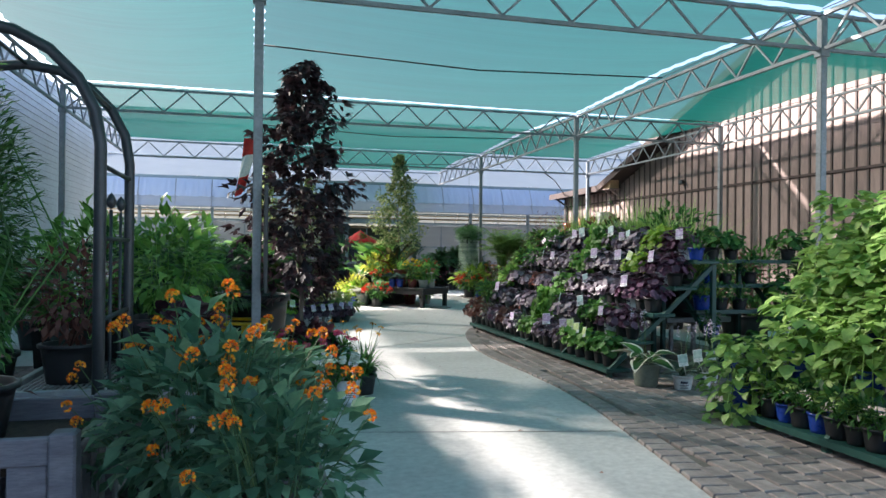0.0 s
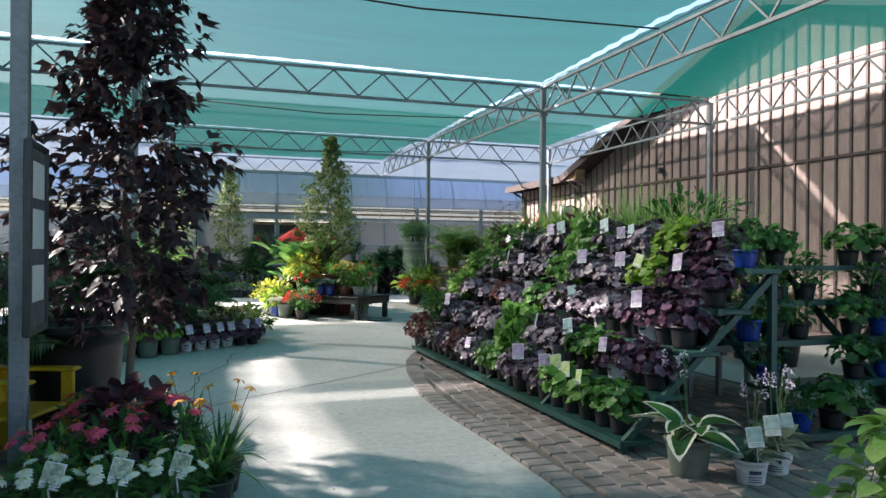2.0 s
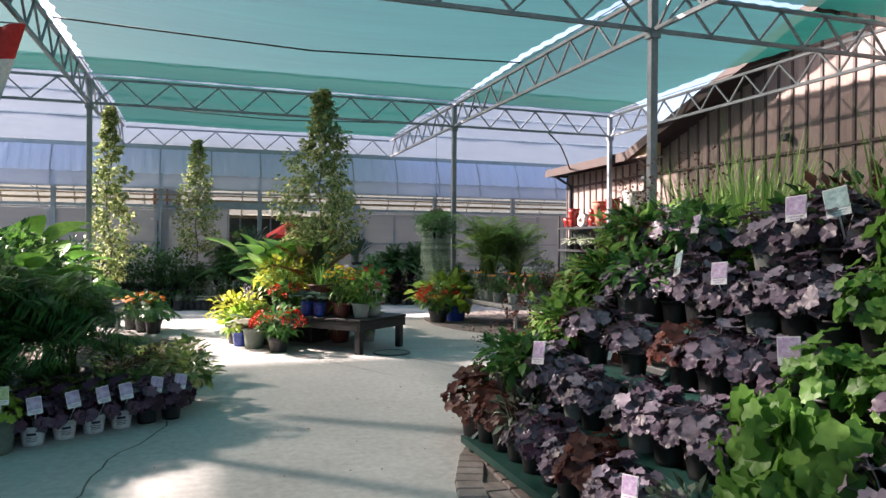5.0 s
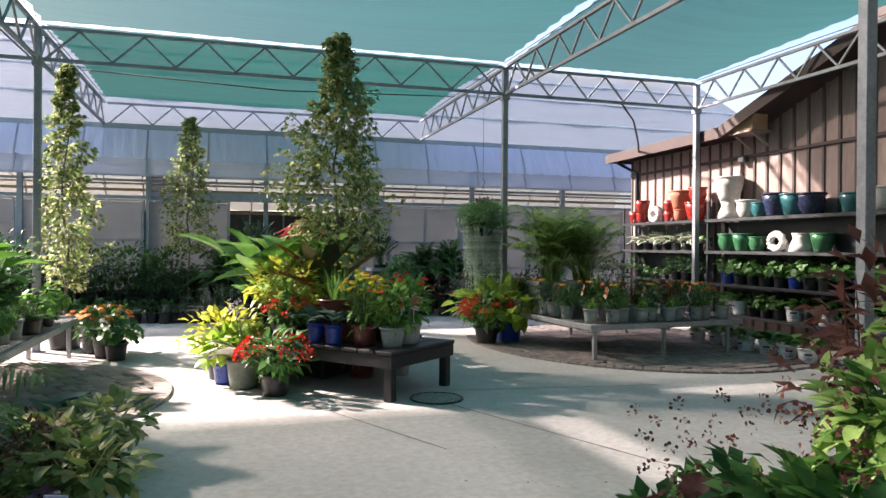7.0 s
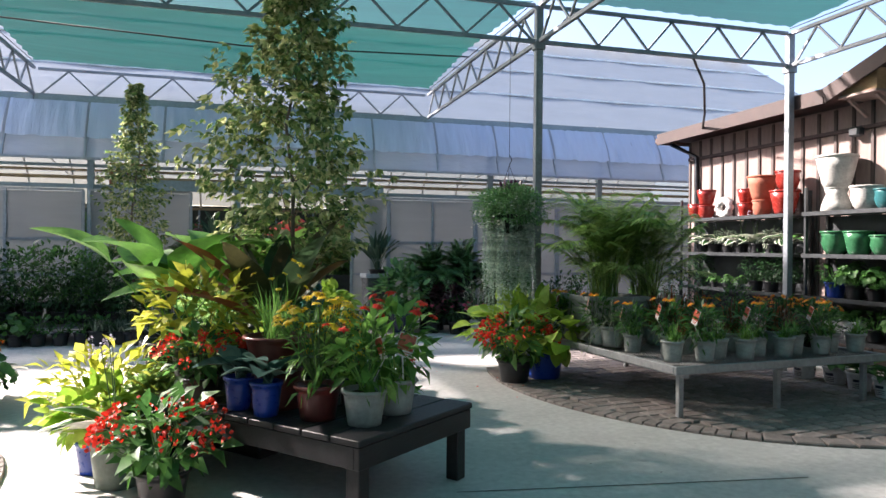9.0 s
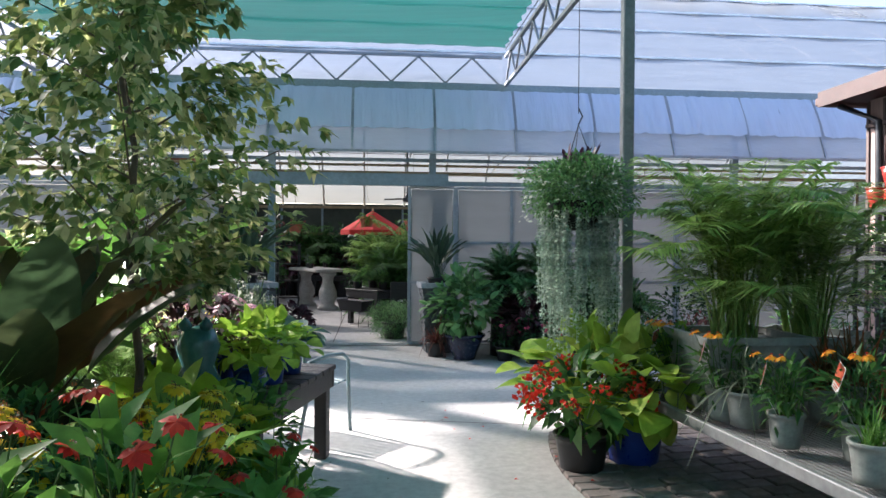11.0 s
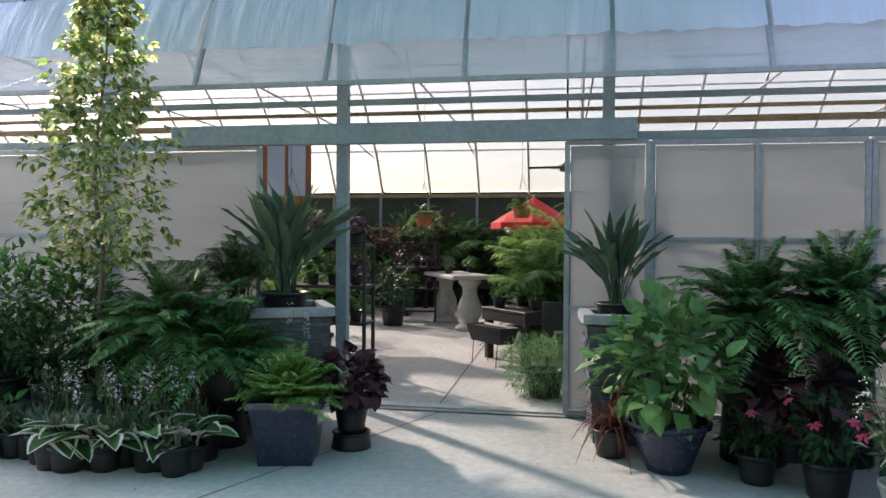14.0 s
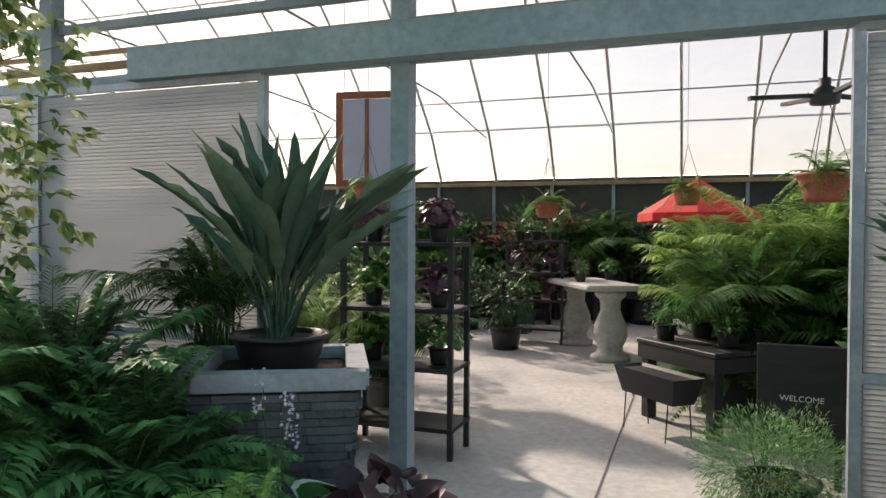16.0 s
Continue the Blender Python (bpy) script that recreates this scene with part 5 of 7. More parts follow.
tob = new("word_tmp", txt)
bpy.context.view_layer.update()
wm = bpy.data.meshes.new_from_object(tob.evaluated_get(bpy.context.evaluated_depsgraph_get()))
bpy.data.objects.remove(tob)
wm.materials.clear()
wm.materials.append(M["tag"])
part("lettering", wm, None, ob, "white lettering", Matrix.Translation((0, -0.018, 0.52)) @ Matrix.Rotation(radians(90), 4, "X"))
ob = thing("trough_planter", "dark trough planter on a wire stand", "planter", "", at(4.42, 28.62, INT, -48.7))
m = Mesh()
m.add([(-0.3, -0.1, 0.28), (0.3, -0.1, 0.28), (0.3, 0.1, 0.28), (-0.3, 0.1, 0.28), (-0.36, -0.14, 0.48), (0.36, -0.14, 0.48), (0.36, 0.14, 0.48), (-0.36, 0.14, 0.48), (-0.33, -0.11, 0.46), (0.33, -0.11, 0.46), (0.33, 0.11, 0.46), (-0.33, 0.11, 0.46)],
      [(3, 2, 1, 0), (0, 1, 5, 4), (1, 2, 6, 5), (2, 3, 7, 6), (3, 0, 4, 7), (4, 5, 9, 8), (5, 6, 10, 9), (6, 7, 11, 10), (7, 4, 8, 11), (8, 9, 10, 11)])
part("trough", m, "blackpot", ob)
for x in (-0.25, 0.25):
    m = Mesh()
    m.tube([(x, -0.12, 0), (x, -0.10, 0.28), (x, 0.10, 0.28), (x, 0.12, 0)], 0.006, 5)
    part("stand", m, "darkmetal", ob)


# ---- plant models ----
def heuch(kind, mat, pot="blackpot", tag=None, band=None, words="", r=0.042):
    return plant("heuchera", words + (" in a printed white pot" if band else " in a black nursery pot" if pot == "blackpot" else " in a grey nursery pot"), "plant", "coral bells on the rack",
                 (pot, 0.085, 0.14), ("foliage", heuchera(0.18, 0.20, 60, r), mat), tag=tag, band=band)


H_DARK = [heuch("dark", "lf_purple", words="dark purple coral bells with ruffled leaves") for i in range(2)] + [
    heuch("dark", "lf_purple", "greypot", words="dark purple coral bells with ruffled leaves"), heuch("dark", "lf_purple", tag="picpurple", words="dark purple coral bells with a card"),
    heuch("dark", "lf_purple", tag="picteal", words="dark purple coral bells with teal card")]
H_PLUM = [heuch("plum", "lf_plum", words="plum coral bells with ruffled leaves"), heuch("plum", "lf_plum", "whitepot", "picpurple", "ink", "plum coral bells with a picture card", 0.05),
          heuch("plum", "lf_plum", tag="picpurple", words="plum coral bells with a picture card", r=0.05)]
H_GREEN = [heuch("green", "lf_fresh", words="fresh green foamy bells with lobed leaves"), heuch("green", "lf_fresh", tag="picgreen", words="fresh green foamy bells with a card"), heuch("green", "lf_mid", words="mid-green leafy perennial")]
H_LIME = [heuch("lime", "lf_lime", words="lime yellow coral bells with lobed leaves"), heuch("lime", "lf_lime", tag="picgreen", words="lime yellow coral bells with a card")]
H_GREY = [plant("perennial", "small grey-green perennial in a black pot", "plant", "small perennials", ("blackpot", 0.085, 0.14), ("foliage", bush(0.15, 0.24, 110, 0.08, 0.03), "lf_grey"))]
H_RED = [heuch("red", "lf_red", words="brick red coral bells with ruffled leaves")]
P_VINE = [plant("sweet_potato_vine", "lime sweet potato vine spilling from a blue pot", "plant", "lime vines", ("bluepot", 0.10, 0.16), ("foliage", vine(0.31, 0.36, 0.30, 300, 0.10), "lf_vine", 0.02)),
          plant("sweet_potato_vine", "lime sweet potato vine spilling from a black pot", "plant", "lime vines", ("blackpot", 0.10, 0.16), ("foliage", vine(0.33, 0.30, 0.36, 300, 0.105), "lf_vine", 0.02))]
P_IVY = plant("green_vine", "fresh green trailing vine in a black pot", "plant", "green vines", ("blackpot", 0.09, 0.14), ("foliage", vine(0.25, 0.24, 0.30, 190, 0.115, True), "lf_fresh", 0.02))
P_BLUE = [plant("young_plant", "young green plant in a blue pot", "plant", "young plants", ("bluepot", 0.09, 0.15), ("foliage", bush(0.12, 0.2, 60, 0.08, 0.035), "lf_mid")),
          plant("young_plant", "young green plant in a black pot", "plant", "young plants", ("blackpot", 0.09, 0.14), ("foliage", bush(0.12, 0.18, 60, 0.08, 0.035), "lf_mid"))]


def hosta(mat, n=16, ln=0.22, wd=0.12, pot=("greypot", 0.12, 0.2), words="", flowers=True, tag=None, name="hosta", band=None, edged=False):
    keep = rnd.getstate()
    bits = [("foliage", paddles(n, ln, wd, ln * 0.55, 0.5, (0.35, 1.1), 0.0), mat if not edged else "lf_mid")]
    if edged:
        rnd.setstate(keep)
        bits.append(("leaf_edge", paddles(n, ln * 1.04, wd * 1.42, ln * 0.55, 0.5, (0.35, 1.1), 0.0), "pt_white", -0.004))
    if flowers:
        pts = [(U(-0.08, 0.08), U(-0.08, 0.08), U(0.35, 0.5)) for k in range(3)]
        up = [(x * 1.4, y * 1.4, z + U(-0.1, 0.05)) for x, y, z in pts for k in range(5)]
        bits += [("flower_stalks", stalks(pts), "greenstem"), ("flowers", heads(up, 0.025, 6, "cluster"), "pt_lilac")]
    return plant(name, words, "plant", "hostas", pot, *bits, tag=tag, band=band)


HO_VAR = hosta("lf_cream", words="cream-edged hosta with pale flower spikes in an olive pot", pot=("olivepot", 0.13, 0.24), edged=True)
HO_WHITE = hosta("lf_grey", 12, 0.16, 0.08, ("whitepot", 0.10, 0.17), "small grey-leaved hosta in a printed white pot", tag="picteal", band="ink")
HO_BLUE = hosta("lf_blue", 12, 0.20, 0.17, ("bluepot", 0.09, 0.2), "blue-leaved hosta in a bright blue pot", False)
HO_FLOOR = hosta("lf_mid", 14, 0.16, 0.12, ("whitepot", 0.12, 0.2), "green hosta in a printed white pot on the floor", False, band="ink")
HO_BLACK = hosta("lf_cream", 12, 0.2, 0.11, ("blackpot", 0.1, 0.15), "white-edged hosta in a black pot", True, edged=True)


def flowering(name, label, group, pot, rx, h, n, ln, wd, leafmat, fl, count, r, petals, kind, mat, lift=1.0, tag=None, band=None, centre=None, low=0.2, single=False):
    pts = dome(count, rx * 1.14, h * 0.40, h * lift * 1.04, low)
    bits = [("foliage", bush(rx * 0.86, h * 0.9, n, ln, wd), leafmat), ("flower_stalks", stalks(pts, 0.0025), "greenstem"),
            ("flower_head", [heads([p], r, petals, kind) for p in pts], mat) if single else ("flowers", heads(pts, r, petals, kind), mat)]
    if centre:
        bits.append(("flower_centres", heads([(x, y, z + r * 0.12) for x, y, z in pts], r * 0.35, 7, "cluster"), centre))
    return plant(name, label, "plant", group, pot, *bits, tag=tag, band=band)


LANT = [flowering("lantana", "leafy lantana with orange flower clusters", "lantanas", ("blackpot", 0.22, 0.34), 0.42, 0.82, 620, 0.105, 0.062, "lf_lantana", None, 24, 0.028, 40, "cluster", "pt_orange", 1.06, single=True),
        flowering("lantana", "leafy lantana with orange and yellow flower clusters", "lantanas", ("blackpot", 0.22, 0.34), 0.40, 0.75, 560, 0.105, 0.062, "lf_lantana", None, 18, 0.028, 40, "cluster", "pt_orange", 1.06, single=True)]
WHITEF = flowering("shasta_daisy", "cream daisies in a printed white pot", "white-potted perennials", ("whitepot", 0.115, 0.21, 0.85), 0.16, 0.24, 150, 0.11, 0.032, "lf_mid", None, 9, 0.042, 15, "daisy", "pt_white", 1.15, "picwhite", "ink", centre="pt_yellow", low=0.62)
ECHI = flowering("coneflower", "pink coneflowers in a nursery pot", "coneflowers", ("olivepot", 0.12, 0.2), 0.20, 0.36, 150, 0.12, 0.035, "lf_mid", None, 9, 0.055, 11, "daisy", "pt_pink", 1.12, centre="pt_orange", low=0.6, single=True)
ECHI_R = flowering("coneflower", "red coneflowers in a nursery pot", "coneflowers", ("greypot", 0.11, 0.18), 0.18, 0.42, 130, 0.12, 0.05, "lf_fresh", None, 7, 0.036, 11, "daisy", "pt_red", 1.12, centre="lf_bronze", low=0.45, tag="picred")
RUDB = flowering("rudbeckia", "yellow black-eyed flowers in a nursery pot", "yellow daisies", ("redpot", 0.13, 0.2), 0.22, 0.50, 190, 0.10, 0.022, "lf_fresh", None, 70, 0.034, 9, "daisy", "pt_yellow", 1.05, centre="lf_bronze", low=0.5)
RUDB_S = flowering("rudbeckia", "low golden daisies in a black pot", "yellow daisies", ("blackpot", 0.12, 0.18), 0.20, 0.26, 140, 0.10, 0.035, "lf_mid", None, 30, 0.032, 10, "daisy", "pt_orange", 1.1, low=0.5)
ZIN = flowering("zinnia", "orange zinnias in a pale grey pot", "zinnias on the bench", ("greypot", 0.085, 0.17), 0.15, 0.30, 170, 0.09, 0.026, "lf_mid", None, 3, 0.036, 12, "daisy", "pt_orange", 1.15, "picred", centre="pt_red", low=0.7, single=True)
BEG = flowering("begonia", "red-flowering begonia in a black pot", "begonias", ("blackpot", 0.14, 0.2), 0.30, 0.42, 150, 0.13, 0.075, "lf_mid", None, 42, 0.052, 10, "cluster", "pt_red", 0.9, low=0.0, single=True)
IMPA = flowering("impatiens", "dark-leaved pale pink impatiens in a pot", "annuals", ("bluepot", 0.13, 0.2), 0.22, 0.3, 200, 0.08, 0.04, "lf_burgundy", None, 22, 0.044, 6, "daisy", "pt_pale", 1.02, low=0.2)
DAYL = plant("daylily", "strap-leaved daylily with yellow trumpets", "plant", "daylilies", ("blackpot", 0.13, 0.2), ("foliage", blades(70, 0.5, 0.018, 0.6), "lf_mid"), ("flower_stalks", stalks([(0.1, 0.12, 0.5), (-0.1, 0.15, 0.46), (0.18, -0.05, 0.48)]), "greenstem"), ("flowers", heads([(0.1, 0.12, 0.5), (-0.1, 0.15, 0.46), (0.18, -0.05, 0.48)], 0.05, 6), "pt_orange"))
FERN_BIG = plant("boston_fern", "large arching green fern in a dark pot", "plant", "ferns", ("blackpot", 0.2, 0.28), ("foliage", fern(84, 0.68, 0.105, 0.7, (0.15, 1.4), 26, 0.026), "lf_fern"))
FERN_LIME = plant("fern", "fresh green fern in a square dark planter", "plant", "ferns", ("navypot", 0.19, 0.36, 0.78, True), ("foliage", fern(120, 0.40, 0.07, 0.45, (0.3, 1.45), 16, 0.024), "lf_vine"))
FERN_SM = plant("fern", "soft lacy fern in a small pot", "plant", "ferns", ("blackpot", 0.1, 0.15), ("foliage", fern(22, 0.36, 0.05, 0.7, (0.4, 1.2), 14, 0.014), "lf_mid"))
ASPAR = plant("asparagus_fern", "feathery green asparagus fern on the floor", "plant", "ferns", ("blackpot", 0.18, 0.25), ("foliage", bush(0.40, 0.62, 8000, 0.045, 0.007, -0.26, shell=0.3), "lf_fern"))
PALM_A = plant("areca_palm", "feathery areca palm in a blue-grey pot", "plant", "palms", ("greypot", 0.24, 0.36, 0.85, True), ("foliage", palm(58, 0.70, 0.24, 0.018, 0.55, 0.42, 26), "lf_vine"))
PALM_D = plant("areca_palm", "dark green palm in a black pot", "plant", "palms", ("blackpot", 0.2, 0.3), ("foliage", palm(44, 0.8, 0.28, 0.016, 0.30, 0.6, 24), "lf_mid"))
SHRUB_D = plant("shrub", "dense dark green shrub in a black pot", "plant", "shrubs", ("blackpot", 0.18, 0.26), ("foliage", bush(0.34, 0.75, 420, 0.09, 0.045), "lf_dark"))
SHRUB_M = plant("shrub", "leafy green shrub in a black pot", "plant", "shrubs", ("blackpot", 0.18, 0.26), ("foliage", bush(0.36, 0.8, 400, 0.10, 0.045), "lf_mid"))
SHRUB_R = plant("shrub", "reddish bronze shrub in a black pot", "plant", "shrubs", ("blackpot", 0.18, 0.26), ("foliage", bush(0.32, 0.7, 340, 0.09, 0.04), "lf_red"))
SHRUB_T = plant("tomato_plant", "bushy green plant in a black planter", "plant", "tomato plants", ("blackpot", 0.24, 0.42, 0.9, True), ("foliage", bush(0.36, 0.85, 360, 0.12, 0.06), "lf_fresh"))
GRASS_T = plant("feather_grass", "tall feathery ornamental grass", "plant", "grasses", ("blackpot", 0.16, 0.25), ("foliage", blades(420, 1.15, 0.009, 0.4, (0.95, 1.52), 0.08), "lf_vine"))
GRASS_B = plant("bronze_grass", "arching bronze ornamental grass in a grey pot", "plant", "grasses", ("greypot", 0.1, 0.17), ("foliage", blades(110, 0.55, 0.01, 0.75, (0.7, 1.5), 0.05), "lf_bronze"))
GRASS_G = plant("green_grass", "arching pale green grass in a grey pot", "plant", "grasses", ("greypot", 0.1, 0.17), ("foliage", blades(120, 0.5, 0.009, 0.9, (0.5, 1.5), 0.05), "lf_grey"))
SEDGE = plant("sedge", "short tufted sedge in a pale grey pot", "plant", "grasses", ("greypot", 0.085, 0.17), ("foliage", blades(80, 0.24, 0.006, 0.5, (0.6, 1.5), 0.04), "lf_fresh"))
COLEUS = plant("coleus", "dark burgundy coleus in a black pot", "plant", "coleus", ("blackpot", 0.14, 0.22), ("foliage", bush(0.28, 0.46, 260, 0.11, 0.10, fat=True), "lf_burgundy"))
COL_LIME = plant("coleus", "lime yellow coleus in a pot", "plant", "coleus", ("bluepot", 0.12, 0.2), ("foliage", bush(0.26, 0.3, 120, 0.13, 0.10, fat=True), "lf_lime"))
GOLD = plant("golden_foliage", "golden feathery foliage plant in a dark pot", "plant", "coleus", ("blackpot", 0.15, 0.24), ("foliage", bush(0.30, 0.4, 260, 0.11, 0.055), "lf_yellow"))
GREYS = plant("lavender", "grey-leaved small plant in a black pot", "plant", "small grey plants", ("blackpot", 0.09, 0.16), ("foliage", blades(50, 0.22, 0.02, 0.4, (0.5, 1.5), 0.05), "lf_grey"))
BIGLEAF = plant("fatsia", "broad-leaved green shrub in a round navy pot", "plant", "feature plants", ("navypot", 0.26, 0.34, 0.55), ("foliage", bush(0.42, 0.82, 380, 0.15, 0.095, fat=True), "lf_fern"))
BANANA = plant("elephant_ear", "elephant ear with big bright green leaves", "plant", "feature plants", ("blackpot", 0.2, 0.3), ("foliage", paddles(12, 0.46, 0.32, 0.6, 0.45, (0.6, 1.35)), "lf_fresh"))
CANNA = plant("canna", "tall canna with bronze and orange leaves in a green pot", "plant", "feature plants", ("greenglaze", 0.17, 0.3), ("foliage", paddles(14, 0.58, 0.22, 0.32, 0.25, (0.8, 1.45)), "lf_bronze"))
PINKM = flowering("mandevilla", "dark-leaved plant with bright pink trumpets in a black pot", "annuals", ("blackpot", 0.14, 0.22), 0.26, 0.45, 200, 0.09, 0.04, "lf_dark", None, 7, 0.05, 6, "daisy", "pt_pink", 1.0, low=0.1)
ANGEL = flowering("angelonia", "white-flowering wispy plant in a pale pot", "annuals", ("greypot", 0.12, 0.24), 0.2, 0.5, 140, 0.09, 0.02, "lf_grey", None, 40, 0.018, 6, "cluster", "pt_white", 1.1, low=0.3)
YTRI = plant("variegated_brunnera", "cream-variegated low perennial in a black pot", "plant", "small perennials", ("blackpot", 0.11, 0.16), ("foliage", bush(0.24, 0.26, 170, 0.10, 0.06, fat=True), "lf_cream"))
REDGRASS = plant("fountain_grass", "red fountain grass in a dark pot", "plant", "grasses", ("blackpot", 0.1, 0.15), ("foliage", blades(90, 0.45, 0.012, 0.8, (0.5, 1.5), 0.04), "lf_red"))
ASTIL = plant("astilbe", "bronze-leaved plant with coral plumes", "plant", "small perennials", ("blackpot", 0.1, 0.15), ("foliage", bush(0.18, 0.22, 120, 0.09, 0.05), "lf_mid"), ("flower_plumes", heads([(U(-0.12, 0.12), U(-0.12, 0.12), 0.24 + 0.02 * k) for k in range(14)], 0.028, 9, "cluster"), "lf_red"))

ROW_LIME = plant("heuchera", "lime coral bells in a grey-green pot with a card", "plant", "coral bells on the floor", ("olivepot", 0.13, 0.24, 0.85), ("foliage", heuchera(0.17, 0.16, 46, 0.042), "lf_lime"), tag="picgreen")

# ---- the coral bell rack ----
for k in range(5):
    z, x = 0.12 + 0.30 * k, RACK_X + 0.15 + 0.28 * k
    n = 21
    for i in range(n):
        y = 11.95 - i * 0.236
        if y > 11.55:
            pick = [ASTIL, H_RED[0]][(i + k) % 2] if k > 1 else rnd.choice(H_RED + H_GREEN[2:])
        elif y > 9.75:
            pick = rnd.choice(H_DARK + H_DARK[:2] + (H_PLUM[:1] if k < 3 else H_DARK[3:]) + (H_GREY if k == 0 else [])) if rnd.random() > 0.12 else rnd.choice(H_RED + H_GREY)
        elif y > 9.2:
            pick = rnd.choice([P_IVY, P_IVY, H_GREEN[0]])
        elif y > 8.3:
            pick = rnd.choice(H_DARK)
        elif y > 7.75:
            pick = rnd.choice(H_LIME if k > 2 else H_GREEN if k != 2 else H_DARK)
        else:
            pick = rnd.choice(H_GREEN) if k == 0 else H_PLUM[1] if rnd.random() < 0.5 else H_PLUM[0]
            if k == 4 and y < 7.35:
                pick = P_BLUE[0]
        if k > 0 and rnd.random() < 0.05:
            continue
        put(pick, x + U(-0.02, 0.02), y, z, U(-25, 40) - 80, U(0.95, 1.22))
for i in range(16):
    put(rnd.choice([GRASS_T, GRASS_T, SHRUB_M, SHRUB_R, GRASS_T]), 5.6 + U(-0.15, 0.3), 8.55 + i * 0.24, 0.535, None, U(1.25, 1.55))
for k in range(5):
    for i in range(8):
        if rnd.random() < 0.72:
            put(rnd.choice(P_BLUE + H_GREEN[2:]), 5.2 + 0.29 * i + U(-0.04, 0.04), 6.9 + 0.28 * k, 0.12 + 0.30 * k, None, U(0.95, 1.2))
put(HO_VAR, 3.93, 6.55, 0, 20, 1.1)
put(HO_WHITE, 4.2, 6.30, 0, -25, 1.0)
put(HO_WHITE, 4.5, 6.42, 0, -40, 1.05)
put(HO_WHITE, 4.72, 6.6, 0, -20, 0.95)
for y, x in ((12.55, 4.0), (12.75, 4.45), (12.6, 4.95)):
    put(H_RED[0], x, y, 0, None, 1.5)
    put(ASTIL, x + 0.2, y + 0.25, 0, None, 1.3)

for x, y, z in ((4.1, 11.7, 0.42), (4.1, 11.95, 0.42), (4.7, 11.2, 1.02), (5.0, 11.7, 1.32), (5.0, 11.1, 1.32)):
    put(ASTIL, x - 0.06, y, z, None, 1.25)
LUSH = [plant("bergenia", "lush fresh green broad-leaved perennial with a card", "plant", "broad-leaved perennials", ("blackpot", 0.1, 0.15), ("foliage", bush(0.25, 0.40, 150, 0.15, 0.085, fat=True), "lf_vine"), tag="picteal"),
        plant("bergenia", "lush green broad-leaved perennial in a black pot", "plant", "broad-leaved perennials", ("blackpot", 0.1, 0.15), ("foliage", bush(0.25, 0.38, 150, 0.14, 0.08, fat=True), "lf_fresh"))]
for i, (x, y, z) in enumerate(((4.4, 11.98, 0.72), (4.4, 11.7, 0.72), (4.7, 12.0, 1.02), (4.7, 11.72, 1.02), (4.98, 12.0, 1.32), (4.98, 11.6, 1.32), (4.15, 12.0, 0.42))):
    put(LUSH[i % 2], x, y, z, U(-60, 30), U(0.72, 0.85))
put(SHRUB_R, 5.5, 12.75, 0, None, 1.7)
mesh_bench("pale metal bench behind the rack with tall grasses", at(5.35, 8.4), 1.0, 4.0, 0.5)

# ---- the lime vine rack ----
for k in range(5):
    for i in range(9):
        y = 5.05 - i * 0.33
        x, z = 3.95 + 0.28 * k, 0.12 + 0.30 * k
        if k == 0:
            put(rnd.choice(P_BLUE) if i else P_VINE[0], x, y, z, None, 1.1)
            put(rnd.choice(P_BLUE), x, y - 0.165, z, None, 0.95)
        elif k >= 2 or i % 2:
            if not (i == 0 and k < 3):
                put(P_VINE[(i + k) % 2], x + U(-0.05, 0.05), y + U(-0.08, 0.08), z, None, U(0.95, 1.3))

# ---- plants between the rack and the shed ----
for i in range(18):
    y = 5.0 + i * 0.55
    put(rnd.choice([SHRUB_M, SHRUB_D, GRASS_T, SHRUB_R, FERN_BIG]), 7.6 + U(-0.3, 1.8), y, 0, None, U(1.1, 1.6))

# ---- by the first post: lantanas, daisies, coneflowers, bench ----
for i, (x, y, sc) in enumerate(((-0.12, 2.48, 0.84), (0.06, 2.12, 0.74), (-0.30, 2.75, 0.72), (0.04, 2.85, 0.76))):
    ob = thing("plinth_crate", "low dark crate under a lantana", "crate", "plinth crates", at(x, y, 0, 12 * i))
    m = Mesh()
    m.box((0, 0, 0.14), (0.36, 0.36, 0.28), bevel=0.01)
    part("crate_body", m, "greywood", ob)
    for k in range(2):
        m = Mesh()
        m.box((0, -0.187, 0.08 + 0.12 * k), (0.36, 0.012, 0.09), bevel=0.003)
        part("slat", m, "greywood", ob)
    put(LANT[i % 2], x, y, 0.281, 20 + 95 * i, sc)
put(FERN_SM, 0.42, 2.62, 0.0, 30, 1.3)
ced = plant("cedar", "upright green cedar in a wooden planter", "plant", "", ("blackpot", 0.16, 0.2), ("foliage", bush(0.17, 1.15, 5200, 0.055, 0.013, shell=0.4), "lf_mid"))
put(ced, -0.98, 2.80, 0.72, 0, 1.0)
for i, x in enumerate((-0.04, 0.26, 0.54, 0.83)):
    put(WHITEF, x, 6.42 + 0.05 * (i % 2) + 0.02 * i, 0, (14, 20, 24, 8)[i], (1.05, 1.0, 1.0, 0.97)[i])
for x, y in ((0.22, 6.95), (0.52, 6.98), (0.80, 7.25), (0.34, 7.5), (0.28, 7.85)):
    put(ECHI, x, y, 0, None, U(0.85, 0.98))
put(COLEUS, 0.55, 7.35, 0, None, 0.95)
for x, y in ((1.02, 6.85), (1.08, 7.2), (0.9, 7.6)):
    put(DAYL, x, y, 0, None, 0.95)
put(SHRUB_T, -0.62, 5.55, 0.5, 5, 0.95)
put(SHRUB_T, -0.62, 6.1, 0.5, 0, 0.9)
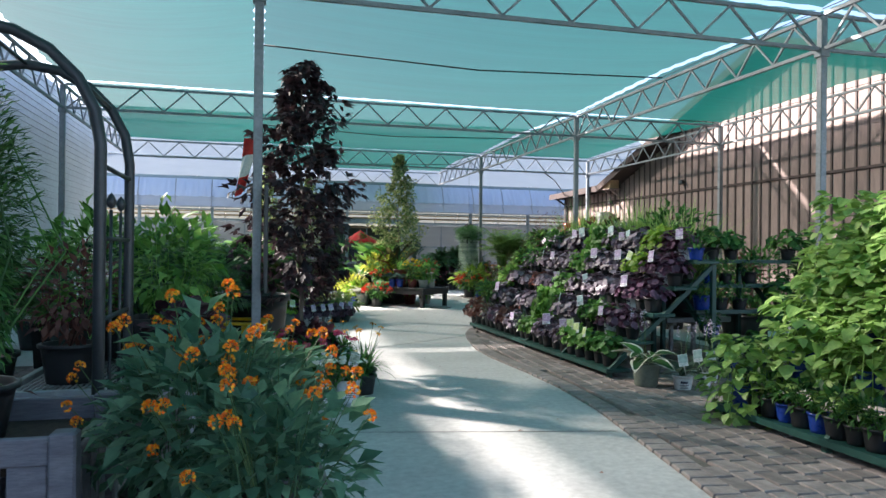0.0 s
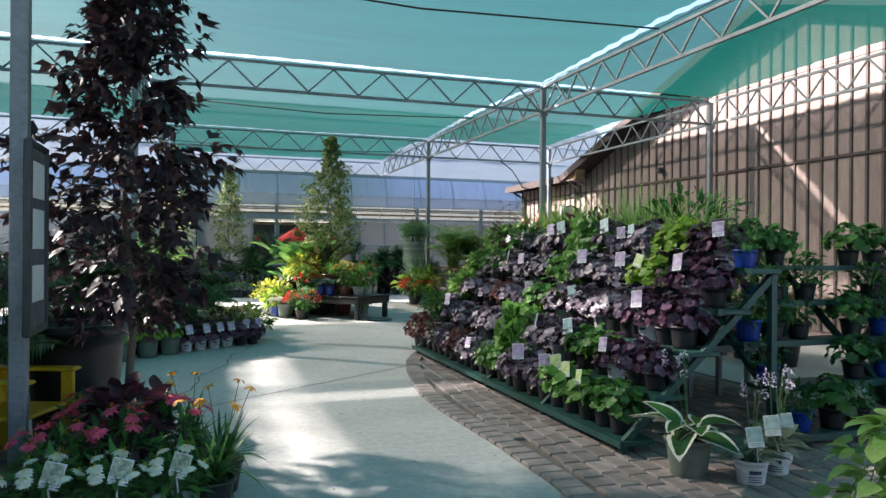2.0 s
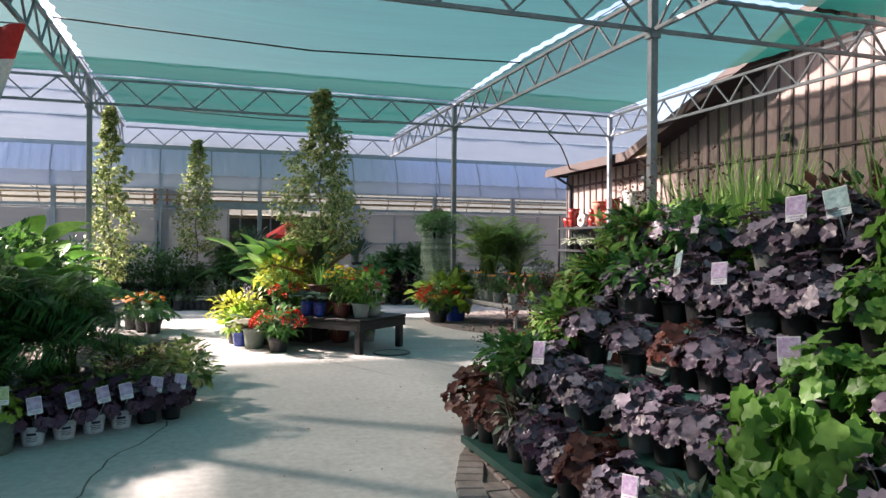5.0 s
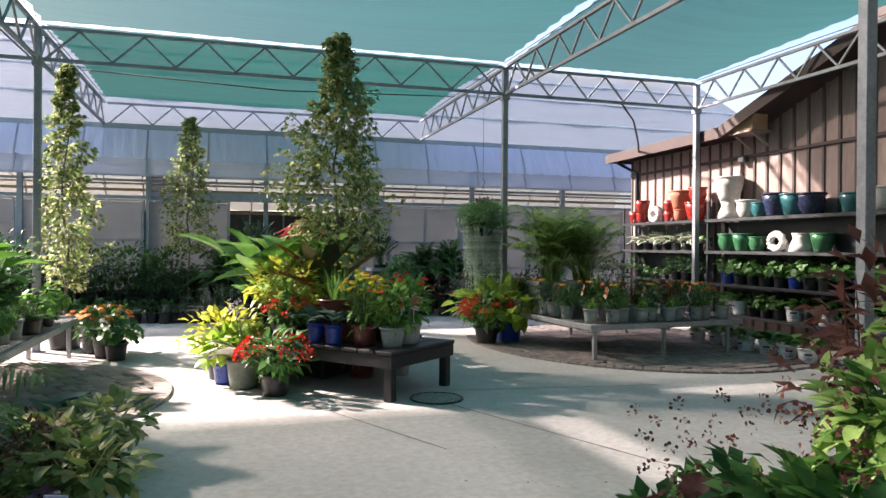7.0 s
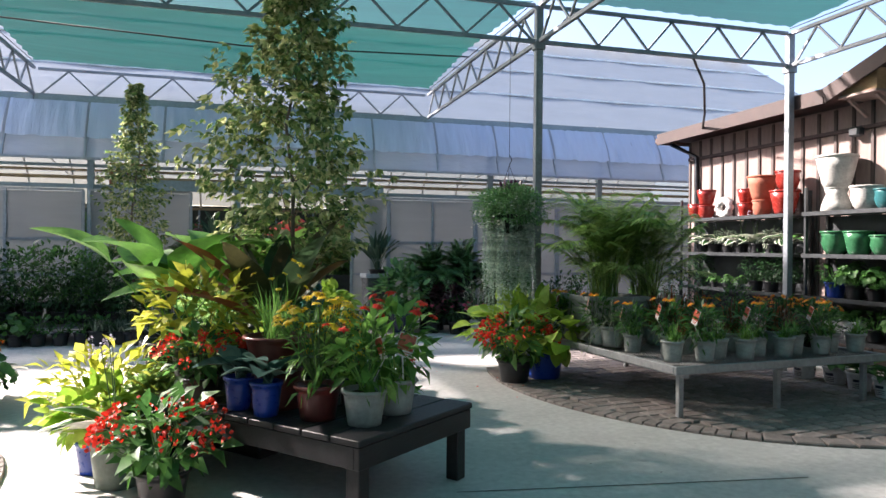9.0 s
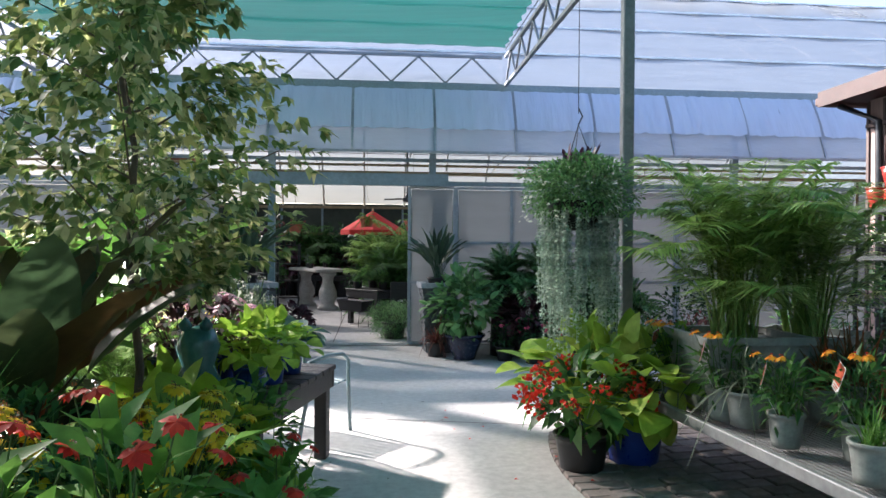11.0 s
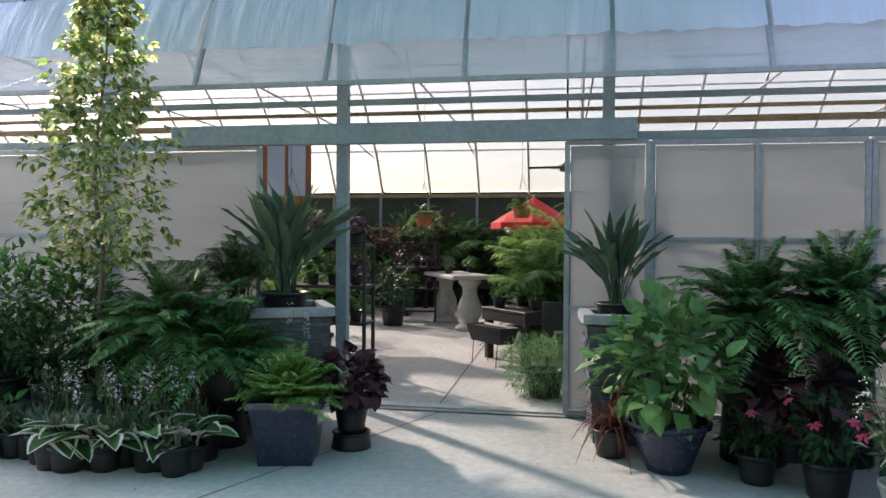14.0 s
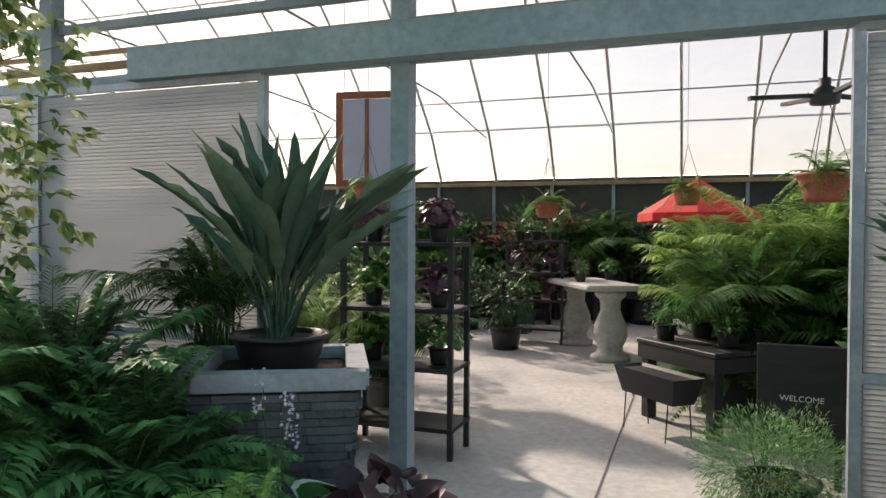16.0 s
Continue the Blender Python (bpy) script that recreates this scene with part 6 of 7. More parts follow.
put(SHRUB_M, -0.45, 6.7, 0.5, None, 0.85)
put(SHRUB_D, -1.1, 6.2, 0.5, None, 1.0)
put(COLEUS, -0.45, 5.0, 0.5, None, 0.8)
put(SHRUB_R, -1.2, 5.2, 0.5, None, 1.0)
for x, y in ((-1.6, 8.0), (-2.4, 7.2), (-2.2, 9.2), (-1.3, 9.4), (-2.9, 6.0), (-0.8, 8.6), (-2.9, 10.8), (-2.0, 11.6)):
    put(rnd.choice([SHRUB_M, SHRUB_T, PALM_D]), x, y, 0, None, U(1.2, 1.7))
for x, y in ((-1.6, 3.6), (-2.3, 4.2), (-2.7, 5.3)):
    put(rnd.choice([SHRUB_M, SHRUB_R]), x, y, 0, None, 1.4)

# dark-leaved maple in a big pot
wood, crown = tree_meshes(3.5, 0.95, 0.78, 1700, 0.13, 0.032, True, 1.15, 0.34)
ob = thing("maple_tree", "dark maroon-leaved maple in a nursery pot", "tree", "", at(0.48, 8.15))
part("trunk", wood, "bark", ob)
part("crown", crown, "lf_maroon", ob)
part("pot", pot_mesh(0.27, 0.4), "blackpot", ob)
ob = thing("big_pot", "large glossy black nursery pot", "flower pot", "", at(0.02, 9.0))
part("body", pot_mesh(0.36, 0.85, 0.82, 0.03), "blackpot", ob)

# ---- mound of palms and the row of small pots ----
for x, y, s in ((-0.5, 13.5, 1.15), (0.1, 14.2, 1.2), (0.75, 14.2, 1.0), (-1.0, 14.4, 1.3), (0.35, 13.6, 0.8), (-1.2, 12.9, 1.2)):
    put(PALM_D, x, y, 0, None, s * 1.28)
for x, y in ((1.2, 14.3), (1.5, 14.6)):
    put(SHRUB_R, x, y, 0, None, 0.6)
for i in range(12):
    f = i / 13 if i < 6 else 0.43 + 0.108 * (i - 6)
    x, y = 0.02 + 1.72 * f, 12.62 + 1.2 * f + 0.12 * math.sin(f * 3)
    if i < 6:
        if i % 2 == 0:
            put(ROW_LIME, x, y, 0, 8 + 9 * (i % 3), 1.05)
        put(HO_BLACK, x - 0.2, y + 0.33, 0, None, 0.95)
    else:
        put(H_PLUM[1] if i < 10 else H_PLUM[2], x, y, 0, U(0, 22), 1.05)
        put(YTRI, x - 0.15, y + 0.35, 0, None, 0.9)
for x, y in ((1.75, 14.35), (1.55, 14.9), (1.2, 15.1), (1.7, 15.4)):
    put(YTRI, x, y, 0, None, 1.15)
put(HO_BLUE, 1.3, 15.7, 0, None, 1.2)
for i in range(12):
    put(rnd.choice([SEDGE, HO_BLACK, FERN_SM, H_GREEN[0], YTRI]), 0.45 + U(-0.08, 0.08), 15.8 + i * 0.38, 0.535, None, 1.15)
    put(rnd.choice([SHRUB_M, FERN_BIG, SHRUB_D, BANANA]), -0.15 + U(-0.15, 0.1), 15.8 + i * 0.4, 0.535, None, U(0.85, 1.2))
put(BANANA, 0.2, 15.9, 0.535, None, 0.85)
put(RUDB_S, 0.98, 20.3, 0, None, 1.5)
put(RUDB_S, 0.75, 20.75, 0, None, 1.4)
put(H_GREEN[2], 1.12, 20.05, 0, None, 1.6)
put(HO_BLACK, 1.05, 20.65, 0, None, 1.1)

# ---- the round display with the variegated maples ----
def maple(x, y, h, c0, rx, n, label):
    wood, crown = tree_meshes(h, c0, rx, n, 0.085, 0.024, True, 1.75, 0.36)
    ob = thing("variegated_maple", label, "tree", "variegated maples", at(x, y))
    part("trunk", wood, "bark", ob)
    part("crown", crown, "lf_cream", ob)
    part("pot", pot_mesh(0.24, 0.36), "blackpot", ob)


maple(3.74, 18.85, 4.0, 1.35, 0.92, 3600, "tall cream-variegated maple in a nursery pot")
maple(1.72, 25.0, 3.95, 1.35, 0.62, 2300, "slim cream-variegated maple in a nursery pot")
maple(0.30, 21.25, 3.95, 0.9, 0.54, 2400, "columnar green-leaved young tree in a nursery pot")


def on_table(u, v):
    p = Vector((3.93, 16.72, 0)) + E1 * u + E2 * v
    return p.x, p.y


for proto, u, v, s, t in ((ECHI_R, 0.30, 0.22, 1.1, None), (RUDB, 0.24, 0.52, 1.0, None), (HO_BLUE, 0.12, 0.82, 1.0, None), (HO_BLUE, 0.14, 1.08, 1.0, None), (ECHI_R, 0.62, 0.25, 1.15, None), (SHRUB_M, 0.65, 0.6, 0.55, None),
                          (BEG, 0.12, 1.42, 0.8, None), (GOLD, 0.35, 1.72, 1.3, None), (SHRUB_M, 0.6, 1.0, 0.6, None)):
    x, y = on_table(u, v)
    put(proto, x, y, TT, t, s)
x, y = on_table(0.32, 0.95)
rp = thing("ceramic_pot", "upturned oxblood pot standing as a plinth", "flower pot", "", at(x, y, TT))
part("body", pot_mesh(0.15, 0.24, 1.1), "redpot", rp)
rpot = plant("feather_plant", "wispy green perennial in an oxblood pot", "plant", "", ("redpot", 0.19, 0.2), ("foliage", blades(90, 0.5, 0.007, 0.35, (0.9, 1.5), 0.08), "lf_fresh"), ("flowers", heads([(U(-0.2, 0.2), U(-0.2, 0.2), U(0.3, 0.5)) for k in range(10)], 0.025, 8), "pt_yellow"))
put(rpot, x, y, TT + 0.24, 0, 1.0)
put(CANNA, 3.55, 18.3, 0.452, 40, 1.15)
ob = thing("plinth_crate", "dark wooden crate used as a plinth", "crate", "", at(3.5, 18.5, 0, 40))
m = Mesh()
m.box((0, 0, 0.225), (0.5, 0.5, 0.45), bevel=0.01)
part("crate_body", m, "blackwood", ob)
for k in range(3):
    m = Mesh()
    m.box((0, -0.258, 0.08 + 0.145 * k), (0.5, 0.014, 0.11), bevel=0.003)
    part("slat", m, "blackwood", ob)
for x, y, z in ((2.85, 18.9, 0.4), (3.2, 19.35, 0.45)):
    ob = thing("plinth_crate", "dark wooden crate used as a plinth", "crate", "plinth crates", at(x, y, 0, 40))
    m = Mesh()
    m.box((0, 0, z / 2), (0.46, 0.46, z), bevel=0.01)
    part("crate_body", m, "blackwood", ob)
    for k in range(3):
        m = Mesh()
        m.box((0, -0.238, z * (0.2 + 0.3 * k)), (0.46, 0.014, 0.1), bevel=0.003)
        part("slat", m, "blackwood", ob)
    put(BANANA, x, y, z, 30 + 170 * (y > 19), 1.15)
put(FERN_LIME, 2.75, 18.45, 0, 10, 1.0)
put(GOLD, 2.42, 18.45, 0.0, 30, 1.2)
put(BEG, 2.92, 17.42, 0, 0, 1.05)
put(HO_VAR, 2.62, 17.85, 0, None, 1.25)
put(COL_LIME, 2.45, 18.15, 0, None, 1.1)
put(RUDB, 3.92, 18.2, 0.0, None, 1.3)
put(RUDB, 3.98, 18.6, 0.0, None, 1.3)
put(ECHI_R, 4.36, 18.2, 0.0, None, 1.15)
put(ECHI_R, 4.38, 18.65, 0.0, None, 1.15)
put(COL_LIME, 3.95, 18.98, 0.0, None, 1.6)
put(COL_LIME, 3.72, 19.5, 0.0, None, 1.6)
put(SHRUB_M, 4.15, 19.2, 0.0, None, 0.85)
put(PALM_A, 3.3, 19.9, 0.0, None, 1.0)
ob = thing("garden_ornament", "teal glazed ceramic garden ornament", "ornament", "", at(3.92, 19.25))
m = Mesh()
m.lathe([(0.13, 0), (0.14, 0.05), (0.10, 0.25), (0.11, 0.6), (0.13, 0.8), (0.08, 0.92), (0.11, 1.02), (0.08, 1.1), (0.0, 1.12)], n=18)
for dx in (-0.05, 0.05):
    m.lathe([(0.0, 1.09), (0.03, 1.11), (0.035, 1.13), (0.0, 1.17)], (dx, -0.05, 0), 10)
part("body", m, "tealglaze", ob)


def on_table2(u, v):
    p = Matrix.Translation((4.52, 20.78, 0)) @ Matrix.Rotation(radians(166), 4, "Z") @ Vector((u, v, 0))
    return p.x, p.y


for proto, u, v, s in ((HO_BLUE, 0.2, 0.40, 1.0), (COL_LIME, 0.2, 0.74, 0.8), (COL_LIME, 0.18, 1.08, 0.85), (IMPA, 0.5, 0.88, 1.15), (IMPA, 0.55, 1.22, 1.15), (ANGEL, 0.5, 0.42, 0.85), (ANGEL, 0.7, 0.2, 0.8)):
    x, y = on_table2(u, v)
    put(proto, x, y, TT2, None, s)
put(BANANA, 3.1, 21.2, 0.0, 75, 0.95)
put(RUDB, 3.5, 21.1, 0.0, 75, 1.5)

# ---- the mesh bench with zinnias and palms ----
BT = 0.485


def on_bench(u, v):
    p = at(6.86, 18.3, 0, 5) @ Vector((u, v, 0))
    return p.x, p.y


for i in range(8):
    x, y = on_bench(0.16 + (i % 2) * 0.2, 0.25 + i * 0.29)
    put(ZIN if i in (1, 2, 4, 6, 7) else SEDGE if i in (0, 3) else GRASS_G, x, y, BT, -90 + U(-20, 20), U(1.0, 1.15))
for i in range(9):
    x, y = on_bench(0.45 + i * 0.23, 0.18 + 0.1 * (i % 2))
    put(SEDGE if i % 3 else ZIN, x, y, BT, -90 + U(-20, 20), 1.1)
for i in range(7):
    x, y = on_bench(0.6 + i * 0.27, 0.6 + 0.12 * (i % 2))
    put(rnd.choice([RUDB_S, ZIN, GRASS_B, GRASS_B]), x, y, BT, None, 1.1)
for u, v, pr, s in ((0.45, 1.75, PALM_A, 1.35), (1.15, 1.95, PALM_A, 1.25), (0.28, 2.1, GRASS_G, 1.15), (0.22, 1.25, GRASS_G, 1.2), (0.75, 1.25, GRASS_B, 1.2), (1.0, 1.3, GRASS_B, 1.25), (1.5, 1.4, GRASS_B, 1.1), (2.0, 1.5, SHRUB_M, 0.6), (1.9, 2.2, SHRUB_D, 0.8), (2.2, 1.0, RUDB_S, 1.1)):
    x, y = on_bench(u, v)
    put(pr, x, y, BT, None, s)
put(BEG, 6.2, 20.3, 0, 30, 1.3)
put(COL_LIME, 6.62, 20.45, 0, None, 1.75)
put(SHRUB_M, 6.6, 20.75, 0, None, 0.8)
put(COL_LIME, 6.45, 20.95, 0.0, None, 1.7)
for i in range(7):
    put(HO_FLOOR, 9.55 + U(-0.05, 0.1), 17.6 + i * 0.36, 0, U(150, 210), 1.05)
for i in range(13):
    put(rnd.choice([H_GREEN[2], FERN_SM, P_BLUE[1], P_BLUE[0]]), 10.7, 16.9 + i * 0.3, 0.866, None, U(1.1, 1.4))
    put(rnd.choice([H_GREEN[2], P_BLUE[1], HO_FLOOR]), 10.7, 16.9 + i * 0.3, 0.366, None, 1.15)
for i in range(7):
    put(rnd.choice([H_GREY[0], HO_BLACK]), 10.68, 21.3 + i * 0.32, 1.416, None, 1.0)
    put(rnd.choice([SHRUB_D, H_GREEN[2]]), 10.68, 21.3 + i * 0.32, 0.866, None, 0.6)

# hanging basket by the post
hb = thing("hanging_basket", "hanging basket with white flowers and long silver trailing strands", "hanging basket", "", at(6.28, 20.72, 1.80))
m = Mesh()
m.lathe([(0.14, -0.16), (0.2, -0.05), (0.235, 0.04), (0.245, 0.05), (0.22, 0.05), (0.2, 0.0), (0, 0.0)], n=20)
part("basket", m, "blackpot", hb)
part("foliage", bush(0.42, 0.56, 8500, 0.034, 0.020, -0.14, shell=0.3), "lf_fern", hb)
tagged(part("small_flowers", heads(dome(110, 0.43, -0.12, 0.36, 0.0), 0.018, 6), "pt_white", hb), kind="stuff")
part("top_foliage", blades(26, 0.20, 0.035, 0.5, (0.9, 1.5), 0.12), "lf_plum", hb, "", Matrix.Translation((0, 0, 0.34)))
for k in range(170):
    a = 6.2832 * ((k % 11) + U(-0.28, 0.28)) / 11
    q, ln = U(0.16, 0.30), U(0.62, 1.12) * (0.8 + 0.2 * math.cos(3 * a))
    part("trailing_strand", strand(ln, 0.026, int(76 * ln)), "lf_silver", hb, "", Matrix.Translation((q * math.cos(a), q * math.sin(a), -0.02)))
m = Mesh()
for k in range(3):
    a = 2.094 * k
    m.tube([(0.23 * math.cos(a), 0.23 * math.sin(a), 0.05), (0, 0, 0.62)], 0.003, 4)
m.tube([(0, 0, 0.62), (0.03, 0, 0.68), (0.0, 0, 0.74)], 0.006, 5)
m.tube([(0, 0, 0.7), (0.0, 0, 2.14)], 0.003, 4)
part("hanger", m, "rubber", hb)

# ---- along the greenhouse front ----
for k in range(3):
    ob = thing("step_shelf", "low dark bench under the shrubs by the greenhouse", "shelf", "low dark benches", at(-2.9 + 1.5 * k, 24.7))
    m = Mesh()
    m.box((0.75, 0.4, 0.26), (1.46, 0.9, 0.05), bevel=0.006)
    part("board", m, "greywood", ob)
    for x in (0.1, 1.4):
        m = Mesh()
        m.box((x, 0.4, 0.118), (0.09, 0.8, 0.235))
        part("trestle", m, "greywood", ob)
    for i in range(4):
        put(rnd.choice([SHRUB_D, SHRUB_D, SHRUB_D, SHRUB_M]), -2.72 + 1.5 * k + 0.36 * i, 25.0 + 0.2 * (i % 2), 0.285, None, U(1.0, 1.15))
        put(SHRUB_D, -2.6 + 1.5 * k + 0.36 * i, 24.72, 0.285, None, U(0.6, 0.75))
    for i in range(5):
        put(rnd.choice(P_BLUE[1:] + [H_GREEN[2]]), -2.75 + 1.5 * k + 0.29 * i, 24.42, 0.0, None, 1.3)
for i in range(11):
    put(GREYS, 1.35 + 0.145 * i, 24.30 + 0.1 * math.sin(i), 0, None, U(1.15, 1.4))
    put(GREYS, 1.42 + 0.14 * i, 24.58, 0, None, U(1.15, 1.4))
for i, x in enumerate((2.05, 2.3, 2.58, 2.84)):
    put(HO_BLACK, x, 24.2 + 0.05 * i, 0, None, 1.1)
for x in (1.7, 2.0, 2.3, 2.6):
    put(ANGEL, x, 24.6, 0, None, 0.8)
put(FERN_BIG, 2.35, 25.05, 0.4, None, 1.4)
put(FERN_BIG, 2.80, 24.95, 0.3, None, 1.15)
put(FERN_BIG, 1.7, 25.5, 0.2, None, 1.25)
put(SHRUB_M, 1.1, 25.5, 0.0, None, 1.2)
put(FERN_LIME, 3.40, 24.70, 0, 12, 1.22)
put(COLEUS, 3.74, 25.05, 0.12, None, 0.88)
put(HO_BLACK, 3.35, 25.0, 0.35, None, 1.1)
for x, y, z in ((3.74, 25.05, 0.0), (3.35, 25.0, 0.0), (2.35, 25.05, 0.0), (2.80, 24.95, 0.0), (1.7, 25.5, 0.0)):
    ob = thing("upturned_pot", "black upturned pot under a plant", "flower pot", "upturned pots", at(x, y, z))
    part("body", pot_mesh(0.13, {3.35: 0.35, 2.35: 0.4, 2.80: 0.3, 3.74: 0.12}.get(x, 0.2), 1.15), "blackpot", ob)


def stone_planter(x, y, h, r0, r1, label, turn):
    """A tall planter faced with stacked slate, with a pale rim."""
    ob = thing("stone_planter", label, "planter", "slate planters", at(x, y, 0, turn))
    m = Mesh()
    m.lathe([(r0 - 0.015, 0), (r1 - 0.015, h), (0, h)], square=True)
    core = part("core", m, "slate", ob)
    rows = int(h / 0.035)
    for side in range(4):
        for k in range(rows):
            z = 0.01 + (h - 0.03) * (k + 0.5) / rows
            r = r0 + (r1 - r0) * z / h
            q = -r
            while q < r - 0.03:
                w = min(U(0.07, 0.2), r - q)
                d = U(0.0, 0.016)
                b = Mesh()
                mm = Matrix.Rotation(side * math.pi / 2, 4, "Z")
                b.box((q + w / 2, -r - d / 2, z), (w - 0.004, 0.02 + d, (h - 0.03) / rows - 0.004), m=mm)
                part("slate_strip", b, "slate", core)
                q += w
    m = Mesh()
    for k in range(4):
        mm = Matrix.Rotation(k * math.pi / 2, 4, "Z")
        m.box((0.03, -r1 - 0.0, h + 0.03), (2 * r1 + 0.0, 0.09, 0.07), m=mm)
    part("rim", m, "slaterim", ob)
    s = Mesh()
    s.lathe([(r1 - 0.06, 0), (r1 - 0.06, 0.01), (0, 0.015)], (0, 0, h + 0.002), square=True)
    part("soil", s, "soil", ob)
    return h


h1 = stone_planter(2.98, 25.62, 0.92, 0.25, 0.33, "slate-faced planter with a pale rim by the doorway", 28)
h2 = stone_planter(5.68, 25.62, 0.92, 0.17, 0.23, "tall narrow slate-faced planter by the doorway", 4)
SNEST = plant("birds_nest_fern", "dark upright strap-leaved plant in a black pot", "plant", "planter plants", ("blackpot", 0.2, 0.16), ("foliage", paddles(40, 0.62, 0.082, 0.34, 0.28, (1.02, 1.52), 0.05, 0.35), "lf_fan"))
put(SNEST, 2.98, 25.62, h1 + 0.012, 0, 1.0)
put(SNEST, 5.68, 25.62, h2 + 0.012, 140, 0.78)
put(PALM_D, 2.45, 25.9, 0.70, None, 0.9)
ob = thing("upturned_pot", "black upturned pot under a palm", "flower pot", "upturned pots", at(2.45, 25.9))
part("body", pot_mesh(0.15, 0.70, 1.15), "blackpot", ob)
put(BIGLEAF, 5.98, 24.95, 0, 40, 1.0)
put(REDGRASS, 5.62, 25.2, 0.0, None, 1.3)
for x, y, z, s in ((6.6, 25.3, 0.62, 1.35), (7.2, 25.4, 0.66, 1.4), (7.9, 25.4, 0.5, 1.3), (8.4, 25.5, 0.3, 1.1)):
    put(FERN_BIG, x, y, z, None, s)
    ob = thing("plant_stand", "dark round stand under a fern", "stand", "plant stands", at(x, y))
    part("drum", pot_mesh(0.2, z, 1.1), "blackpot", ob)
put(COLEUS, 6.75, 24.95, 0.12, None, 1.05)
put(PINKM, 6.85, 24.6, 0, None, 1.0)
put(PINKM, 6.5, 24.8, 0, None, 0.85)
put(ANGEL, 7.05, 24.0, 0.0, None, 1.2)
put(PINKM, 7.2, 24.25, 0, None, 1.0)
for x, y, pr, s in ((7.6, 24.6, SHRUB_D, 0.9), (8.3, 24.8, SHRUB_M, 0.9), (9.0, 25.0, SHRUB_D, 1.0), (9.7, 25.3, SHRUB_M, 1.0), (7.6, 23.4, SHRUB_M, 0.8), (8.6, 23.6, SHRUB_R, 0.8), (9.3, 22.6, SHRUB_M, 0.9)):
    put(pr, x, y, 0, None, s)

# ---- plants inside the greenhouse ----
put(ASPAR, 5.1, 26.98, INT, None, 1.05)
for i in range(8):
    q = at(4.22, 29.15, 0, -48.7) @ Vector((0.2 + 0.5 * (i % 2), 0.15 + 0.19 * i, 0))
    put(rnd.choice([FERN_SM, P_BLUE[1], SEDGE, FERN_SM]), q.x, q.y, 0.672, None, 0.95)
for x0, y0, ztop in ((0.2, 35.0, 0.632), (3.0, 35.4, 0.632), (5.4, 31.0, 0.632), (-2.6, 31.5, 0.712)):
    for i in range(7):
        put(rnd.choice([SHRUB_D, FERN_SM, COLEUS, H_GREEN[2], H_PLUM[0], PALM_D, FERN_BIG]), x0 + 0.15 + 0.31 * i, y0 + 0.45 + U(-0.2, 0.2), ztop, None, U(0.6, 0.9))
for i in range(34):
    x = -4.5 + 0.42 * i
    put(rnd.choice([SHRUB_D, SHRUB_D, SHRUB_M, PALM_D, FERN_BIG, COLEUS, SHRUB_R]), x, 36.1 + U(-0.3, 0.2), INT, None, U(1.7, 2.4))
for x, y, pr, s in ((5.25, 29.7, PALM_D, 1.6), (5.75, 30.6, PALM_A, 1.7), (6.1, 29.6, PALM_D, 1.7), (4.95, 31.6, PALM_A, 1.5), (4.95, 29.5, FERN_BIG, 1.2), (6.4, 28.6, SHRUB_D, 1.4), (2.2, 28.5, PALM_D, 1.1), (1.5, 29.6, SHRUB_D, 1.5), (1.0, 31.0, SHRUB_M, 1.4), (2.0, 27.6, PALM_A, 1.0), (0.4, 28.2, SHRUB_D, 1.5), (-0.8, 29.5, SHRUB_M, 1.6),
                    (2.3, 32.2, SHRUB_D, 1.2), (4.4, 33.2, SHRUB_D, 1.0), (5.0, 32.3, PALM_D, 1.2), (6.0, 33.0, PALM_D, 1.5), (6.6, 34.2, SHRUB_M, 1.6), (2.0, 34.6, COLEUS, 1.5), (1.2, 34.0, SHRUB_D, 1.2), (-1.5, 33.5, SHRUB_D, 1.7), (-2.6, 28.6, SHRUB_M, 1.5), (6.1, 28.4, BIGLEAF, 0.9)):
    put(pr, x, y, INT, None, s)
for x, y, z in ((2.75, 27.6, 0.615), (2.75, 27.6, 1.015), (2.55, 33.0, 0.615), (2.55, 33.0, 1.015), (0.9, 33.2, 1.015), (2.55, 33.0, 1.465), (2.75, 27.6, 1.465), (0.9, 33.2, 0.615)):
    for dx in (-0.25, 0.0, 0.25):
        put(rnd.choice([P_BLUE[1], FERN_SM, H_PLUM[0], H_GREEN[2]]), x + dx, y, z + INT, None, 0.85)
for x, y, z, pr in ((3.6, 32.8, 0.942, H_GREEN[2]), (3.3, 32.2, 0.942, P_BLUE[1]), (3.2, 32.7, 0.942, H_GREY[0])):
    put(pr, x, y, z, None, 0.8)
for x, y, z in ((3.05, 31.2, 1.75), (5.45, 28.0, 1.75), (4.6, 31.6, 1.9), (1.2, 30.2, 1.9)):
    ob = thing("hanging_fern", "bright green fern in a hanging terracotta basket", "hanging basket", "hanging ferns", at(x, y, z))
    part("pot", pot_mesh(0.16, 0.18, 0.7), "terra", ob)
    part("foliage", fern(34, 0.42, 0.06, 0.9, (0.1, 1.2), 14, 0.018), "lf_fresh", ob, "", Matrix.Translation((0, 0, 0.16)))
    m = Mesh()
    for k in range(3):
        m.tube([(0.16 * math.cos(2.094 * k), 0.16 * math.sin(2.094 * k), 0.18), (0, 0, 0.7)], 0.003, 4)
    m.tube([(0, 0, 0.7), (0, 0, roof_z(y) - z)], 0.003, 4)
    part("hanger", m, "rubber", ob)

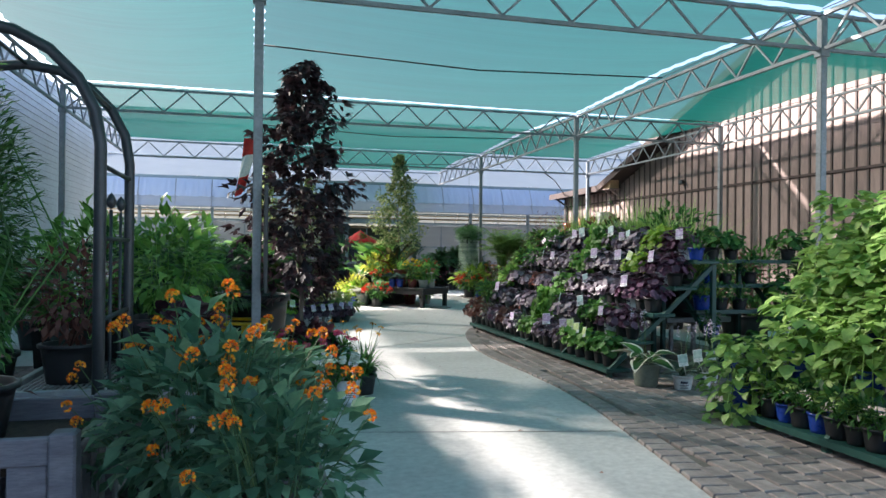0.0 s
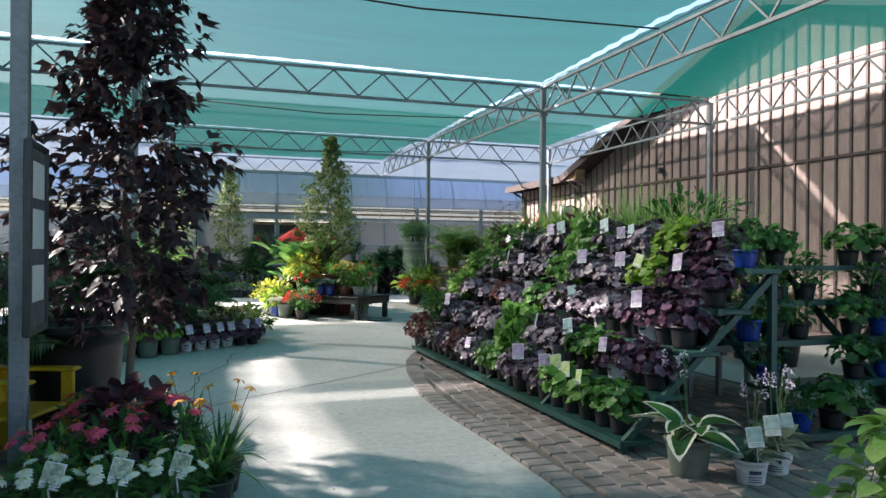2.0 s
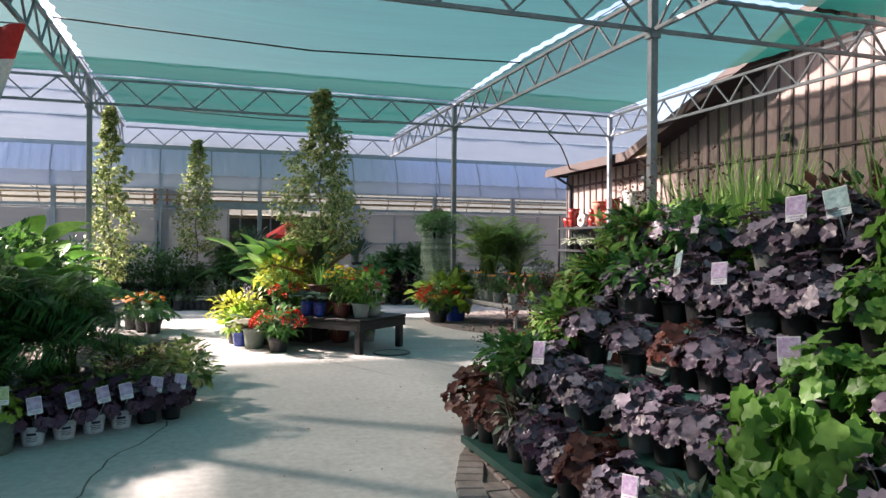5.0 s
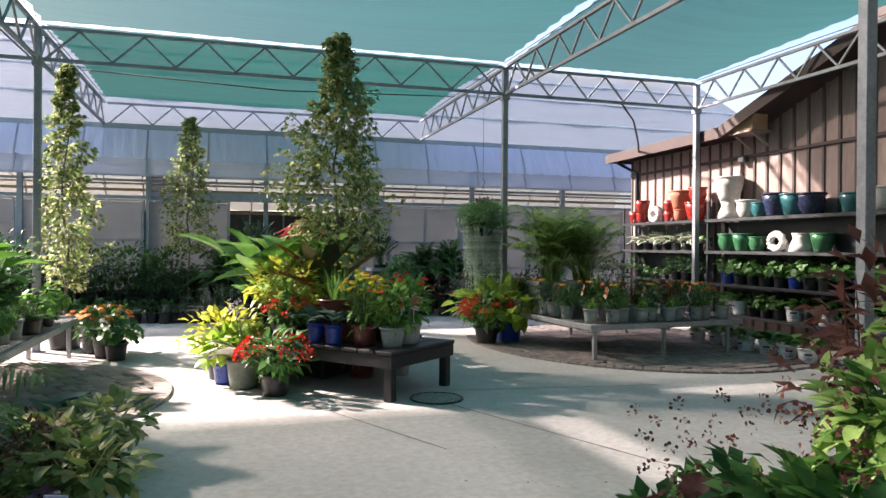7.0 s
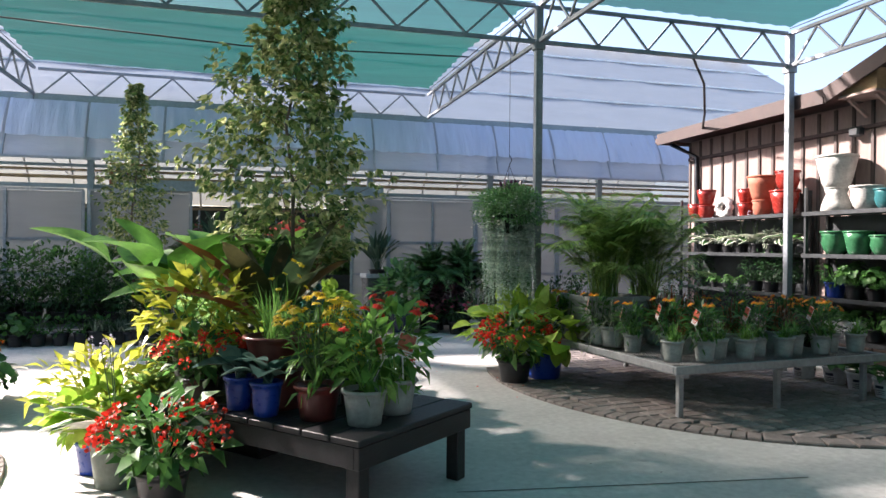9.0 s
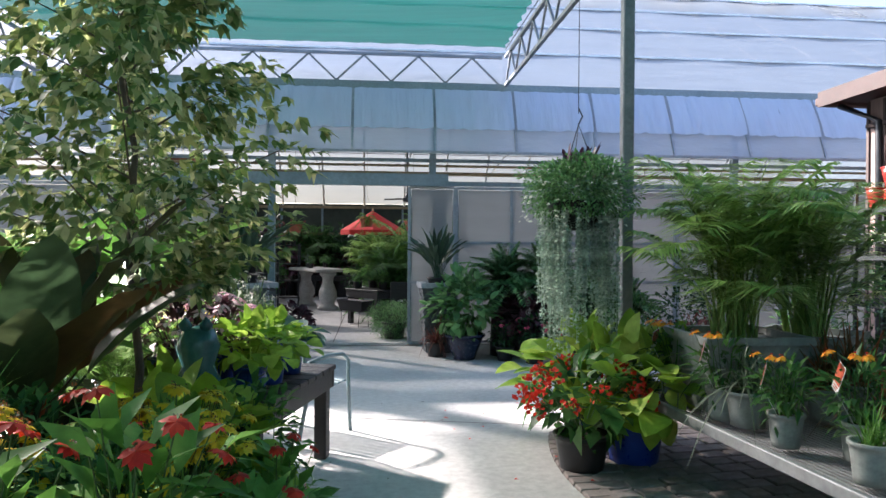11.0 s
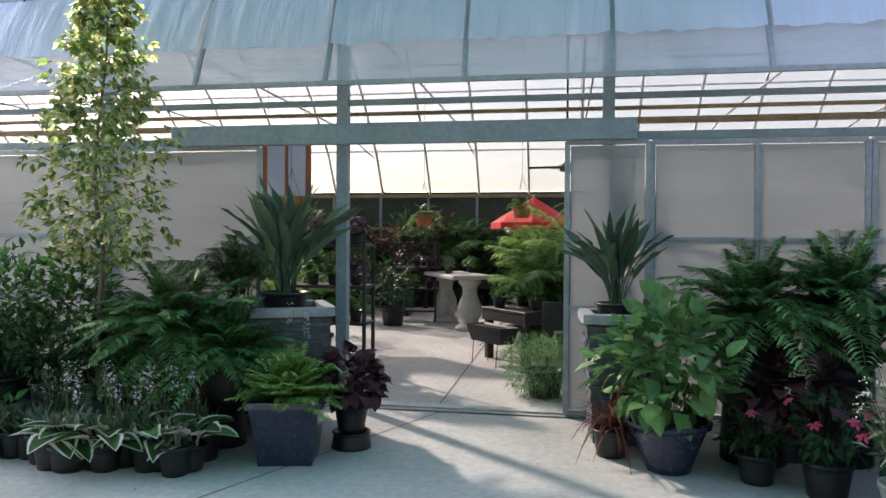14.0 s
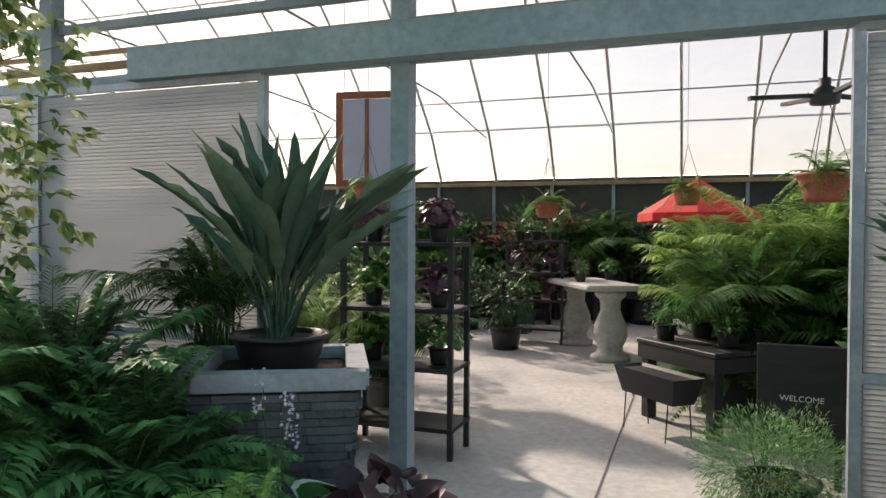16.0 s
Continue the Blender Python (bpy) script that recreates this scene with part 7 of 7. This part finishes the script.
# fallen petals and dry leaves on the floor
m = Mesh()
for i in range(130):
    x, y = U(0.9, 6.4), U(3, 25.5)
    m.leaf((x, y, 0.012), (U(-1, 1), U(-1, 1), 0.08), U(0.015, 0.04), U(0.01, 0.02), 0.15, 0.3)
tagged(part("fallen_leaves", m, "lf_bronze"), "dry fallen leaves scattered on the concrete", "leaf litter", "", "stuff")
m = Mesh()
for i in range(26):
    a = U(0, 6.2832)
    x, y = rnd.choice([(6.0, 20.1), (2.95, 17.3), (5.6, 21.6)])
    m.leaf((x + U(0.1, 0.7) * math.cos(a), y + U(0.1, 0.7) * math.sin(a), 0.030), (math.cos(a), math.sin(a), 0.1), 0.03, 0.025, 0.1, 0.3)
tagged(part("fallen_petals", m, "pt_red"), "red fallen begonia petals on the concrete", "petals", "", "stuff")


# ---- concrete joints and paver islands ----
def joint(name, pts, w, label):
    m = Mesh()
    for p, q in zip(pts, pts[1:]):
        a, b = Vector((*p, 0.003)), Vector((*q, 0.003))
        s = Vector((-(b - a).y, (b - a).x, 0)).normalized() * w / 2
        m.add([a - s, a + s, b + s, b - s], [(3, 2, 1, 0)])
    structure(name, m, "joint", label, "joint")


joint("joint_1", [(0.2, 9.0), (3.36, 11.2)], 0.016, "dark straight joint cut in the concrete")
crack = [(1.66 - 1.35 * f + 0.05 * math.sin(f * 23) + 0.02 * math.sin(f * 61), 13.7 - 5.2 * f) for f in [k / 30 for k in range(31)]]
joint("joint_2", crack, 0.014, "thin wandering crack in the concrete")
joint("joint_3", [(0.75, 5.4), (2.75, 5.0)], 0.014, "dark straight joint cut in the concrete")
joint("joint_4", [(4.6, 17.2), (6.9, 16.9)], 0.014, "dark straight joint cut in the concrete")
joint("joint_5", [(4.45, 16.6), (6.2, 12.4)], 0.014, "dark straight joint cut in the concrete")
joint("joint_6", [(3.95, 22.0), (6.6, 21.4)], 0.014, "dark straight joint cut in the concrete")
joint("joint_7", [(2.6, 22.6), (4.2, 26.2)], 0.014, "dark straight joint cut in the concrete")
joint("joint_8", [(1.5, 20.5), (4.0, 15.2)], 0.012, "dark straight joint cut in the concrete")
m = Mesh()
m.add([(4.15, 26.4, 0.0155), (4.165, 26.4, 0.0155), (4.165, 33.0, 0.0155), (4.15, 33.0, 0.0155)], [(0, 1, 2, 3)])
structure("joint_9", m, "joint", "dark straight joint in the greenhouse floor", "joint")


def inside(poly, x, y):
    hit = False
    for (x0, y0), (x1, y1) in zip(poly, poly[1:] + poly[:1]):
        if (y0 > y) != (y1 > y) and x < (x1 - x0) * (y - y0) / (y1 - y0) + x0:
            hit = not hit
    return hit


BRICKS = []
for k in range(6):
    b = Mesh()
    ln, wd = (0.145, 0.20, 0.24)[k % 3], 0.138
    j = lambda: U(-0.006, 0.006)
    base = [(-ln / 2, -wd / 2), (ln / 2, -wd / 2), (ln / 2, wd / 2), (-ln / 2, wd / 2)]
    low = [(x + j(), y + j(), -0.01) for x, y in base]
    mid = [(x, y, 0.010) for x, y, z in low]
    top = [(x * 0.92, y * 0.90, 0.018) for x, y, z in low]
    b.add(low + mid + top, [(0, 1, 5, 4), (1, 2, 6, 5), (2, 3, 7, 6), (3, 0, 4, 7), (4, 5, 9, 8), (5, 6, 10, 9), (6, 7, 11, 10), (7, 4, 8, 11), (8, 9, 10, 11)])
    BRICKS.append((ln, b.data("paver", "paver"), b))


def island(name, poly, label, turn, singles, bx):
    """A paved patch: a soldier course round the edge and rows of pavers within."""
    root = tagged(new(name), label, "pavement", "", "structure")
    bed = Mesh()
    bed.add([(x, y, 0.004) for x, y in poly], [tuple(range(len(poly)))])
    part("sand_bed", bed, "sand", root)
    rest = Mesh()
    count = 0
    c, s = math.cos(radians(turn)), math.sin(radians(turn))
    xs, ys = [p[0] for p in poly], [p[1] for p in poly]
    cx, cy = sum(xs) / len(xs), sum(ys) / len(ys)
    R = max(math.hypot(x - cx, y - cy) for x, y in poly)
    near = lambda x, y: min(abs_dist(poly, x, y), 9)
    v = -R
    while v < R:
        u = -R + U(0, 0.15)
        while u < R:
            ln, me, src = BRICKS[rnd.randrange(6)]
            x, y = cx + (u + ln / 2) * c - v * s, cy + (u + ln / 2) * s + v * c
            u += ln + 0.013
            if not inside(poly, x, y) or abs_dist(poly, x, y) < 0.20:
                continue
            mm = Matrix.Translation((x, y, 0.006 + U(0, 0.004))) @ Matrix.Rotation(radians(turn + U(-1.5, 1.5)), 4, "Z")
            if bx[0] < x < bx[1] and bx[2] < y < bx[3] and count < singles:
                part("paver", me, None, root, "", mm)
                count += 1
            else:
                rest.add([mm @ Vector(p) for p in src.v], src.f)
        v += 0.151
    for (x0, y0), (x1, y1) in zip(poly, poly[1:] + poly[:1]):
        d = Vector((x1 - x0, y1 - y0, 0))
        if d.length > 2.0 or d.length < 0.02:
            continue
        n = max(1, round(d.length / 0.15))
        nn = Vector((-d.y, d.x, 0)).normalized()
        if not inside(poly, (x0 + x1) / 2 + nn.x * 0.05, (y0 + y1) / 2 + nn.y * 0.05):
            nn = -nn
        for k in range(n):
            p = Vector((x0, y0, 0)) + d * ((k + 0.5) / n) + nn * 0.09
            mm = Matrix.Translation((p.x, p.y, 0.008)) @ Matrix.Rotation(math.atan2(nn.y, nn.x), 4, "Z") @ Matrix.Diagonal((0.9, d.length / n / 0.146, 1, 1))
            rest.add([mm @ Vector(q) for q in BRICKS[1][2].v], BRICKS[1][2].f)
    tagged(part("pavers", rest, "paver", root), kind="stuff")


def abs_dist(poly, x, y):
    best = 99.0
    for (x0, y0), (x1, y1) in zip(poly, poly[1:] + poly[:1]):
        dx, dy = x1 - x0, y1 - y0
        t = max(0.0, min(1.0, ((x - x0) * dx + (y - y0) * dy) / (dx * dx + dy * dy + 1e-9)))
        best = min(best, math.hypot(x - x0 - t * dx, y - y0 - t * dy))
    return best


edge = [(2.15, 0.0), (2.35, 2.0), (2.54, 3.5), (2.75, 4.7), (2.93, 5.7), (3.02, 6.7), (3.03, 7.6), (2.99, 8.8), (3.02, 9.5), (3.12, 10.1), (3.26, 10.8), (3.45, 11.5), (3.66, 12.0), (3.92, 12.45), (4.3, 12.85), (4.8, 13.15), (5.4, 13.3), (6.2, 13.3)]
island("pavement_rack", edge + [(6.6, 13.3), (6.6, 0.0)], "grey-pink concrete pavers under the plant racks", 86, 300, (2.5, 4.0, 3.5, 13.3))
arc = lambda x, y, rx, ry, a0, a1, n: [(x + rx * math.cos(radians(a0 + (a1 - a0) * k / n)), y + ry * math.sin(radians(a0 + (a1 - a0) * k / n))) for k in range(n + 1)]
island("pavement_bench", [(10.3, 21.9), (8.0, 22.6)] + arc(8.6, 20.2, 2.55, 3.0, 160, 285, 26) + [(10.3, 17.4)], "grey-pink concrete pavers under the mesh bench", 8, 300, (6.0, 9.5, 17.0, 20.5))
island("pavement_round", [(-0.6, 20.2)] + arc(-0.2, 17.75, 2.15, 2.2, 78, -78, 26) + [(-0.6, 15.4)], "grey-pink concrete pavers under the perennial bench", 30, 220, (0.7, 2.2, 15.5, 20.0))
island("pavement_post", [(0.12, -1.0), (0.34, 1.5), (0.50, 3.0), (0.42, 4.6), (0.32, 6.2), (0.02, 8.2), (-0.6, 9.2), (-3.2, 9.2), (-3.2, -1.0)], "grey-pink concrete pavers under the first bench", 84, 150, (-0.6, 0.5, 4.0, 8.0))
